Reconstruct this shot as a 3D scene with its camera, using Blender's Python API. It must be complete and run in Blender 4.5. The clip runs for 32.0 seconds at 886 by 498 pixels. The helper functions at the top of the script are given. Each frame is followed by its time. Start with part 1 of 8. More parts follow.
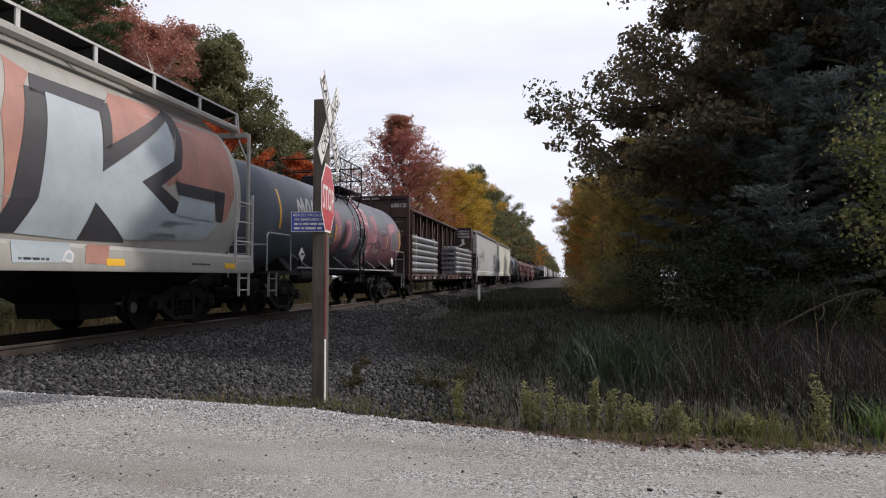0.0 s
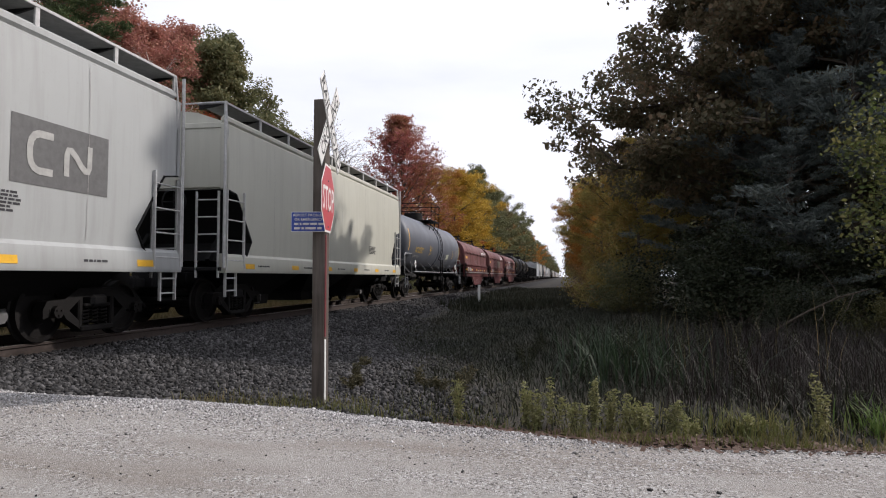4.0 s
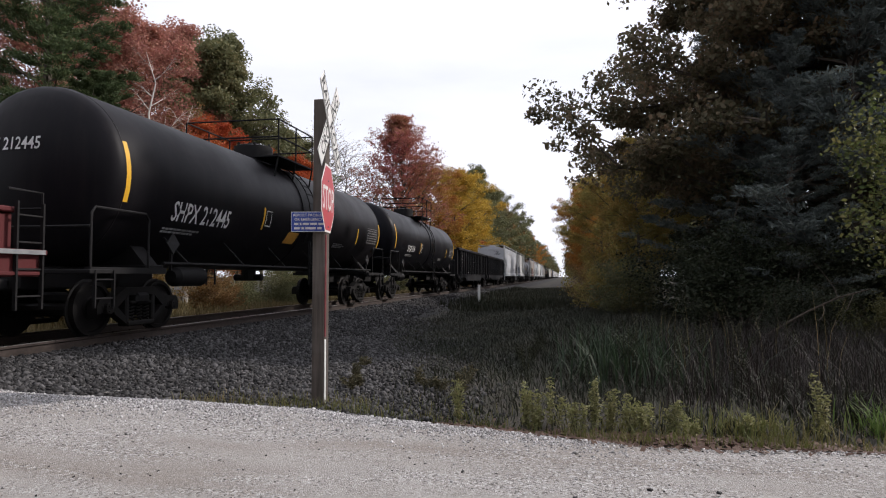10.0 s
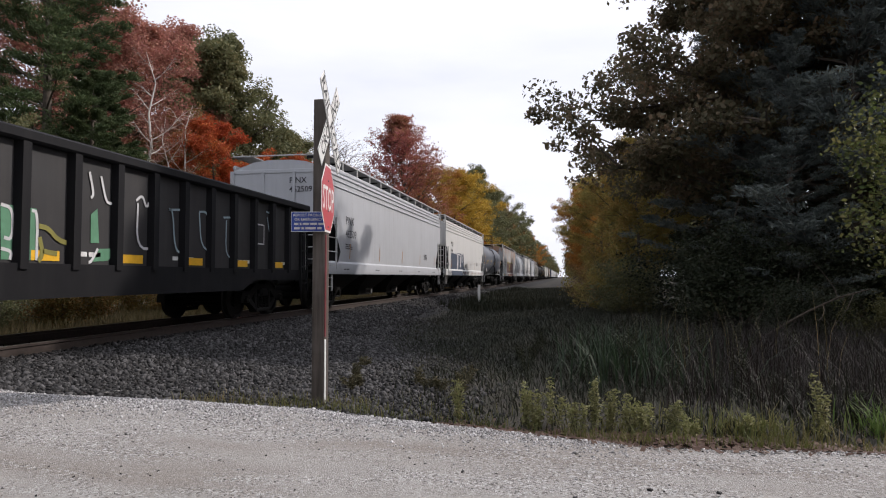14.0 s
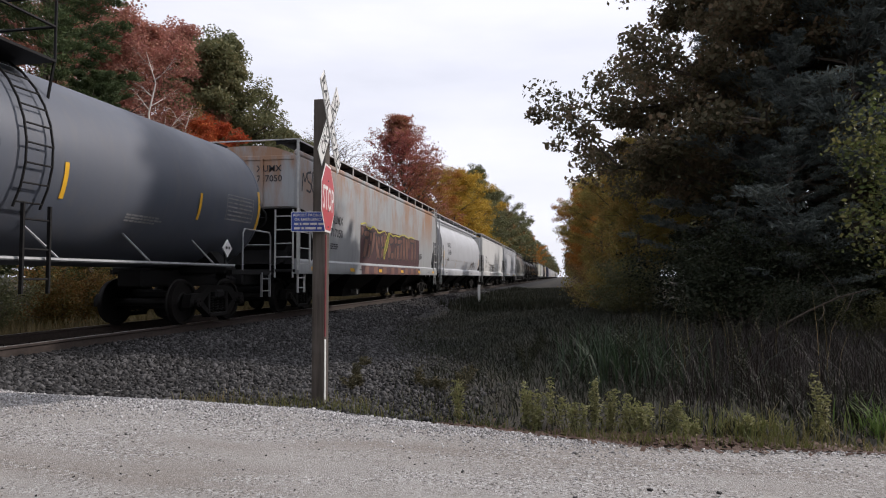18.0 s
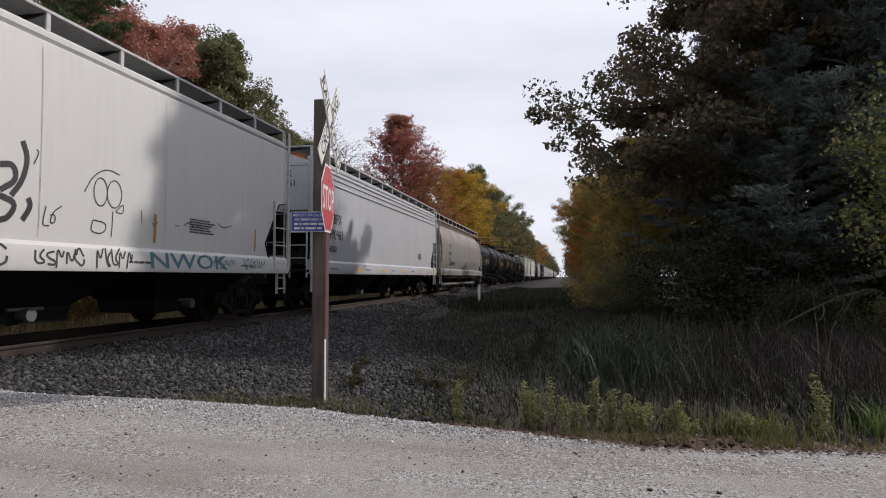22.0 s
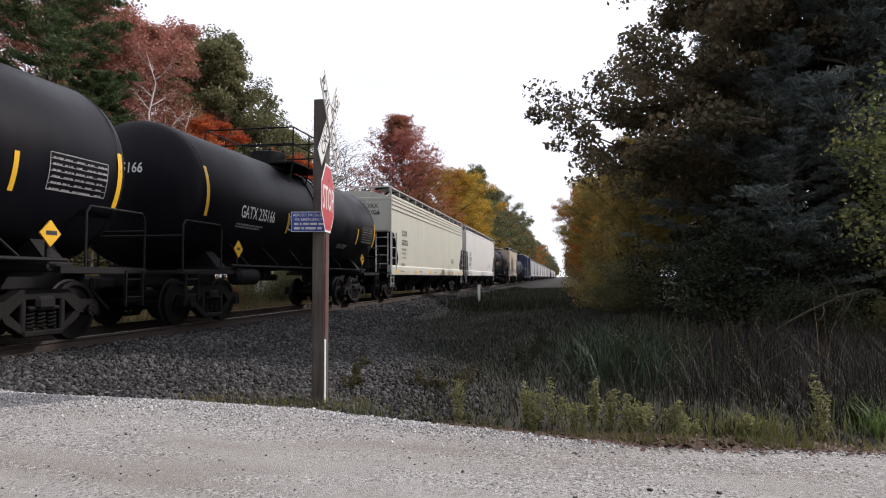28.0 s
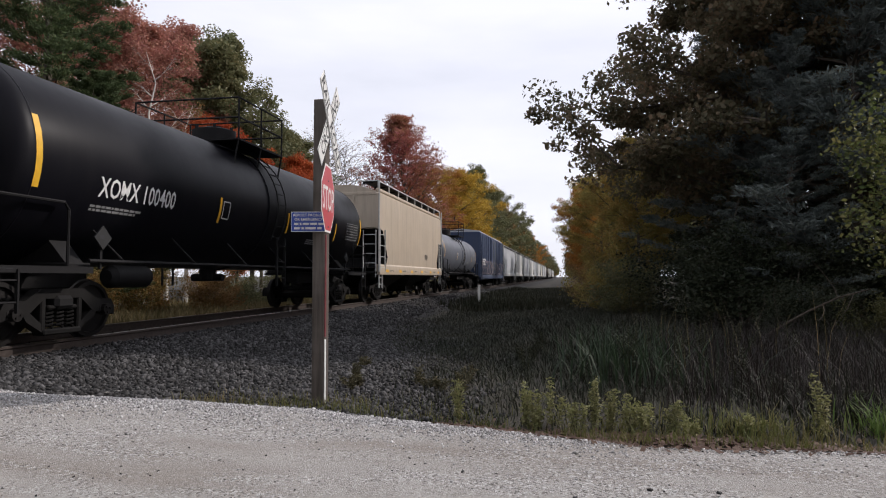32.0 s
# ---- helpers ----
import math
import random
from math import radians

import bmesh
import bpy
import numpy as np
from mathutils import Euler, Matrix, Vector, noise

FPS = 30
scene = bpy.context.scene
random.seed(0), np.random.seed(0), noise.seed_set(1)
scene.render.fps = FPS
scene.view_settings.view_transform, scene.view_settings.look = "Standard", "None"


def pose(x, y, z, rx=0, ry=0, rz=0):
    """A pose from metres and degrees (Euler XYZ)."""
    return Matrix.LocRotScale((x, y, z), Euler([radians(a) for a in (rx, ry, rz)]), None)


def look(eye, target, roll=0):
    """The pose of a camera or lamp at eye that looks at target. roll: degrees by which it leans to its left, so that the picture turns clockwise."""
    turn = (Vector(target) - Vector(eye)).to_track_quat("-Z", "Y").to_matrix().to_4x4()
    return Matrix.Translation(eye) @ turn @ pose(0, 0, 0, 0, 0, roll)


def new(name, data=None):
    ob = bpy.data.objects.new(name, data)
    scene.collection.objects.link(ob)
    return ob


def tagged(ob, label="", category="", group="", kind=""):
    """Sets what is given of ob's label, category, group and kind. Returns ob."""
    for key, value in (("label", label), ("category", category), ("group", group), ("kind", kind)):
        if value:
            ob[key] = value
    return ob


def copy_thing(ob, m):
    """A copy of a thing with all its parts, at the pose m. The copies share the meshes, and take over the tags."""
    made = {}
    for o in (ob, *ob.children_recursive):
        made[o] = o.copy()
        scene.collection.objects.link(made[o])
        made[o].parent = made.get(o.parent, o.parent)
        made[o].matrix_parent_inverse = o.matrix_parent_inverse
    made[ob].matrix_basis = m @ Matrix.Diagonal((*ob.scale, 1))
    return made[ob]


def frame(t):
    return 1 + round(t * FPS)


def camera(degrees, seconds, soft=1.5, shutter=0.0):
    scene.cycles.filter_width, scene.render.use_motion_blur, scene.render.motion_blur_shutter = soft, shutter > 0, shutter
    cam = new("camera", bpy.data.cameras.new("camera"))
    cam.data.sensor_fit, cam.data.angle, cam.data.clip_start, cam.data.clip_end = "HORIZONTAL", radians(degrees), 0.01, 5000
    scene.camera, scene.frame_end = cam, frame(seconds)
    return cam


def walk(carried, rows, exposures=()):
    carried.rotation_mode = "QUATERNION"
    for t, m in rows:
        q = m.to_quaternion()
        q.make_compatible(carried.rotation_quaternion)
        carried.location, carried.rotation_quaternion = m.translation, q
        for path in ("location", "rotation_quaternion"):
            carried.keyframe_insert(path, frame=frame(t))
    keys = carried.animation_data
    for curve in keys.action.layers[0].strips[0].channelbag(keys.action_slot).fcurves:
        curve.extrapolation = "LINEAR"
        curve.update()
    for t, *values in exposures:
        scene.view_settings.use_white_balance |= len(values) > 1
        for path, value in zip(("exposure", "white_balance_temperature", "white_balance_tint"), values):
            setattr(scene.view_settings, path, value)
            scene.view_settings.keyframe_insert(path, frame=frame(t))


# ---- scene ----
cam = camera(68.56, 32.0, soft=1.1)
EYE = (0.0, 0.0, 0.98)
HEADING, TILT = radians(10.64), radians(2.44)
AIM = (EYE[0] - math.sin(HEADING) * math.cos(TILT), EYE[1] + math.cos(HEADING) * math.cos(TILT), EYE[2] + math.sin(TILT))
walk(cam, [(0.0, look(EYE, AIM)), (32.0, look(EYE, AIM))], exposures=[
    (0.0, -0.02, 6500, 15), (1.0, 0.03, 6500, 15), (3.0, 0.13, 6500, 15), (6.0, 0.08, 6500, 15), (9.0, 0.08, 6500, 15), (10.0, 0.13, 6500, 15), (12.0, 0.18, 6500, 15), (13.0, 0.15, 6500, 15), (14.0, 0.08, 6500, 15), (17.0, -0.27, 6500, 15), (18.0, -0.02, 6500, 15), (19.0, -0.02, 6500, 15), (20.0, -0.07, 6500, 15), (21.0, -0.15, 6500, 15), (22.0, -0.18, 6500, 15), (23.0, -0.12, 6500, 15), (24.0, -0.02, 6500, 15), (25.0, 0.08, 6500, 15), (28.0, 0.23, 6500, 15), (29.0, 0.11, 6500, 15), (30.0, -0.17, 6500, 15), (31.0, -0.17, 6500, 15), (32.0, -0.02, 6500, 15)])

# ---- sky, sun ----
SUN_ELEV, SUN_AZ = 34.0, 61.0      # degrees; azimuth clockwise from the line of the track
world = bpy.data.worlds.new("sky")
scene.world = world
world.use_nodes = True
wn, wl = world.node_tree.nodes, world.node_tree.links
wn.clear()
w_out, w_bg = wn.new("ShaderNodeOutputWorld"), wn.new("ShaderNodeBackground")
w_sky = wn.new("ShaderNodeTexSky")
w_sky.sky_type, w_sky.sun_disc = "NISHITA", False
w_sky.sun_elevation, w_sky.sun_rotation = radians(SUN_ELEV), radians(SUN_AZ)
w_sky.dust_density, w_sky.air_density = 2.5, 1.0
w_co, w_map, w_noise, w_ramp, w_mix = (wn.new("ShaderNodeTexCoord"), wn.new("ShaderNodeMapping"), wn.new("ShaderNodeTexNoise"),
                                       wn.new("ShaderNodeValToRGB"), wn.new("ShaderNodeMix"))
w_map.inputs["Scale"].default_value = (1.2, 1.2, 4.5)
w_noise.inputs["Scale"].default_value, w_noise.inputs["Detail"].default_value = 1.6, 6.0
w_ramp.color_ramp.elements[0].position, w_ramp.color_ramp.elements[0].color = 0.28, (0.72, 0.72, 0.72, 1)
w_ramp.color_ramp.elements[1].position, w_ramp.color_ramp.elements[1].color = 0.62, (0.98, 0.98, 0.98, 1)
w_mix.data_type = "RGBA"
w_mix.inputs["B"].default_value = (9.9, 10.3, 11.2, 1)      # thin bright cloud
wl.new(w_co.outputs["Generated"], w_map.inputs["Vector"])
wl.new(w_map.outputs["Vector"], w_noise.inputs["Vector"])
wl.new(w_noise.outputs["Fac"], w_ramp.inputs["Fac"])
wl.new(w_ramp.outputs["Color"], w_mix.inputs["Factor"])
wl.new(w_sky.outputs["Color"], w_mix.inputs["A"])
wl.new(w_mix.outputs["Result"], w_bg.inputs["Color"])
wl.new(w_bg.outputs["Background"], w_out.inputs["Surface"])
w_bg.inputs["Strength"].default_value = 0.1

sun_data = bpy.data.lights.new("sun", "SUN")
sun_data.energy, sun_data.angle, sun_data.color = 3.0, radians(0.9), (1.0, 0.95, 0.88)
sun = new("sun", sun_data)
_e, _a = radians(SUN_ELEV), radians(SUN_AZ)
SUN_WAY = Vector((math.sin(_a) * math.cos(_e), math.cos(_a) * math.cos(_e), math.sin(_e)))
sun.matrix_world = look(SUN_WAY * 60, (0, 0, 0))

# ---- materials ----
MATS = {}


def shader(name):
    m = bpy.data.materials.new(name)
    m.use_nodes = True
    nt = m.node_tree
    return m, nt.nodes, nt.links, nt.nodes["Principled BSDF"]


def noise_node(n, l, scale, detail=4.0, stretch=None, rough=0.6):
    co, tex = n.new("ShaderNodeTexCoord"), n.new("ShaderNodeTexNoise")
    tex.inputs["Scale"].default_value, tex.inputs["Detail"].default_value, tex.inputs["Roughness"].default_value = scale, detail, rough
    if stretch:
        mp = n.new("ShaderNodeMapping")
        mp.inputs["Scale"].default_value = stretch
        l.new(co.outputs["Object"], mp.inputs["Vector"])
        l.new(mp.outputs["Vector"], tex.inputs["Vector"])
    else:
        l.new(co.outputs["Object"], tex.inputs["Vector"])
    return tex.outputs["Fac"]


def ramp(n, l, fac, lo, hi, a=(0, 0, 0), b=(1, 1, 1)):
    r = n.new("ShaderNodeValToRGB")
    r.color_ramp.elements[0].position, r.color_ramp.elements[0].color = lo, (*a, 1)
    r.color_ramp.elements[1].position, r.color_ramp.elements[1].color = hi, (*b, 1)
    l.new(fac, r.inputs["Fac"])
    return r.outputs["Color"]


def blend(n, l, fac, a, b, how="MIX"):
    x = n.new("ShaderNodeMix")
    x.data_type, x.blend_type = "RGBA", how
    for sock, v in (("Factor", fac), ("A", a), ("B", b)):
        if isinstance(v, (int, float)):
            x.inputs[sock].default_value = v
        elif isinstance(v, tuple):
            x.inputs[sock].default_value = (*v, 1)
        else:
            l.new(v, x.inputs[sock])
    return x.outputs["Result"]


def bump(n, l, bsdf, height, strength, dist):
    b = n.new("ShaderNodeBump")
    b.inputs["Strength"].default_value, b.inputs["Distance"].default_value = strength, dist
    l.new(height, b.inputs["Height"])
    l.new(b.outputs["Normal"], bsdf.inputs["Normal"])


def paint(name, col, grime=(0.10, 0.085, 0.07), amount=0.5, rough=0.45, rust=None, rust_at=(0.55, 0.75), metal=0.0, rust_from=None, gloss=0.5):
    """Weathered vehicle paint: blotches, streaks that run down, fine specks and, where given, rust."""
    if name in MATS:
        return MATS[name]
    m, n, l, p = shader(name)
    big = noise_node(n, l, 0.55, 5)
    streak = noise_node(n, l, 1.0, 5, (5.0, 5.0, 0.35))
    speck = noise_node(n, l, 22.0, 3)
    c = blend(n, l, ramp(n, l, big, 0.35, 0.75, (0, 0, 0), (amount * 0.7,) * 3), col, tuple(0.55 * a + 0.45 * b for a, b in zip(col, grime)))
    c = blend(n, l, ramp(n, l, streak, 0.48, 0.78, (0, 0, 0), (amount * 0.75,) * 3), c, grime)
    c = blend(n, l, ramp(n, l, speck, 0.62, 0.8, (0, 0, 0), (amount * 0.35,) * 3), c, grime)
    if rust:
        rn = noise_node(n, l, 0.9, 6, (1.6, 0.9, 0.45))
        mask = ramp(n, l, rn, rust_at[0], rust_at[1], (0, 0, 0), (0.9,) * 3)
        if rust_from:                              # rust that has run down from the roof's edge
            co, sep, mul, mr = n.new("ShaderNodeTexCoord"), n.new("ShaderNodeSeparateXYZ"), n.new("ShaderNodeMath"), n.new("ShaderNodeMapRange")
            l.new(co.outputs["Object"], sep.inputs[0])
            l.new(sep.outputs["Z"], mr.inputs["Value"])
            mr.inputs["From Min"].default_value, mr.inputs["From Max"].default_value = rust_from
            mul.operation = "MULTIPLY"
            l.new(mask, mul.inputs[0])
            l.new(mr.outputs[0], mul.inputs[1])
            mask = mul.outputs[0]
        c = blend(n, l, mask, c, rust)
    l.new(c, p.inputs["Base Color"])
    l.new(ramp(n, l, big, 0.3, 0.8, (rough,) * 3, (min(1, rough * 1.55),) * 3), p.inputs["Roughness"])
    p.inputs["Metallic"].default_value = metal
    p.inputs["Specular IOR Level"].default_value = gloss
    bump(n, l, p, big, 0.12, 0.03)
    MATS[name] = m
    return m


def plain(name, col, rough=0.5, metal=0.0, vary=0.25, scale=9.0):
    """A small part's surface: its colour, lighter and darker by noise at two scales."""
    if name in MATS:
        return MATS[name]
    m, n, l, p = shader(name)
    a, b = noise_node(n, l, scale, 5), noise_node(n, l, scale * 6, 2)
    c = blend(n, l, ramp(n, l, a, 0.35, 0.7), col, tuple(v * (1 - vary) for v in col))
    c = blend(n, l, ramp(n, l, b, 0.5, 0.8, (0, 0, 0), (vary,) * 3), c, tuple(v * 0.5 for v in col))
    l.new(c, p.inputs["Base Color"])
    p.inputs["Roughness"].default_value, p.inputs["Metallic"].default_value = rough, metal
    MATS[name] = m
    return m


def foliage(name, cols, back=0.35, spread=0.5):
    """Leaves: each one its own tint between the colours given, a little light through the blade."""
    if name in MATS:
        return MATS[name]
    m, n, l, p = shader(name)
    g, r = n.new("ShaderNodeNewGeometry"), n.new("ShaderNodeValToRGB")
    for i, c in enumerate(cols):
        e = r.color_ramp.elements[i] if i < 2 else r.color_ramp.elements.new(i / (len(cols) - 1))
        e.color = (*c, 1)
        e.position = i / max(1, len(cols) - 1)
    patch = noise_node(n, l, spread, 3)
    mx = n.new("ShaderNodeMath")
    mx.operation, mx.use_clamp = "MULTIPLY_ADD", True
    sc = n.new("ShaderNodeMath")
    sc.operation = "MULTIPLY_ADD"
    sc.inputs[1].default_value, sc.inputs[2].default_value = 1.5, -0.5
    l.new(patch, sc.inputs[0])
    l.new(g.outputs["Random Per Island"], mx.inputs[0])
    mx.inputs[1].default_value = 0.55
    l.new(sc.outputs[0], mx.inputs[2])
    l.new(mx.outputs[0], r.inputs["Fac"])
    oi = n.new("ShaderNodeObjectInfo")
    hs = n.new("ShaderNodeHueSaturation")
    l.new(ramp(n, l, oi.outputs["Random"], 0, 1, (0.8,) * 3, (1.2,) * 3), hs.inputs["Value"])
    l.new(r.outputs["Color"], hs.inputs["Color"])
    tr, ms = n.new("ShaderNodeBsdfTranslucent"), n.new("ShaderNodeMixShader")
    l.new(hs.outputs["Color"], p.inputs["Base Color"])
    l.new(hs.outputs["Color"], tr.inputs["Color"])
    p.inputs["Roughness"].default_value = 0.6
    p.inputs["Specular IOR Level"].default_value = 0.25
    ms.inputs[0].default_value = back
    l.new(p.outputs[0], ms.inputs[1])
    l.new(tr.outputs[0], ms.inputs[2])
    l.new(ms.outputs[0], n["Material Output"].inputs["Surface"])
    MATS[name] = m
    return m


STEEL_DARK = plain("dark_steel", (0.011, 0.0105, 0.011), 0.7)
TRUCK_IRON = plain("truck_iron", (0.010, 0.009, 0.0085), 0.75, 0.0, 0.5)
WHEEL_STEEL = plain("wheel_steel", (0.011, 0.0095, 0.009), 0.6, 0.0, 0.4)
TREAD_STEEL = plain("rail_head_steel", (0.36, 0.34, 0.32), 0.3, 1.0, 0.15)
RAIL_RUST = plain("rail_rust", (0.055, 0.040, 0.033), 0.85, 0.0, 0.4, 14)
for _m in (STEEL_DARK, TRUCK_IRON, WHEEL_STEEL):
    _m.node_tree.nodes["Principled BSDF"].inputs["Specular IOR Level"].default_value = 0.2
GALV = plain("galvanised_steel", (0.32, 0.33, 0.34), 0.5, 0.5, 0.3)
BOARD_GREY = plain("galvanised_grating", (0.24, 0.24, 0.235), 0.7, 0.0, 0.3)
PALE_RAIL = plain("pale_railing_paint", (0.52, 0.52, 0.51), 0.6, 0.0, 0.3)
WHITE_PAINT = plain("white_paint", (0.78, 0.78, 0.76), 0.5, 0.0, 0.12)
BLACK_PAINT = plain("black_paint", (0.012, 0.012, 0.013), 0.55)
YELLOW_TAPE = plain("yellow_reflective_tape", (0.75, 0.42, 0.03), 0.4, 0.0, 0.15)
RED_PAINT = plain("red_sign_sheeting", (0.46, 0.045, 0.058), 0.4, 0.0, 0.12)
BLUE_SIGN = plain("blue_sign_sheeting", (0.03, 0.07, 0.33), 0.4, 0.0, 0.1)
LETTER_WHITE = plain("white_lettering", (0.72, 0.72, 0.70), 0.6, 0.0, 0.3)
LETTER_GREY = plain("worn_grey_lettering", (0.30, 0.30, 0.30), 0.7, 0.0, 0.5, 4)
LETTER_BLACK = plain("black_lettering", (0.025, 0.025, 0.03), 0.6, 0.0, 0.3)
LETTER_YELLOW = plain("yellow_lettering", (0.62, 0.40, 0.05), 0.6, 0.0, 0.3)
BARK = plain("bark", (0.10, 0.08, 0.062), 0.95, 0.0, 0.5, 6)
BARK_PALE = plain("pale_bark", (0.42, 0.38, 0.34), 0.9, 0.0, 0.35, 6)
BARK_GREY = plain("grey_bark", (0.20, 0.18, 0.165), 0.9, 0.0, 0.4, 6)
BARK_BIRCH = plain("birch_bark", (0.62, 0.58, 0.53), 0.85, 0.0, 0.3, 8)


# ---- mesh building ----
class Build:
    """Gathers vertices and faces of one part."""

    def __init__(self):
        self.v, self.f = [], []

    def add(self, verts, faces):
        o = len(self.v)
        self.v += [tuple(p) for p in verts]
        self.f += [tuple(i + o for i in q) for q in faces]
        return self

    def box(self, x, y, z, sx, sy, sz, b=0.0, turn=None):
        """Box about its middle; b: width of the chamfer on its edges."""
        hx, hy, hz = sx / 2, sy / 2, sz / 2
        if b <= 0:
            v = [(i * hx, j * hy, k * hz) for i in (-1, 1) for j in (-1, 1) for k in (-1, 1)]
            f = [(0, 1, 3, 2), (4, 6, 7, 5), (0, 4, 5, 1), (2, 3, 7, 6), (0, 2, 6, 4), (1, 5, 7, 3)]
        else:
            b = min(b, hx * 0.8, hy * 0.8, hz * 0.8)
            v, at = [], {}
            for i in (-1, 1):
                for j in (-1, 1):
                    for k in (-1, 1):
                        for ax in range(3):
                            p = [i * (hx - b), j * (hy - b), k * (hz - b)]
                            p[ax] = (i * hx, j * hy, k * hz)[ax]
                            at[i, j, k, ax] = len(v)
                            v.append(tuple(p))
            f = []
            for s in (-1, 1):
                f.append([at[s, j, k, 0] for j, k in ((-1, -1), (1, -1), (1, 1), (-1, 1))][::s])
                f.append([at[i, s, k, 1] for i, k in ((-1, -1), (-1, 1), (1, 1), (1, -1))][::s])
                f.append([at[i, j, s, 2] for i, j in ((-1, -1), (1, -1), (1, 1), (-1, 1))][::s])
            for s in (-1, 1):
                for u in (-1, 1):
                    f.append((at[s, u, -1, 0], at[s, u, 1, 0], at[s, u, 1, 1], at[s, u, -1, 1]))
                    f.append((at[s, -1, u, 0], at[s, 1, u, 0], at[s, 1, u, 2], at[s, -1, u, 2]))
                    f.append((at[-1, s, u, 1], at[1, s, u, 1], at[1, s, u, 2], at[-1, s, u, 2]))
            for i in (-1, 1):
                for j in (-1, 1):
                    for k in (-1, 1):
                        f.append((at[i, j, k, 0], at[i, j, k, 1], at[i, j, k, 2]))
        if turn is not None:
            v = [tuple(turn @ Vector(p)) for p in v]
        return self.add([(p[0] + x, p[1] + y, p[2] + z) for p in v], f)

    def tube(self, pts, r, n=6, cap=True):
        """Round bar along points; r a number or one for each point."""
        pts = [Vector(p) for p in pts]
        rs = r if isinstance(r, (list, tuple)) else [r] * len(pts)
        base, o = None, len(self.v)
        for i, p in enumerate(pts):
            d = (pts[min(i + 1, len(pts) - 1)] - pts[max(i - 1, 0)]).normalized()
            if base is None:
                base = d.orthogonal().normalized()
            base = (base - d * base.dot(d)).normalized()
            side = d.cross(base)
            for k in range(n):
                a = 2 * math.pi * k / n
                self.v.append(tuple(p + (base * math.cos(a) + side * math.sin(a)) * rs[i]))
        for i in range(len(pts) - 1):
            for k in range(n):
                a, b = o + i * n + k, o + i * n + (k + 1) % n
                self.f.append((a, b, b + n, a + n))
        if cap:
            self.f.append(tuple(o + k for k in range(n))[::-1])
            self.f.append(tuple(o + (len(pts) - 1) * n + k for k in range(n)))
        return self

    def loft(self, rings, close=True, cap=True):
        """Skin over rings that have the same number of points."""
        o, n = len(self.v), len(rings[0])
        for r in rings:
            self.v += [tuple(p) for p in r]
        for i in range(len(rings) - 1):
            for k in range(n if close else n - 1):
                a, b = o + i * n + k, o + i * n + (k + 1) % n
                self.f.append((a, b, b + n, a + n))
        if cap:
            self.f.append(tuple(o + k for k in range(n))[::-1])
            self.f.append(tuple(o + (len(rings) - 1) * n + k for k in range(n)))
        return self

    def prism(self, outline, axis, a, b):
        """Outline in the two other axes, drawn out along axis from a to b."""
        def at(p, c):
            q = list(p)
            q.insert("xyz".index(axis), c)
            return q
        return self.loft([[at(p, a) for p in outline], [at(p, b) for p in outline]])

    def mesh(self, name, material, smooth=35.0):
        me = bpy.data.meshes.new(name)
        me.from_pydata(self.v, [], self.f)
        if smooth:
            me.shade_smooth()
            me.set_sharp_from_angle(angle=radians(smooth))
        bm = bmesh.new()
        bm.from_mesh(me)
        bmesh.ops.recalc_face_normals(bm, faces=bm.faces)
        bm.to_mesh(me)
        bm.free()
        for m in material if isinstance(material, (list, tuple)) else [material]:
            me.materials.append(m)
        return me


def part(name, build, material, parent=None, label="", at=None, smooth=35.0):
    """ONE mesh object from a Build or a mesh, under a thing or a part."""
    me = build if isinstance(build, bpy.types.Mesh) else build.mesh(name, material, smooth)
    ob = new(name, me)
    if parent is not None:
        ob.parent = parent
    if at is not None:
        ob.matrix_basis = at
    if label:
        ob["label"] = label
    return ob


def thing(name, label, category, group="", kind=""):
    return tagged(new(name), label, category, group, kind)


FONT_MESH = {}


def letters(text, height, spacing=1.0, wide=1.0):
    """Vertices and faces of a word in the built-in font, in its own plane, from its lower left corner."""
    key = (text, spacing)
    if key not in FONT_MESH:
        cu = bpy.data.curves.new("word", "FONT")
        cu.body, cu.resolution_u, cu.space_character, cu.offset = text, 2, spacing, 0.012
        ob = bpy.data.objects.new("word", cu)
        scene.collection.objects.link(ob)
        me = bpy.data.meshes.new_from_object(ob.evaluated_get(bpy.context.evaluated_depsgraph_get()))
        FONT_MESH[key] = ([v.co.copy() for v in me.vertices], [tuple(q.vertices) for q in me.polygons])
        bpy.data.objects.remove(ob)
        bpy.data.curves.remove(cu)
        bpy.data.meshes.remove(me)
    v, f = FONT_MESH[key]
    k = height / 0.69
    return [(p.x * k * wide, p.y * k) for p in v], f

# ---- the train: shared pieces ----
TRACK_X = -8.5
V0, V1 = 14.1, 0.01                 # metres a second, and how it gains


def run(t):
    return V0 * t + V1 * t * t


WHEEL_R = 0.457


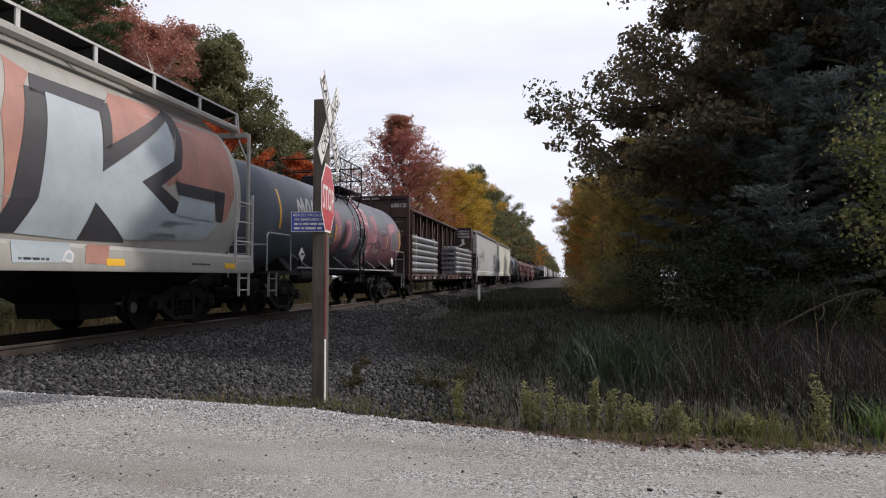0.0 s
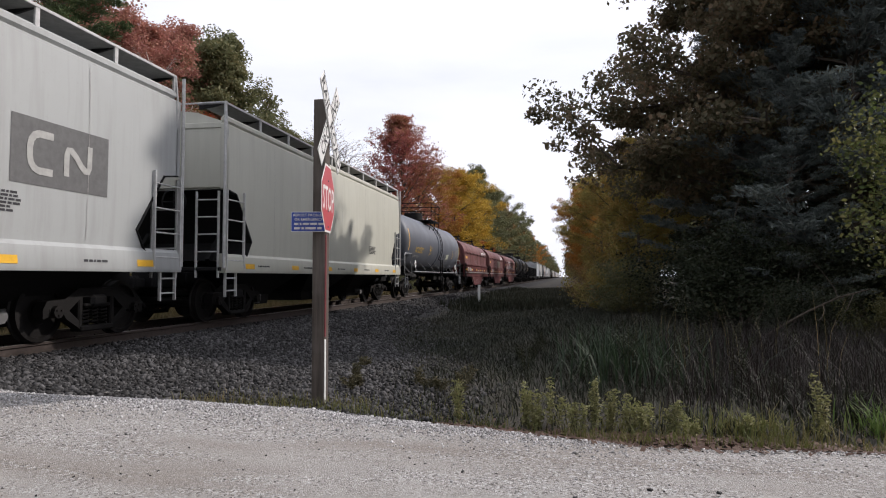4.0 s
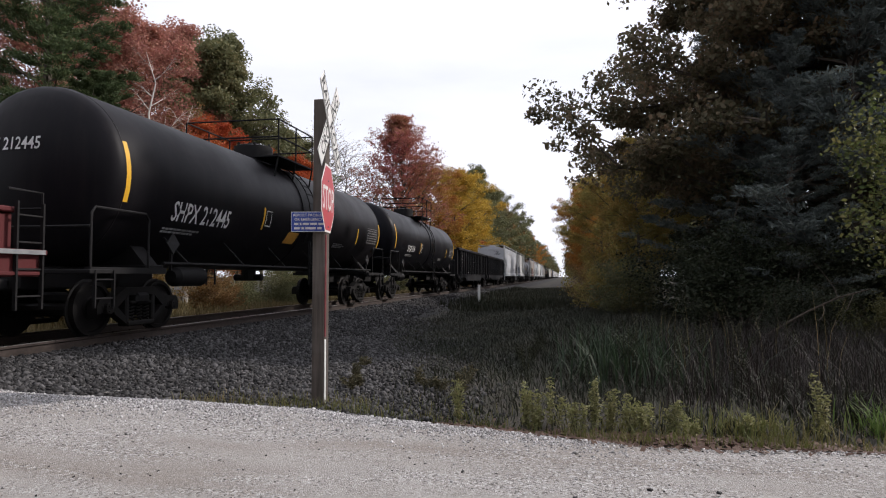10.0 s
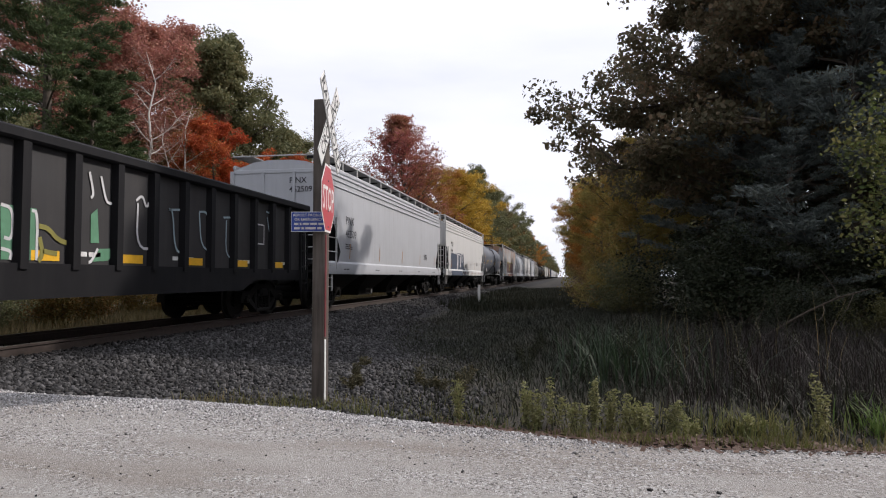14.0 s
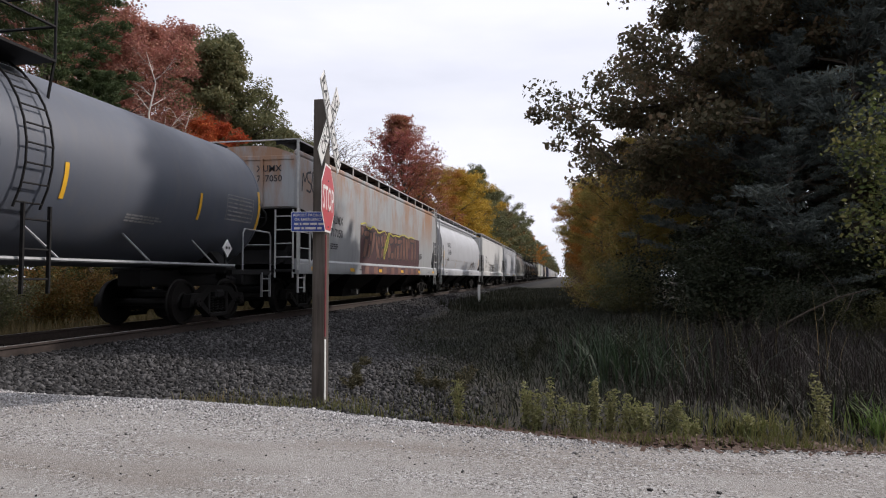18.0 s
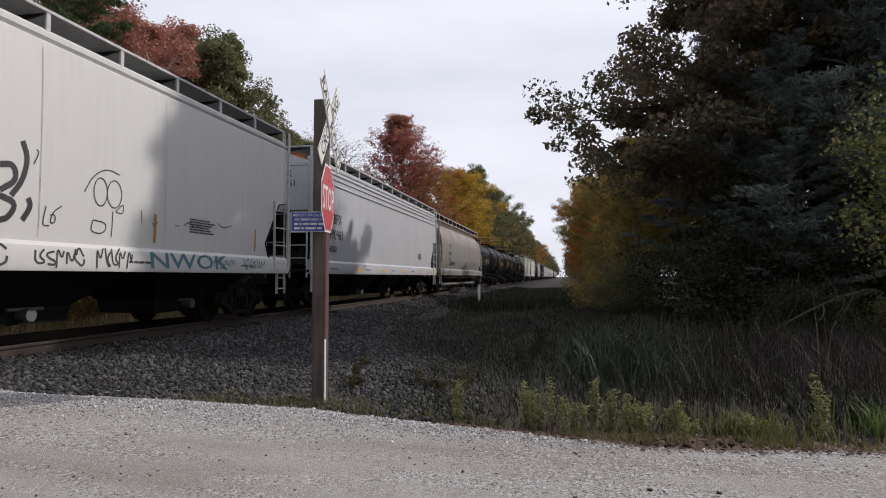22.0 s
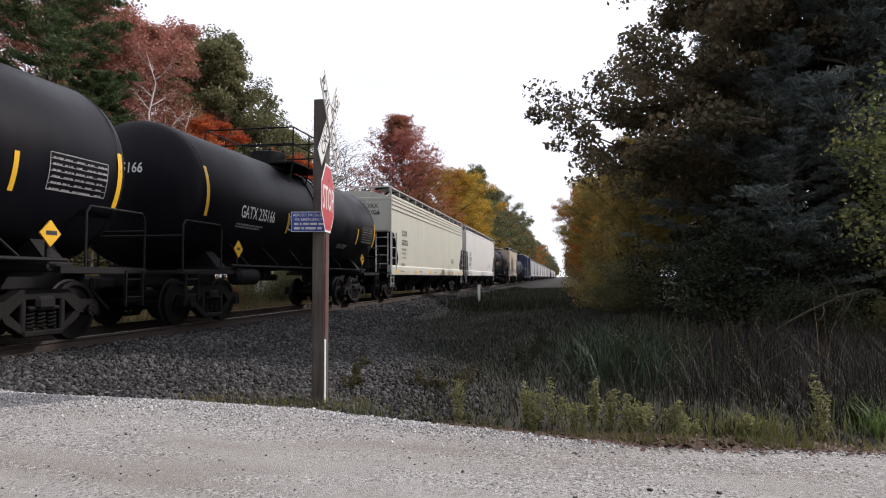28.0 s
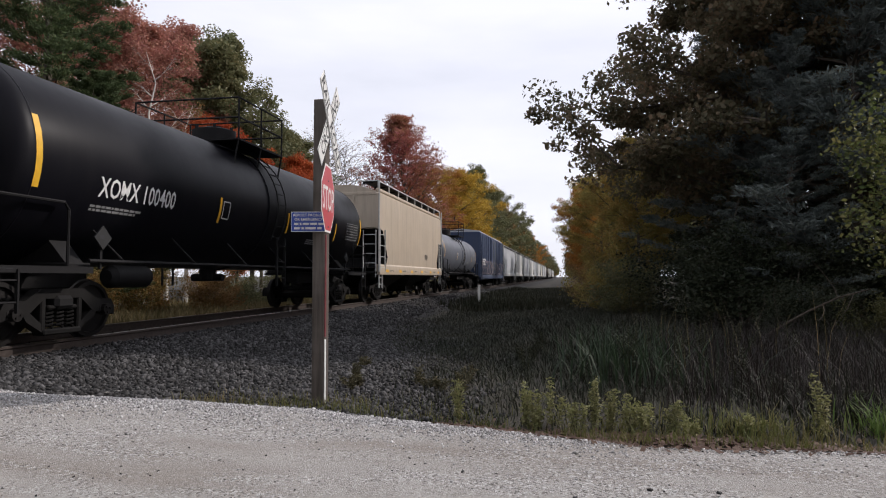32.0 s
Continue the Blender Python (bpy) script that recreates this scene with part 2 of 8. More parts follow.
def make_wheelset():
    b = Build()
    b.tube([(-1.05, 0, 0), (1.05, 0, 0)], 0.08, 8)
    for s in (-1, 1):
        prof = [(0.80, 0.12), (0.80, 0.17), (0.755, 0.20), (0.75, 0.38), (0.70, 0.40), (0.70, 0.485), (0.73, 0.49), (0.745, 0.46), (0.835, 0.452),
                (0.84, 0.39), (0.79, 0.375), (0.80, 0.2), (0.83, 0.18), (0.83, 0.12)]
        b.loft([[(s * x, r * math.cos(k * math.pi / 12), r * math.sin(k * math.pi / 12)) for k in range(24)] for x, r in prof], cap=True)
        b.tube([(s * 1.02, 0, 0), (s * 1.16, 0, 0)], 0.095, 10)
        for k in range(3):
            a = k * 2.094
            b.tube([(s * 1.15, 0.05 * math.cos(a), 0.05 * math.sin(a)), (s * 1.175, 0.05 * math.cos(a), 0.05 * math.sin(a))], 0.018, 5)
    return b.mesh("wheelset", WHEEL_STEEL)


def make_side_frame():
    """Cast side frame of a three-piece truck, at x = 0, with its two pedestals and the spring window."""
    b = Build()
    top = [(-1.12, 0.50), (-1.05, 0.62), (-0.70, 0.64), (-0.42, 0.80), (0.42, 0.80), (0.70, 0.64), (1.05, 0.62), (1.12, 0.50)]
    low = [(-1.12, 0.36), (-0.98, 0.40), (-0.64, 0.44), (-0.36, 0.66), (0.36, 0.66), (0.64, 0.44), (0.98, 0.40), (1.12, 0.36)]
    for i in range(7):
        b.prism([top[i], top[i + 1], low[i + 1], low[i]], "x", -0.09, 0.09)
    for s in (-1, 1):
        b.prism([(s * 0.74, 0.46), (s * 0.66, 0.34), (s * 0.32, 0.14), (s * 0.32, 0.24), (s * 0.60, 0.46)], "x", -0.08, 0.08)
        b.box(0, s * 0.36, 0.44, 0.17, 0.10, 0.5, 0.02)
        b.box(0, s * 0.89, 0.47, 0.2, 0.30, 0.14, 0.04)
    b.box(0, 0, 0.17, 0.22, 0.74, 0.09, 0.02)
    return b.mesh("side_frame", TRUCK_IRON)


def make_spring_nest():
    b = Build()
    for y in (-0.2, 0.0, 0.2):
        pts = [(0.075 * math.cos(k * 1.05), y + 0.075 * math.sin(k * 1.05), 0.225 + 0.28 * k / 30) for k in range(31)]
        b.tube(pts, 0.017, 5)
    b.box(0, 0, 0.53, 0.2, 0.58, 0.06, 0.02)
    return b.mesh("spring_nest", TRUCK_IRON)


def make_bolster():
    b = Build()
    b.box(0, 0, 0.60, 2.3, 0.36, 0.2, 0.05)
    b.tube([(0, 0, 0.68), (0, 0, 0.82)], 0.22, 12)
    for y in (-0.42, 0.42):
        b.box(0, y, 0.36, 1.9, 0.1, 0.14, 0.03)
        for s in (-1, 1):
            b.box(s * 0.76, y * 1.02, 0.42, 0.1, 0.07, 0.3, 0.02)
    return b.mesh("bolster", STEEL_DARK)


def make_coupler():
    b = Build()
    b.box(0, 0.0, 0.86, 0.16, 0.75, 0.18, 0.03)
    b.box(0.03, 0.44, 0.86, 0.30, 0.24, 0.28, 0.06)
    b.box(-0.10, 0.56, 0.86, 0.10, 0.16, 0.26, 0.04)
    b.tube([(0.1, 0.3, 0.75), (0.25, 0.42, 0.5), (0.22, 0.6, 0.38), (0.1, 0.7, 0.45)], 0.025, 6)
    return b.mesh("coupler", STEEL_DARK)


WHEELSET, SIDE_FRAME, SPRINGS, BOLSTER, COUPLER = make_wheelset(), make_side_frame(), make_spring_nest(), make_bolster(), make_coupler()
WHEELS, CARS = [], []               # what motions() keys


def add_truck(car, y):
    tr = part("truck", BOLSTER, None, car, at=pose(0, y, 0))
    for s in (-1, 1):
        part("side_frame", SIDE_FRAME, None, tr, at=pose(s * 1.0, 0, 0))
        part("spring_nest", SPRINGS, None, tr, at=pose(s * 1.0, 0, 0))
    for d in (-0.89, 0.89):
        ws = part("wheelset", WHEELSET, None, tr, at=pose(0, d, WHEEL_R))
        WHEELS.append((ws, car, y + d))


def add_couplers(car, half):
    part("coupler", COUPLER, None, car, at=pose(0, half - 0.45, 0))
    part("coupler", COUPLER, None, car, at=pose(0, -half + 0.45, 0, 0, 0, 180))


def place_car(car, front, length):
    CARS.append((car, front + length / 2))
    car.location = (TRACK_X, front + length / 2, 0)


def ladder(b, x, y, z0, z1, w=0.4, along="y", rungs=None, r=0.016):
    """Ladder of round bars standing at x, y."""
    n = rungs or max(2, int((z1 - z0) / 0.36))
    a, c = ((0, -w / 2), (0, w / 2)) if along == "y" else ((-w / 2, 0), (w / 2, 0))
    for d in (a, c):
        b.box(x + d[0], y + d[1], (z0 + z1) / 2, 0.05, 0.03, z1 - z0) if along == "y" else b.box(x + d[0], y + d[1], (z0 + z1) / 2, 0.03, 0.05, z1 - z0)
    for k in range(n):
        z = z0 + (k + 0.5) * (z1 - z0) / n
        b.tube([(x + a[0], y + a[1], z), (x + c[0], y + c[1], z)], r, 5, False)
    return b


class Side:
    """Flat work (lettering, stripes, spray paint) laid on a car's side, whose x at each height is given by a function."""

    def __init__(self, at, out=0.006):
        self.at, self.out = at, out

    def pt(self, y, z, k=1.0):
        return (self.at(z) + self.out * k, y, z)

    def text(self, b, s, y, z, h, spacing=1.0, wide=1.0, k=1.0):
        v, f = letters(s, h, spacing, wide)
        b.add([self.pt(y + p[0], z + p[1], k) for p in v], f)
        return self

    def patch(self, b, quad, n=6, k=1.0):
        """Four corners (y, z), filled."""
        p = [[tuple((1 - i / n) * ((1 - j / n) * quad[0][c] + j / n * quad[1][c]) + i / n * ((1 - j / n) * quad[3][c] + j / n * quad[2][c]) for c in (0, 1))
              for j in range(n + 1)] for i in range(n + 1)]
        b.add([self.pt(*q, k) for r in p for q in r],
              [(i * (n + 1) + j, i * (n + 1) + j + 1, (i + 1) * (n + 1) + j + 1, (i + 1) * (n + 1) + j) for i in range(n) for j in range(n)])
        return self

    def stroke(self, b, pts, w, k=1.0, step=0.12):
        """A line of spray paint along points (y, z)."""
        pts = [Vector(p) for p in pts]
        fine = [pts[0]]
        for p, q in zip(pts, pts[1:]):
            m = max(1, int((q - p).length / step))
            fine += [p + (q - p) * (i + 1) / m for i in range(m)]
        v = []
        for i, p in enumerate(fine):
            d = (fine[min(i + 1, len(fine) - 1)] - fine[max(i - 1, 0)]).normalized()
            nrm = Vector((-d.y, d.x)) * w / 2
            v += [self.pt(*(p + nrm), k), self.pt(*(p - nrm), k)]
        b.add(v, [(2 * i, 2 * i + 1, 2 * i + 3, 2 * i + 2) for i in range(len(fine) - 1)])
        return self

    def bars(self, b, y, z, rows, h, w, rng, gap=0.6, k=1.0):
        """Small print that cannot be read: rows of short bars."""
        for r in range(rows):
            c = y
            while c < y + w * rng.uniform(0.75, 1.0):
                l = rng.uniform(1.2, 4.5) * h
                zz = z - r * h * (1 + gap)
                self.patch(b, [(c, zz), (c + l, zz), (c + l, zz + h), (c, zz + h)], 1, k)
                c += l + h * 0.6
        return self


def scrawl(side, b, y0, y1, z0, z1, rng, w=0.05, letters_n=6, k=1.0):
    """Unreadable spray-can writing: a run of loops and hooks."""
    dw = (y1 - y0) / letters_n
    for i in range(letters_n):
        a, c = y0 + i * dw, y0 + (i + 0.95) * dw
        kind = rng.randrange(4)
        h = z1 - z0
        if kind == 0:
            q = [(a + (c - a) * (0.5 + 0.5 * math.cos(u)), z0 + h * (0.5 + 0.5 * math.sin(u))) for u in [j * 0.45 + 0.6 for j in range(13)]]
        elif kind == 1:
            q = [(a, z0), (a + (c - a) * 0.3, z1), (a + (c - a) * 0.6, z0 + h * 0.25), (c, z1 - h * 0.1)]
        elif kind == 2:
            q = [(c, z1), (a, z1 - h * 0.2), (a + (c - a) * 0.2, z0 + h * 0.55), (c, z0 + h * 0.4), (c - (c - a) * 0.2, z0), (a, z0 + h * 0.1)]
        else:
            q = [(a, z1), (a + (c - a) * 0.1, z0), (c, z0 + h * 0.12), (a + (c - a) * 0.4, z0 + h * 0.5), (c, z1)]
        q = [(p[0] + rng.uniform(-0.03, 0.03), p[1] + rng.uniform(-0.04, 0.04)) for p in q]
        for _ in range(2):                        # round the corners off
            q = [q[0]] + [(0.75 * u[0] + 0.25 * v[0], 0.75 * u[1] + 0.25 * v[1]) if e == 0 else (0.25 * u[0] + 0.75 * v[0], 0.25 * u[1] + 0.75 * v[1]) for u, v in zip(q, q[1:]) for e in (0, 1)] + [q[-1]]
        side.stroke(b, q, w, k)


def blob_letters(side, fill, line, y0, y1, z0, z1, n, rng, w=0.09):
    """Fat outlined spray-can shapes in a row."""
    dw = (y1 - y0) / n
    for i in range(n):
        a, c = y0 + i * dw - 0.05 * dw, y0 + (i + 1) * dw
        lean = rng.uniform(-0.15, 0.15) * dw
        zz0, zz1 = z0 + rng.uniform(0, 0.12) * (z1 - z0), z1 - rng.uniform(0, 0.15) * (z1 - z0)
        quad = [(a, zz0), (c, zz0 + rng.uniform(-.1, .1)), (c + lean, zz1), (a + lean, zz1 + rng.uniform(-.1, .1))]
        side.patch(fill, quad, 6, 1.0)
        side.stroke(line, quad + [quad[0]], w, 1.6)
        m = [(0.3 * quad[0][0] + 0.7 * quad[2][0], 0.4 * quad[0][1] + 0.6 * quad[2][1]), (0.5 * (a + c), 0.5 * (zz0 + zz1)), (0.7 * quad[1][0] + 0.3 * quad[3][0], 0.75 * zz0 + 0.25 * zz1)]
        side.stroke(line, m, w, 1.6)


def write_marks(side, marks, material, parent, wide=1.0):
    """Each word that can be read is a part of its own."""
    for s, y, z, h in marks:
        b = Build()
        side.text(b, s, y, z, h, 1.0, wide)
        part("lettering", b, material, parent)


def stripes(side, rects, material, parent, n=3, k=1.2):
    """Each reflective stripe (y, z, width, height) is a part of its own."""
    for y, z, w, h in rects:
        b = Build()
        side.patch(b, [(y, z), (y + w, z), (y + w, z + h), (y, z + h)], n, k)
        part("reflective_stripe", b, material, parent)


def sprayed(side, car, material, name="spray_paint", quads=(), lines=(), w=0.06, k=1.0):
    """One colour of spray paint: each filled shape and each drawn line a part of its own."""
    for q in quads:
        b = Build()
        side.patch(b, q, 8, k)
        part(name, b, material, car)
    for q in lines:
        for _ in range(2):                        # round the corners off
            q = [q[0]] + [(c * u[0] + (1 - c) * v[0], c * u[1] + (1 - c) * v[1]) for u, v in zip(q, q[1:]) for c in (0.75, 0.25)] + [q[-1]]
        b = Build()
        side.stroke(b, q, w, k)
        part(name, b, material, car)


SILL_SIDE = Side(lambda z: float(np.interp(z, [1.12, 1.40], [1.615, 1.585])))


# ---- covered hopper ----
TAPE_BROWN = plain("weathered_orange_tape", (0.40, 0.20, 0.05), 0.5, 0.0, 0.3)
SEAM_GREY = plain("seam_grime", (0.40, 0.39, 0.38), 0.7, 0.0, 0.5, 3)


def covered_hopper(front, length, label, body_mat, marks=(), round_side=False, bays=4, rail_mat=None, dark=LETTER_BLACK, eave=4.22, text_mat=None,
                   art=None, end_mat=None, ribs=0, sill_mat=None, band=0, seed=1, tape="sill", pipes=False, board_mat=None, group="freight cars of the train"):
    rng = random.Random(seed)
    car = thing("covered_hopper_car", label, "freight car", group)
    half = length / 2 - (0.36 if round_side else 0.74)                    # the body ends short of the couplers
    sill_z, w = 1.06, 1.56
    rail_mat = rail_mat or PALE_RAIL
    if round_side:
        zz = [sill_z + 0.3 + (eave - sill_z - 0.3) * k / 13 for k in range(14)]
        prof = [(1.58 * (1 - abs((z - 2.55) / 2.0) ** 2.5) ** 0.5, z) for z in zz] + [(0.8, eave + 0.17), (0.4, eave + 0.27)]
    else:
        prof = [(w - 0.04, sill_z + 0.3), (w - 0.01, sill_z + 0.7), (w, sill_z + 1.70), (w, sill_z + 1.76), (w, eave - 0.55), (w - 0.02, eave - 0.04), (w - 0.10, eave + 0.03), (0.85, eave + 0.24), (0.4, eave + 0.3)]
    xs, zs = [p[0] for p in prof], [p[1] for p in prof]
    def at(z):
        return float(np.interp(z, zs, xs))
    side = Side(at)
    ring = [(x, z) for x, z in prof] + [(-x, z) for x, z in reversed(prof)]

    def slope(z, d):                             # the body's ends lean in towards the hoppers
        turn_z = sill_z + 1.75
        if round_side:
            return half - 0.62 - 0.4 * abs((z - 2.7) / 1.7) ** 2.5 - max(0.0, 1.9 - z) * 0.3
        return half - 0.16 - float(np.interp(z - sill_z, [0.3, 0.7, 1.70, 1.76], [0.85, 1.12, 0.4, 0.0]))

    def ring_at(sign):
        return [(x, sign * slope(z, 0), z) for x, z in ring]
    b = Build()
    b.loft([ring_at(-1), ring_at(1)], cap=False)
    for s in (-1, 1):                             # each end in strips from side to side
        rv = ring_at(s)
        m = len(rv)
        b.add(rv, [((i, i + 1, m - 2 - i, m - 1 - i) if s > 0 else (m - 1 - i, m - 2 - i, i + 1, i)) for i in range(m // 2 - 1)])
    part("body", b, body_mat, car)
    if not round_side:
        for s in (-1, 1):                         # the pole at each corner, from sill to running board
            part("corner_pole", Build().tube([(w + 0.02, s * (half - 0.02), sill_z + 0.1), (w + 0.02, s * (half - 0.02), eave + 0.42)], 0.032, 6), rail_mat, car)
    # frames of the ends: corner posts, slope sheet below, end platform
    for s in (-1, 1):
        e = Build()
        ee = half - 0.05
        if not round_side:
            e.box(0, s * (ee - 0.10), (sill_z + 1.78 + eave) / 2, 2 * w - 0.16, 0.06, eave - sill_z - 1.80, 0.01)
            for x in (-0.5, 0.5):
                e.box(x, s * (ee - 0.06), (sill_z + 1.8 + eave) / 2, 0.09, 0.07, eave - sill_z - 1.9)
        for x in (-w + 0.06, w - 0.06):
            lowest = sill_z if round_side else sill_z + 1.72
            e.box(x, s * (ee - 0.08), (lowest + eave) / 2, 0.07 if round_side else 0.12, 0.08 if round_side else 0.14, eave - lowest - 0.05, 0.015)
        e.box(0, s * (ee - 0.1), eave - 0.05, 2 * w - 0.2, 0.1, 0.12, 0.01)
        part("end_frame", e, end_mat or body_mat, car)
        d = Build()
        d.box(0, s * (ee - 0.2), sill_z + 0.08, 2 * w - 0.1, 0.55, 0.08, 0.01)
        d.box(0, s * (half - 0.7), 0.92, 0.5, 2.2, 0.34, 0.03)
        for x in (-0.9, 0.9):
            d.box(x, s * (ee - 0.95), sill_z + 0.75, 0.1, 0.1, 1.3, 0, Euler((s * 0.75, 0, 0)).to_matrix())
        part("end_platform", d, STEEL_DARK, car)
        for lx, ly, lz0, lz1, lw, way, n_rungs in ((w + 0.03, ee - 0.42, sill_z + 0.05, sill_z + 1.75, 0.74, "y", 4), (w - 0.35, ee + 0.05, sill_z - 0.1, sill_z + 1.7, 0.5, "x", None),
                                                   (w - 0.02, ee - 0.32, sill_z - 0.5, sill_z + 0.02, 0.44, "y", 2)):
            lad = Build()
            ladder(lad, lx, s * ly, lz0, lz1, lw, way, rungs=n_rungs)
            part("ladder", lad, rail_mat, car)
    # side sill
    for s in (-1, 1):
        b = Build()
        b.prism([(s * x, z) for x, z in ((w - 0.14, sill_z), (w + 0.035, sill_z), (w + 0.055, sill_z + 0.06), (w + 0.025, sill_z + 0.34), (w - 0.03, sill_z + 0.40), (w - 0.14, sill_z + 0.40))],
                "y", -half + 0.05, half - 0.05)
        part("side_sill", b, sill_mat or body_mat, car)
    if ribs:
        b = Build()
        for k in range(ribs):
            y = -half + 1.6 + (2 * half - 3.2) * k / (ribs - 1)
            b.box(w + 0.035, y, (sill_z + eave) / 2 + 0.1, 0.07, 0.09, eave - sill_z - 0.45, 0.012)
        part("side_rib", b, body_mat, car)
    if band:
        for z in (eave - 0.10, eave - 0.26, eave - 0.45):
            part("roof_rail", Build().box(at(z) + 0.015, 0, z, 0.05, 2 * half - 0.5, 0.045, 0.012), body_mat, car)
    # weld seams between the side sheets
    for k in range(bays + 2):
        y = -half + 2.4 + (2 * half - 4.8) * k / (bays + 1)
        b = Build()
        side.patch(b, [(y, sill_z + 0.45), (y + 0.009, sill_z + 0.45), (y + 0.009, eave - 0.12), (y, eave - 0.12)], 10, 1.6)
        part("seam", b, SEAM_GREY, car)
    # discharge hoppers below
    n = bays
    for k in range(n):
        y = -half + 3.1 + (2 * half - 6.2) * k / (n - 1)
        hw = (2 * half - 6.2) / (n - 1) / 2 * 0.96
        b = Build()
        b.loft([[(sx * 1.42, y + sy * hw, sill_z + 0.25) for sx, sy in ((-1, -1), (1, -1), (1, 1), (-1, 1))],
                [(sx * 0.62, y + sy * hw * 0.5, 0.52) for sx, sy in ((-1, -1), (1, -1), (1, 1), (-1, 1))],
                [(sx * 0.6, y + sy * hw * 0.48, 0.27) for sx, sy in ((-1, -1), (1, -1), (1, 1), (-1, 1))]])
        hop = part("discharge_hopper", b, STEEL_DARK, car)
        g = Build()
        g.tube([(-0.8, y, 0.42), (0.8, y, 0.42)], 0.07, 10)
        g.tube([(0.74, y, 0.42), (0.84, y, 0.42)], 0.10, 10)
        g.tube([(0.7, y - 0.3, 0.5), (0.7, y + 0.35, 0.5)], 0.03, 6)
        part("outlet_gate", g, plain("dull_gate_steel", (0.12, 0.12, 0.12), 0.6), hop)
    if round_side:
        for x, z, r in () if not pipes else ((1.36, 0.93, 0.045), (1.2, 0.52, 0.085)):
            pb = Build()
            pb.tube([(x, -half + 2.2, z), (x, half - 2.2, z)], r, 10)
            for k in range(6):
                y = -half + 2.6 + (2 * half - 5.2) * k / 5
                pb.tube([(x, y - 0.05, z), (x, y + 0.05, z)], r * 1.5, 10)
            part("unloading_pipe", pb, plain("dirty_pipe_steel", (0.16, 0.15, 0.145), 0.55), car)
        side.stroke(sb := Build(), [(-half + 1.3, 2.0), (half - 1.3, 2.0)], 0.014, 1.2, 0.5)
        part("seam", sb, SEAM_GREY, car)
    b = Build()
    b.box(0, 0, 0.95, 0.55, 2 * half - 1.5, 0.28, 0.02)
    part("centre_sill", b, STEEL_DARK, car)
    b = Build()
    b.tube([(0.75, -half + 1.6, 0.85), (0.75, -half + 2.5, 0.85)], 0.17, 10)
    part("brake_reservoir", b, STEEL_DARK, car)
    # roof: eave chord, running boards carried on brackets above it, hatches
    rz, px = eave + 0.44, (1.22 if round_side else 1.50)
    chord_top = eave + 0.17
    for s in (-1, 1):
        part("eave_chord", Build().box(s * (px - 0.04), 0, eave + 0.085, 0.14, 2 * half - 0.24, 0.17, 0.05), sill_mat or body_mat, car)
    for s in (-1, 1):
        b = Build()
        b.box(s * (px - 0.33), 0, rz - 0.02, 0.66, 2 * half - 0.3, 0.025)
        part("running_board", b, board_mat or STEEL_DARK, car)
    npost = max(8, round((2 * half - 0.3) / 1.52)) + 1
    bracket = Build().box(px - 0.01, 0, (chord_top + rz) / 2 - 0.02, 0.03, 0.075, rz - chord_top).mesh("bracket", rail_mat)
    arm = Build().prism([(px - 0.04, rz - 0.035), (px - 0.62, rz - 0.035), (px - 0.62, rz - 0.13), (px - 0.3, rz - 0.09)], "y", -0.02, 0.02).mesh("bracket_arm", STEEL_DARK)
    for k in range(npost):
        y = -half + 0.18 + (2 * half - 0.36) * k / (npost - 1)
        part("bracket", bracket, None, car, at=pose(0, y, 0))
        part("bracket_arm", arm, None, car, at=pose(0, y, 0))
    part("board_edge", Build().box(px, 0, rz - 0.01, 0.03, 2 * half - 0.3, 0.04), rail_mat, car)
    for y in (-half + 0.15, half - 0.15):
        b = Build()
        b.tube([(px, y, rz), (-px, y, rz)], 0.02, 5)
        b.tube([(px, y, rz), (px + 0.06, y, eave - 0.2), (w - 0.05, y, eave - 0.7)], 0.02, 5)
        part("end_rail", b, rail_mat, car)
    for k in range(6):
        y = -half + 2 + (2 * half - 4) * k / 5
        part("roof_hatch", Build().box(0, y, rz - 0.08, 0.7, 1.1, 0.2, 0.04), body_mat, car)
    # dark slope sheet at each end: black paint plus the hollow's shade as colour
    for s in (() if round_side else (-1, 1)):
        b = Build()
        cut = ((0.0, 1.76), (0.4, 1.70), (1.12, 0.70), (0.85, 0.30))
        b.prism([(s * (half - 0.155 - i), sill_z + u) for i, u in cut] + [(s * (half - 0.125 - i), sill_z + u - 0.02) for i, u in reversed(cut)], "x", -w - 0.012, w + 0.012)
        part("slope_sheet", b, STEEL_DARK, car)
    bw = Build()
    bw.loft([[(0.45 + r * math.cos(u * math.pi / 10), -half - 0.02 + d, 2.55 + r * math.sin(u * math.pi / 10)) for u in range(20)] for r, d in ((0.25, 0), (0.28, 0.02), (0.28, -0.02), (0.25, -0.03))], cap=False)
    for u in range(4):
        bw.tube([(0.45, -half - 0.02, 2.55), (0.45 + 0.26 * math.cos(u * 1.57), -half - 0.02, 2.55 + 0.26 * math.sin(u * 1.57))], 0.015, 5)
    part("brake_wheel", bw, STEEL_DARK, car)
    # lettering: small print, yellow marks along the sill, then the marks given
    write_marks(side, marks, text_mat or dark, car)
    b = Build()
    if marks:
        m0 = marks[-1]
        side.bars(b, m0[1], m0[2] - 0.25, 3, 0.04, 0.7, rng)
    side.bars(b, half - 4.4, 2.05, 6, 0.03, 0.8, rng)
    flat = SILL_SIDE
    for k in range(5):
        flat.bars(b, -half + 1.5 + k * (2 * half - 4) / 4, sill_z + 0.14, 1, 0.035, 0.6, rng)
    tagged(part("small_print", b, text_mat or dark, car), kind="stuff")
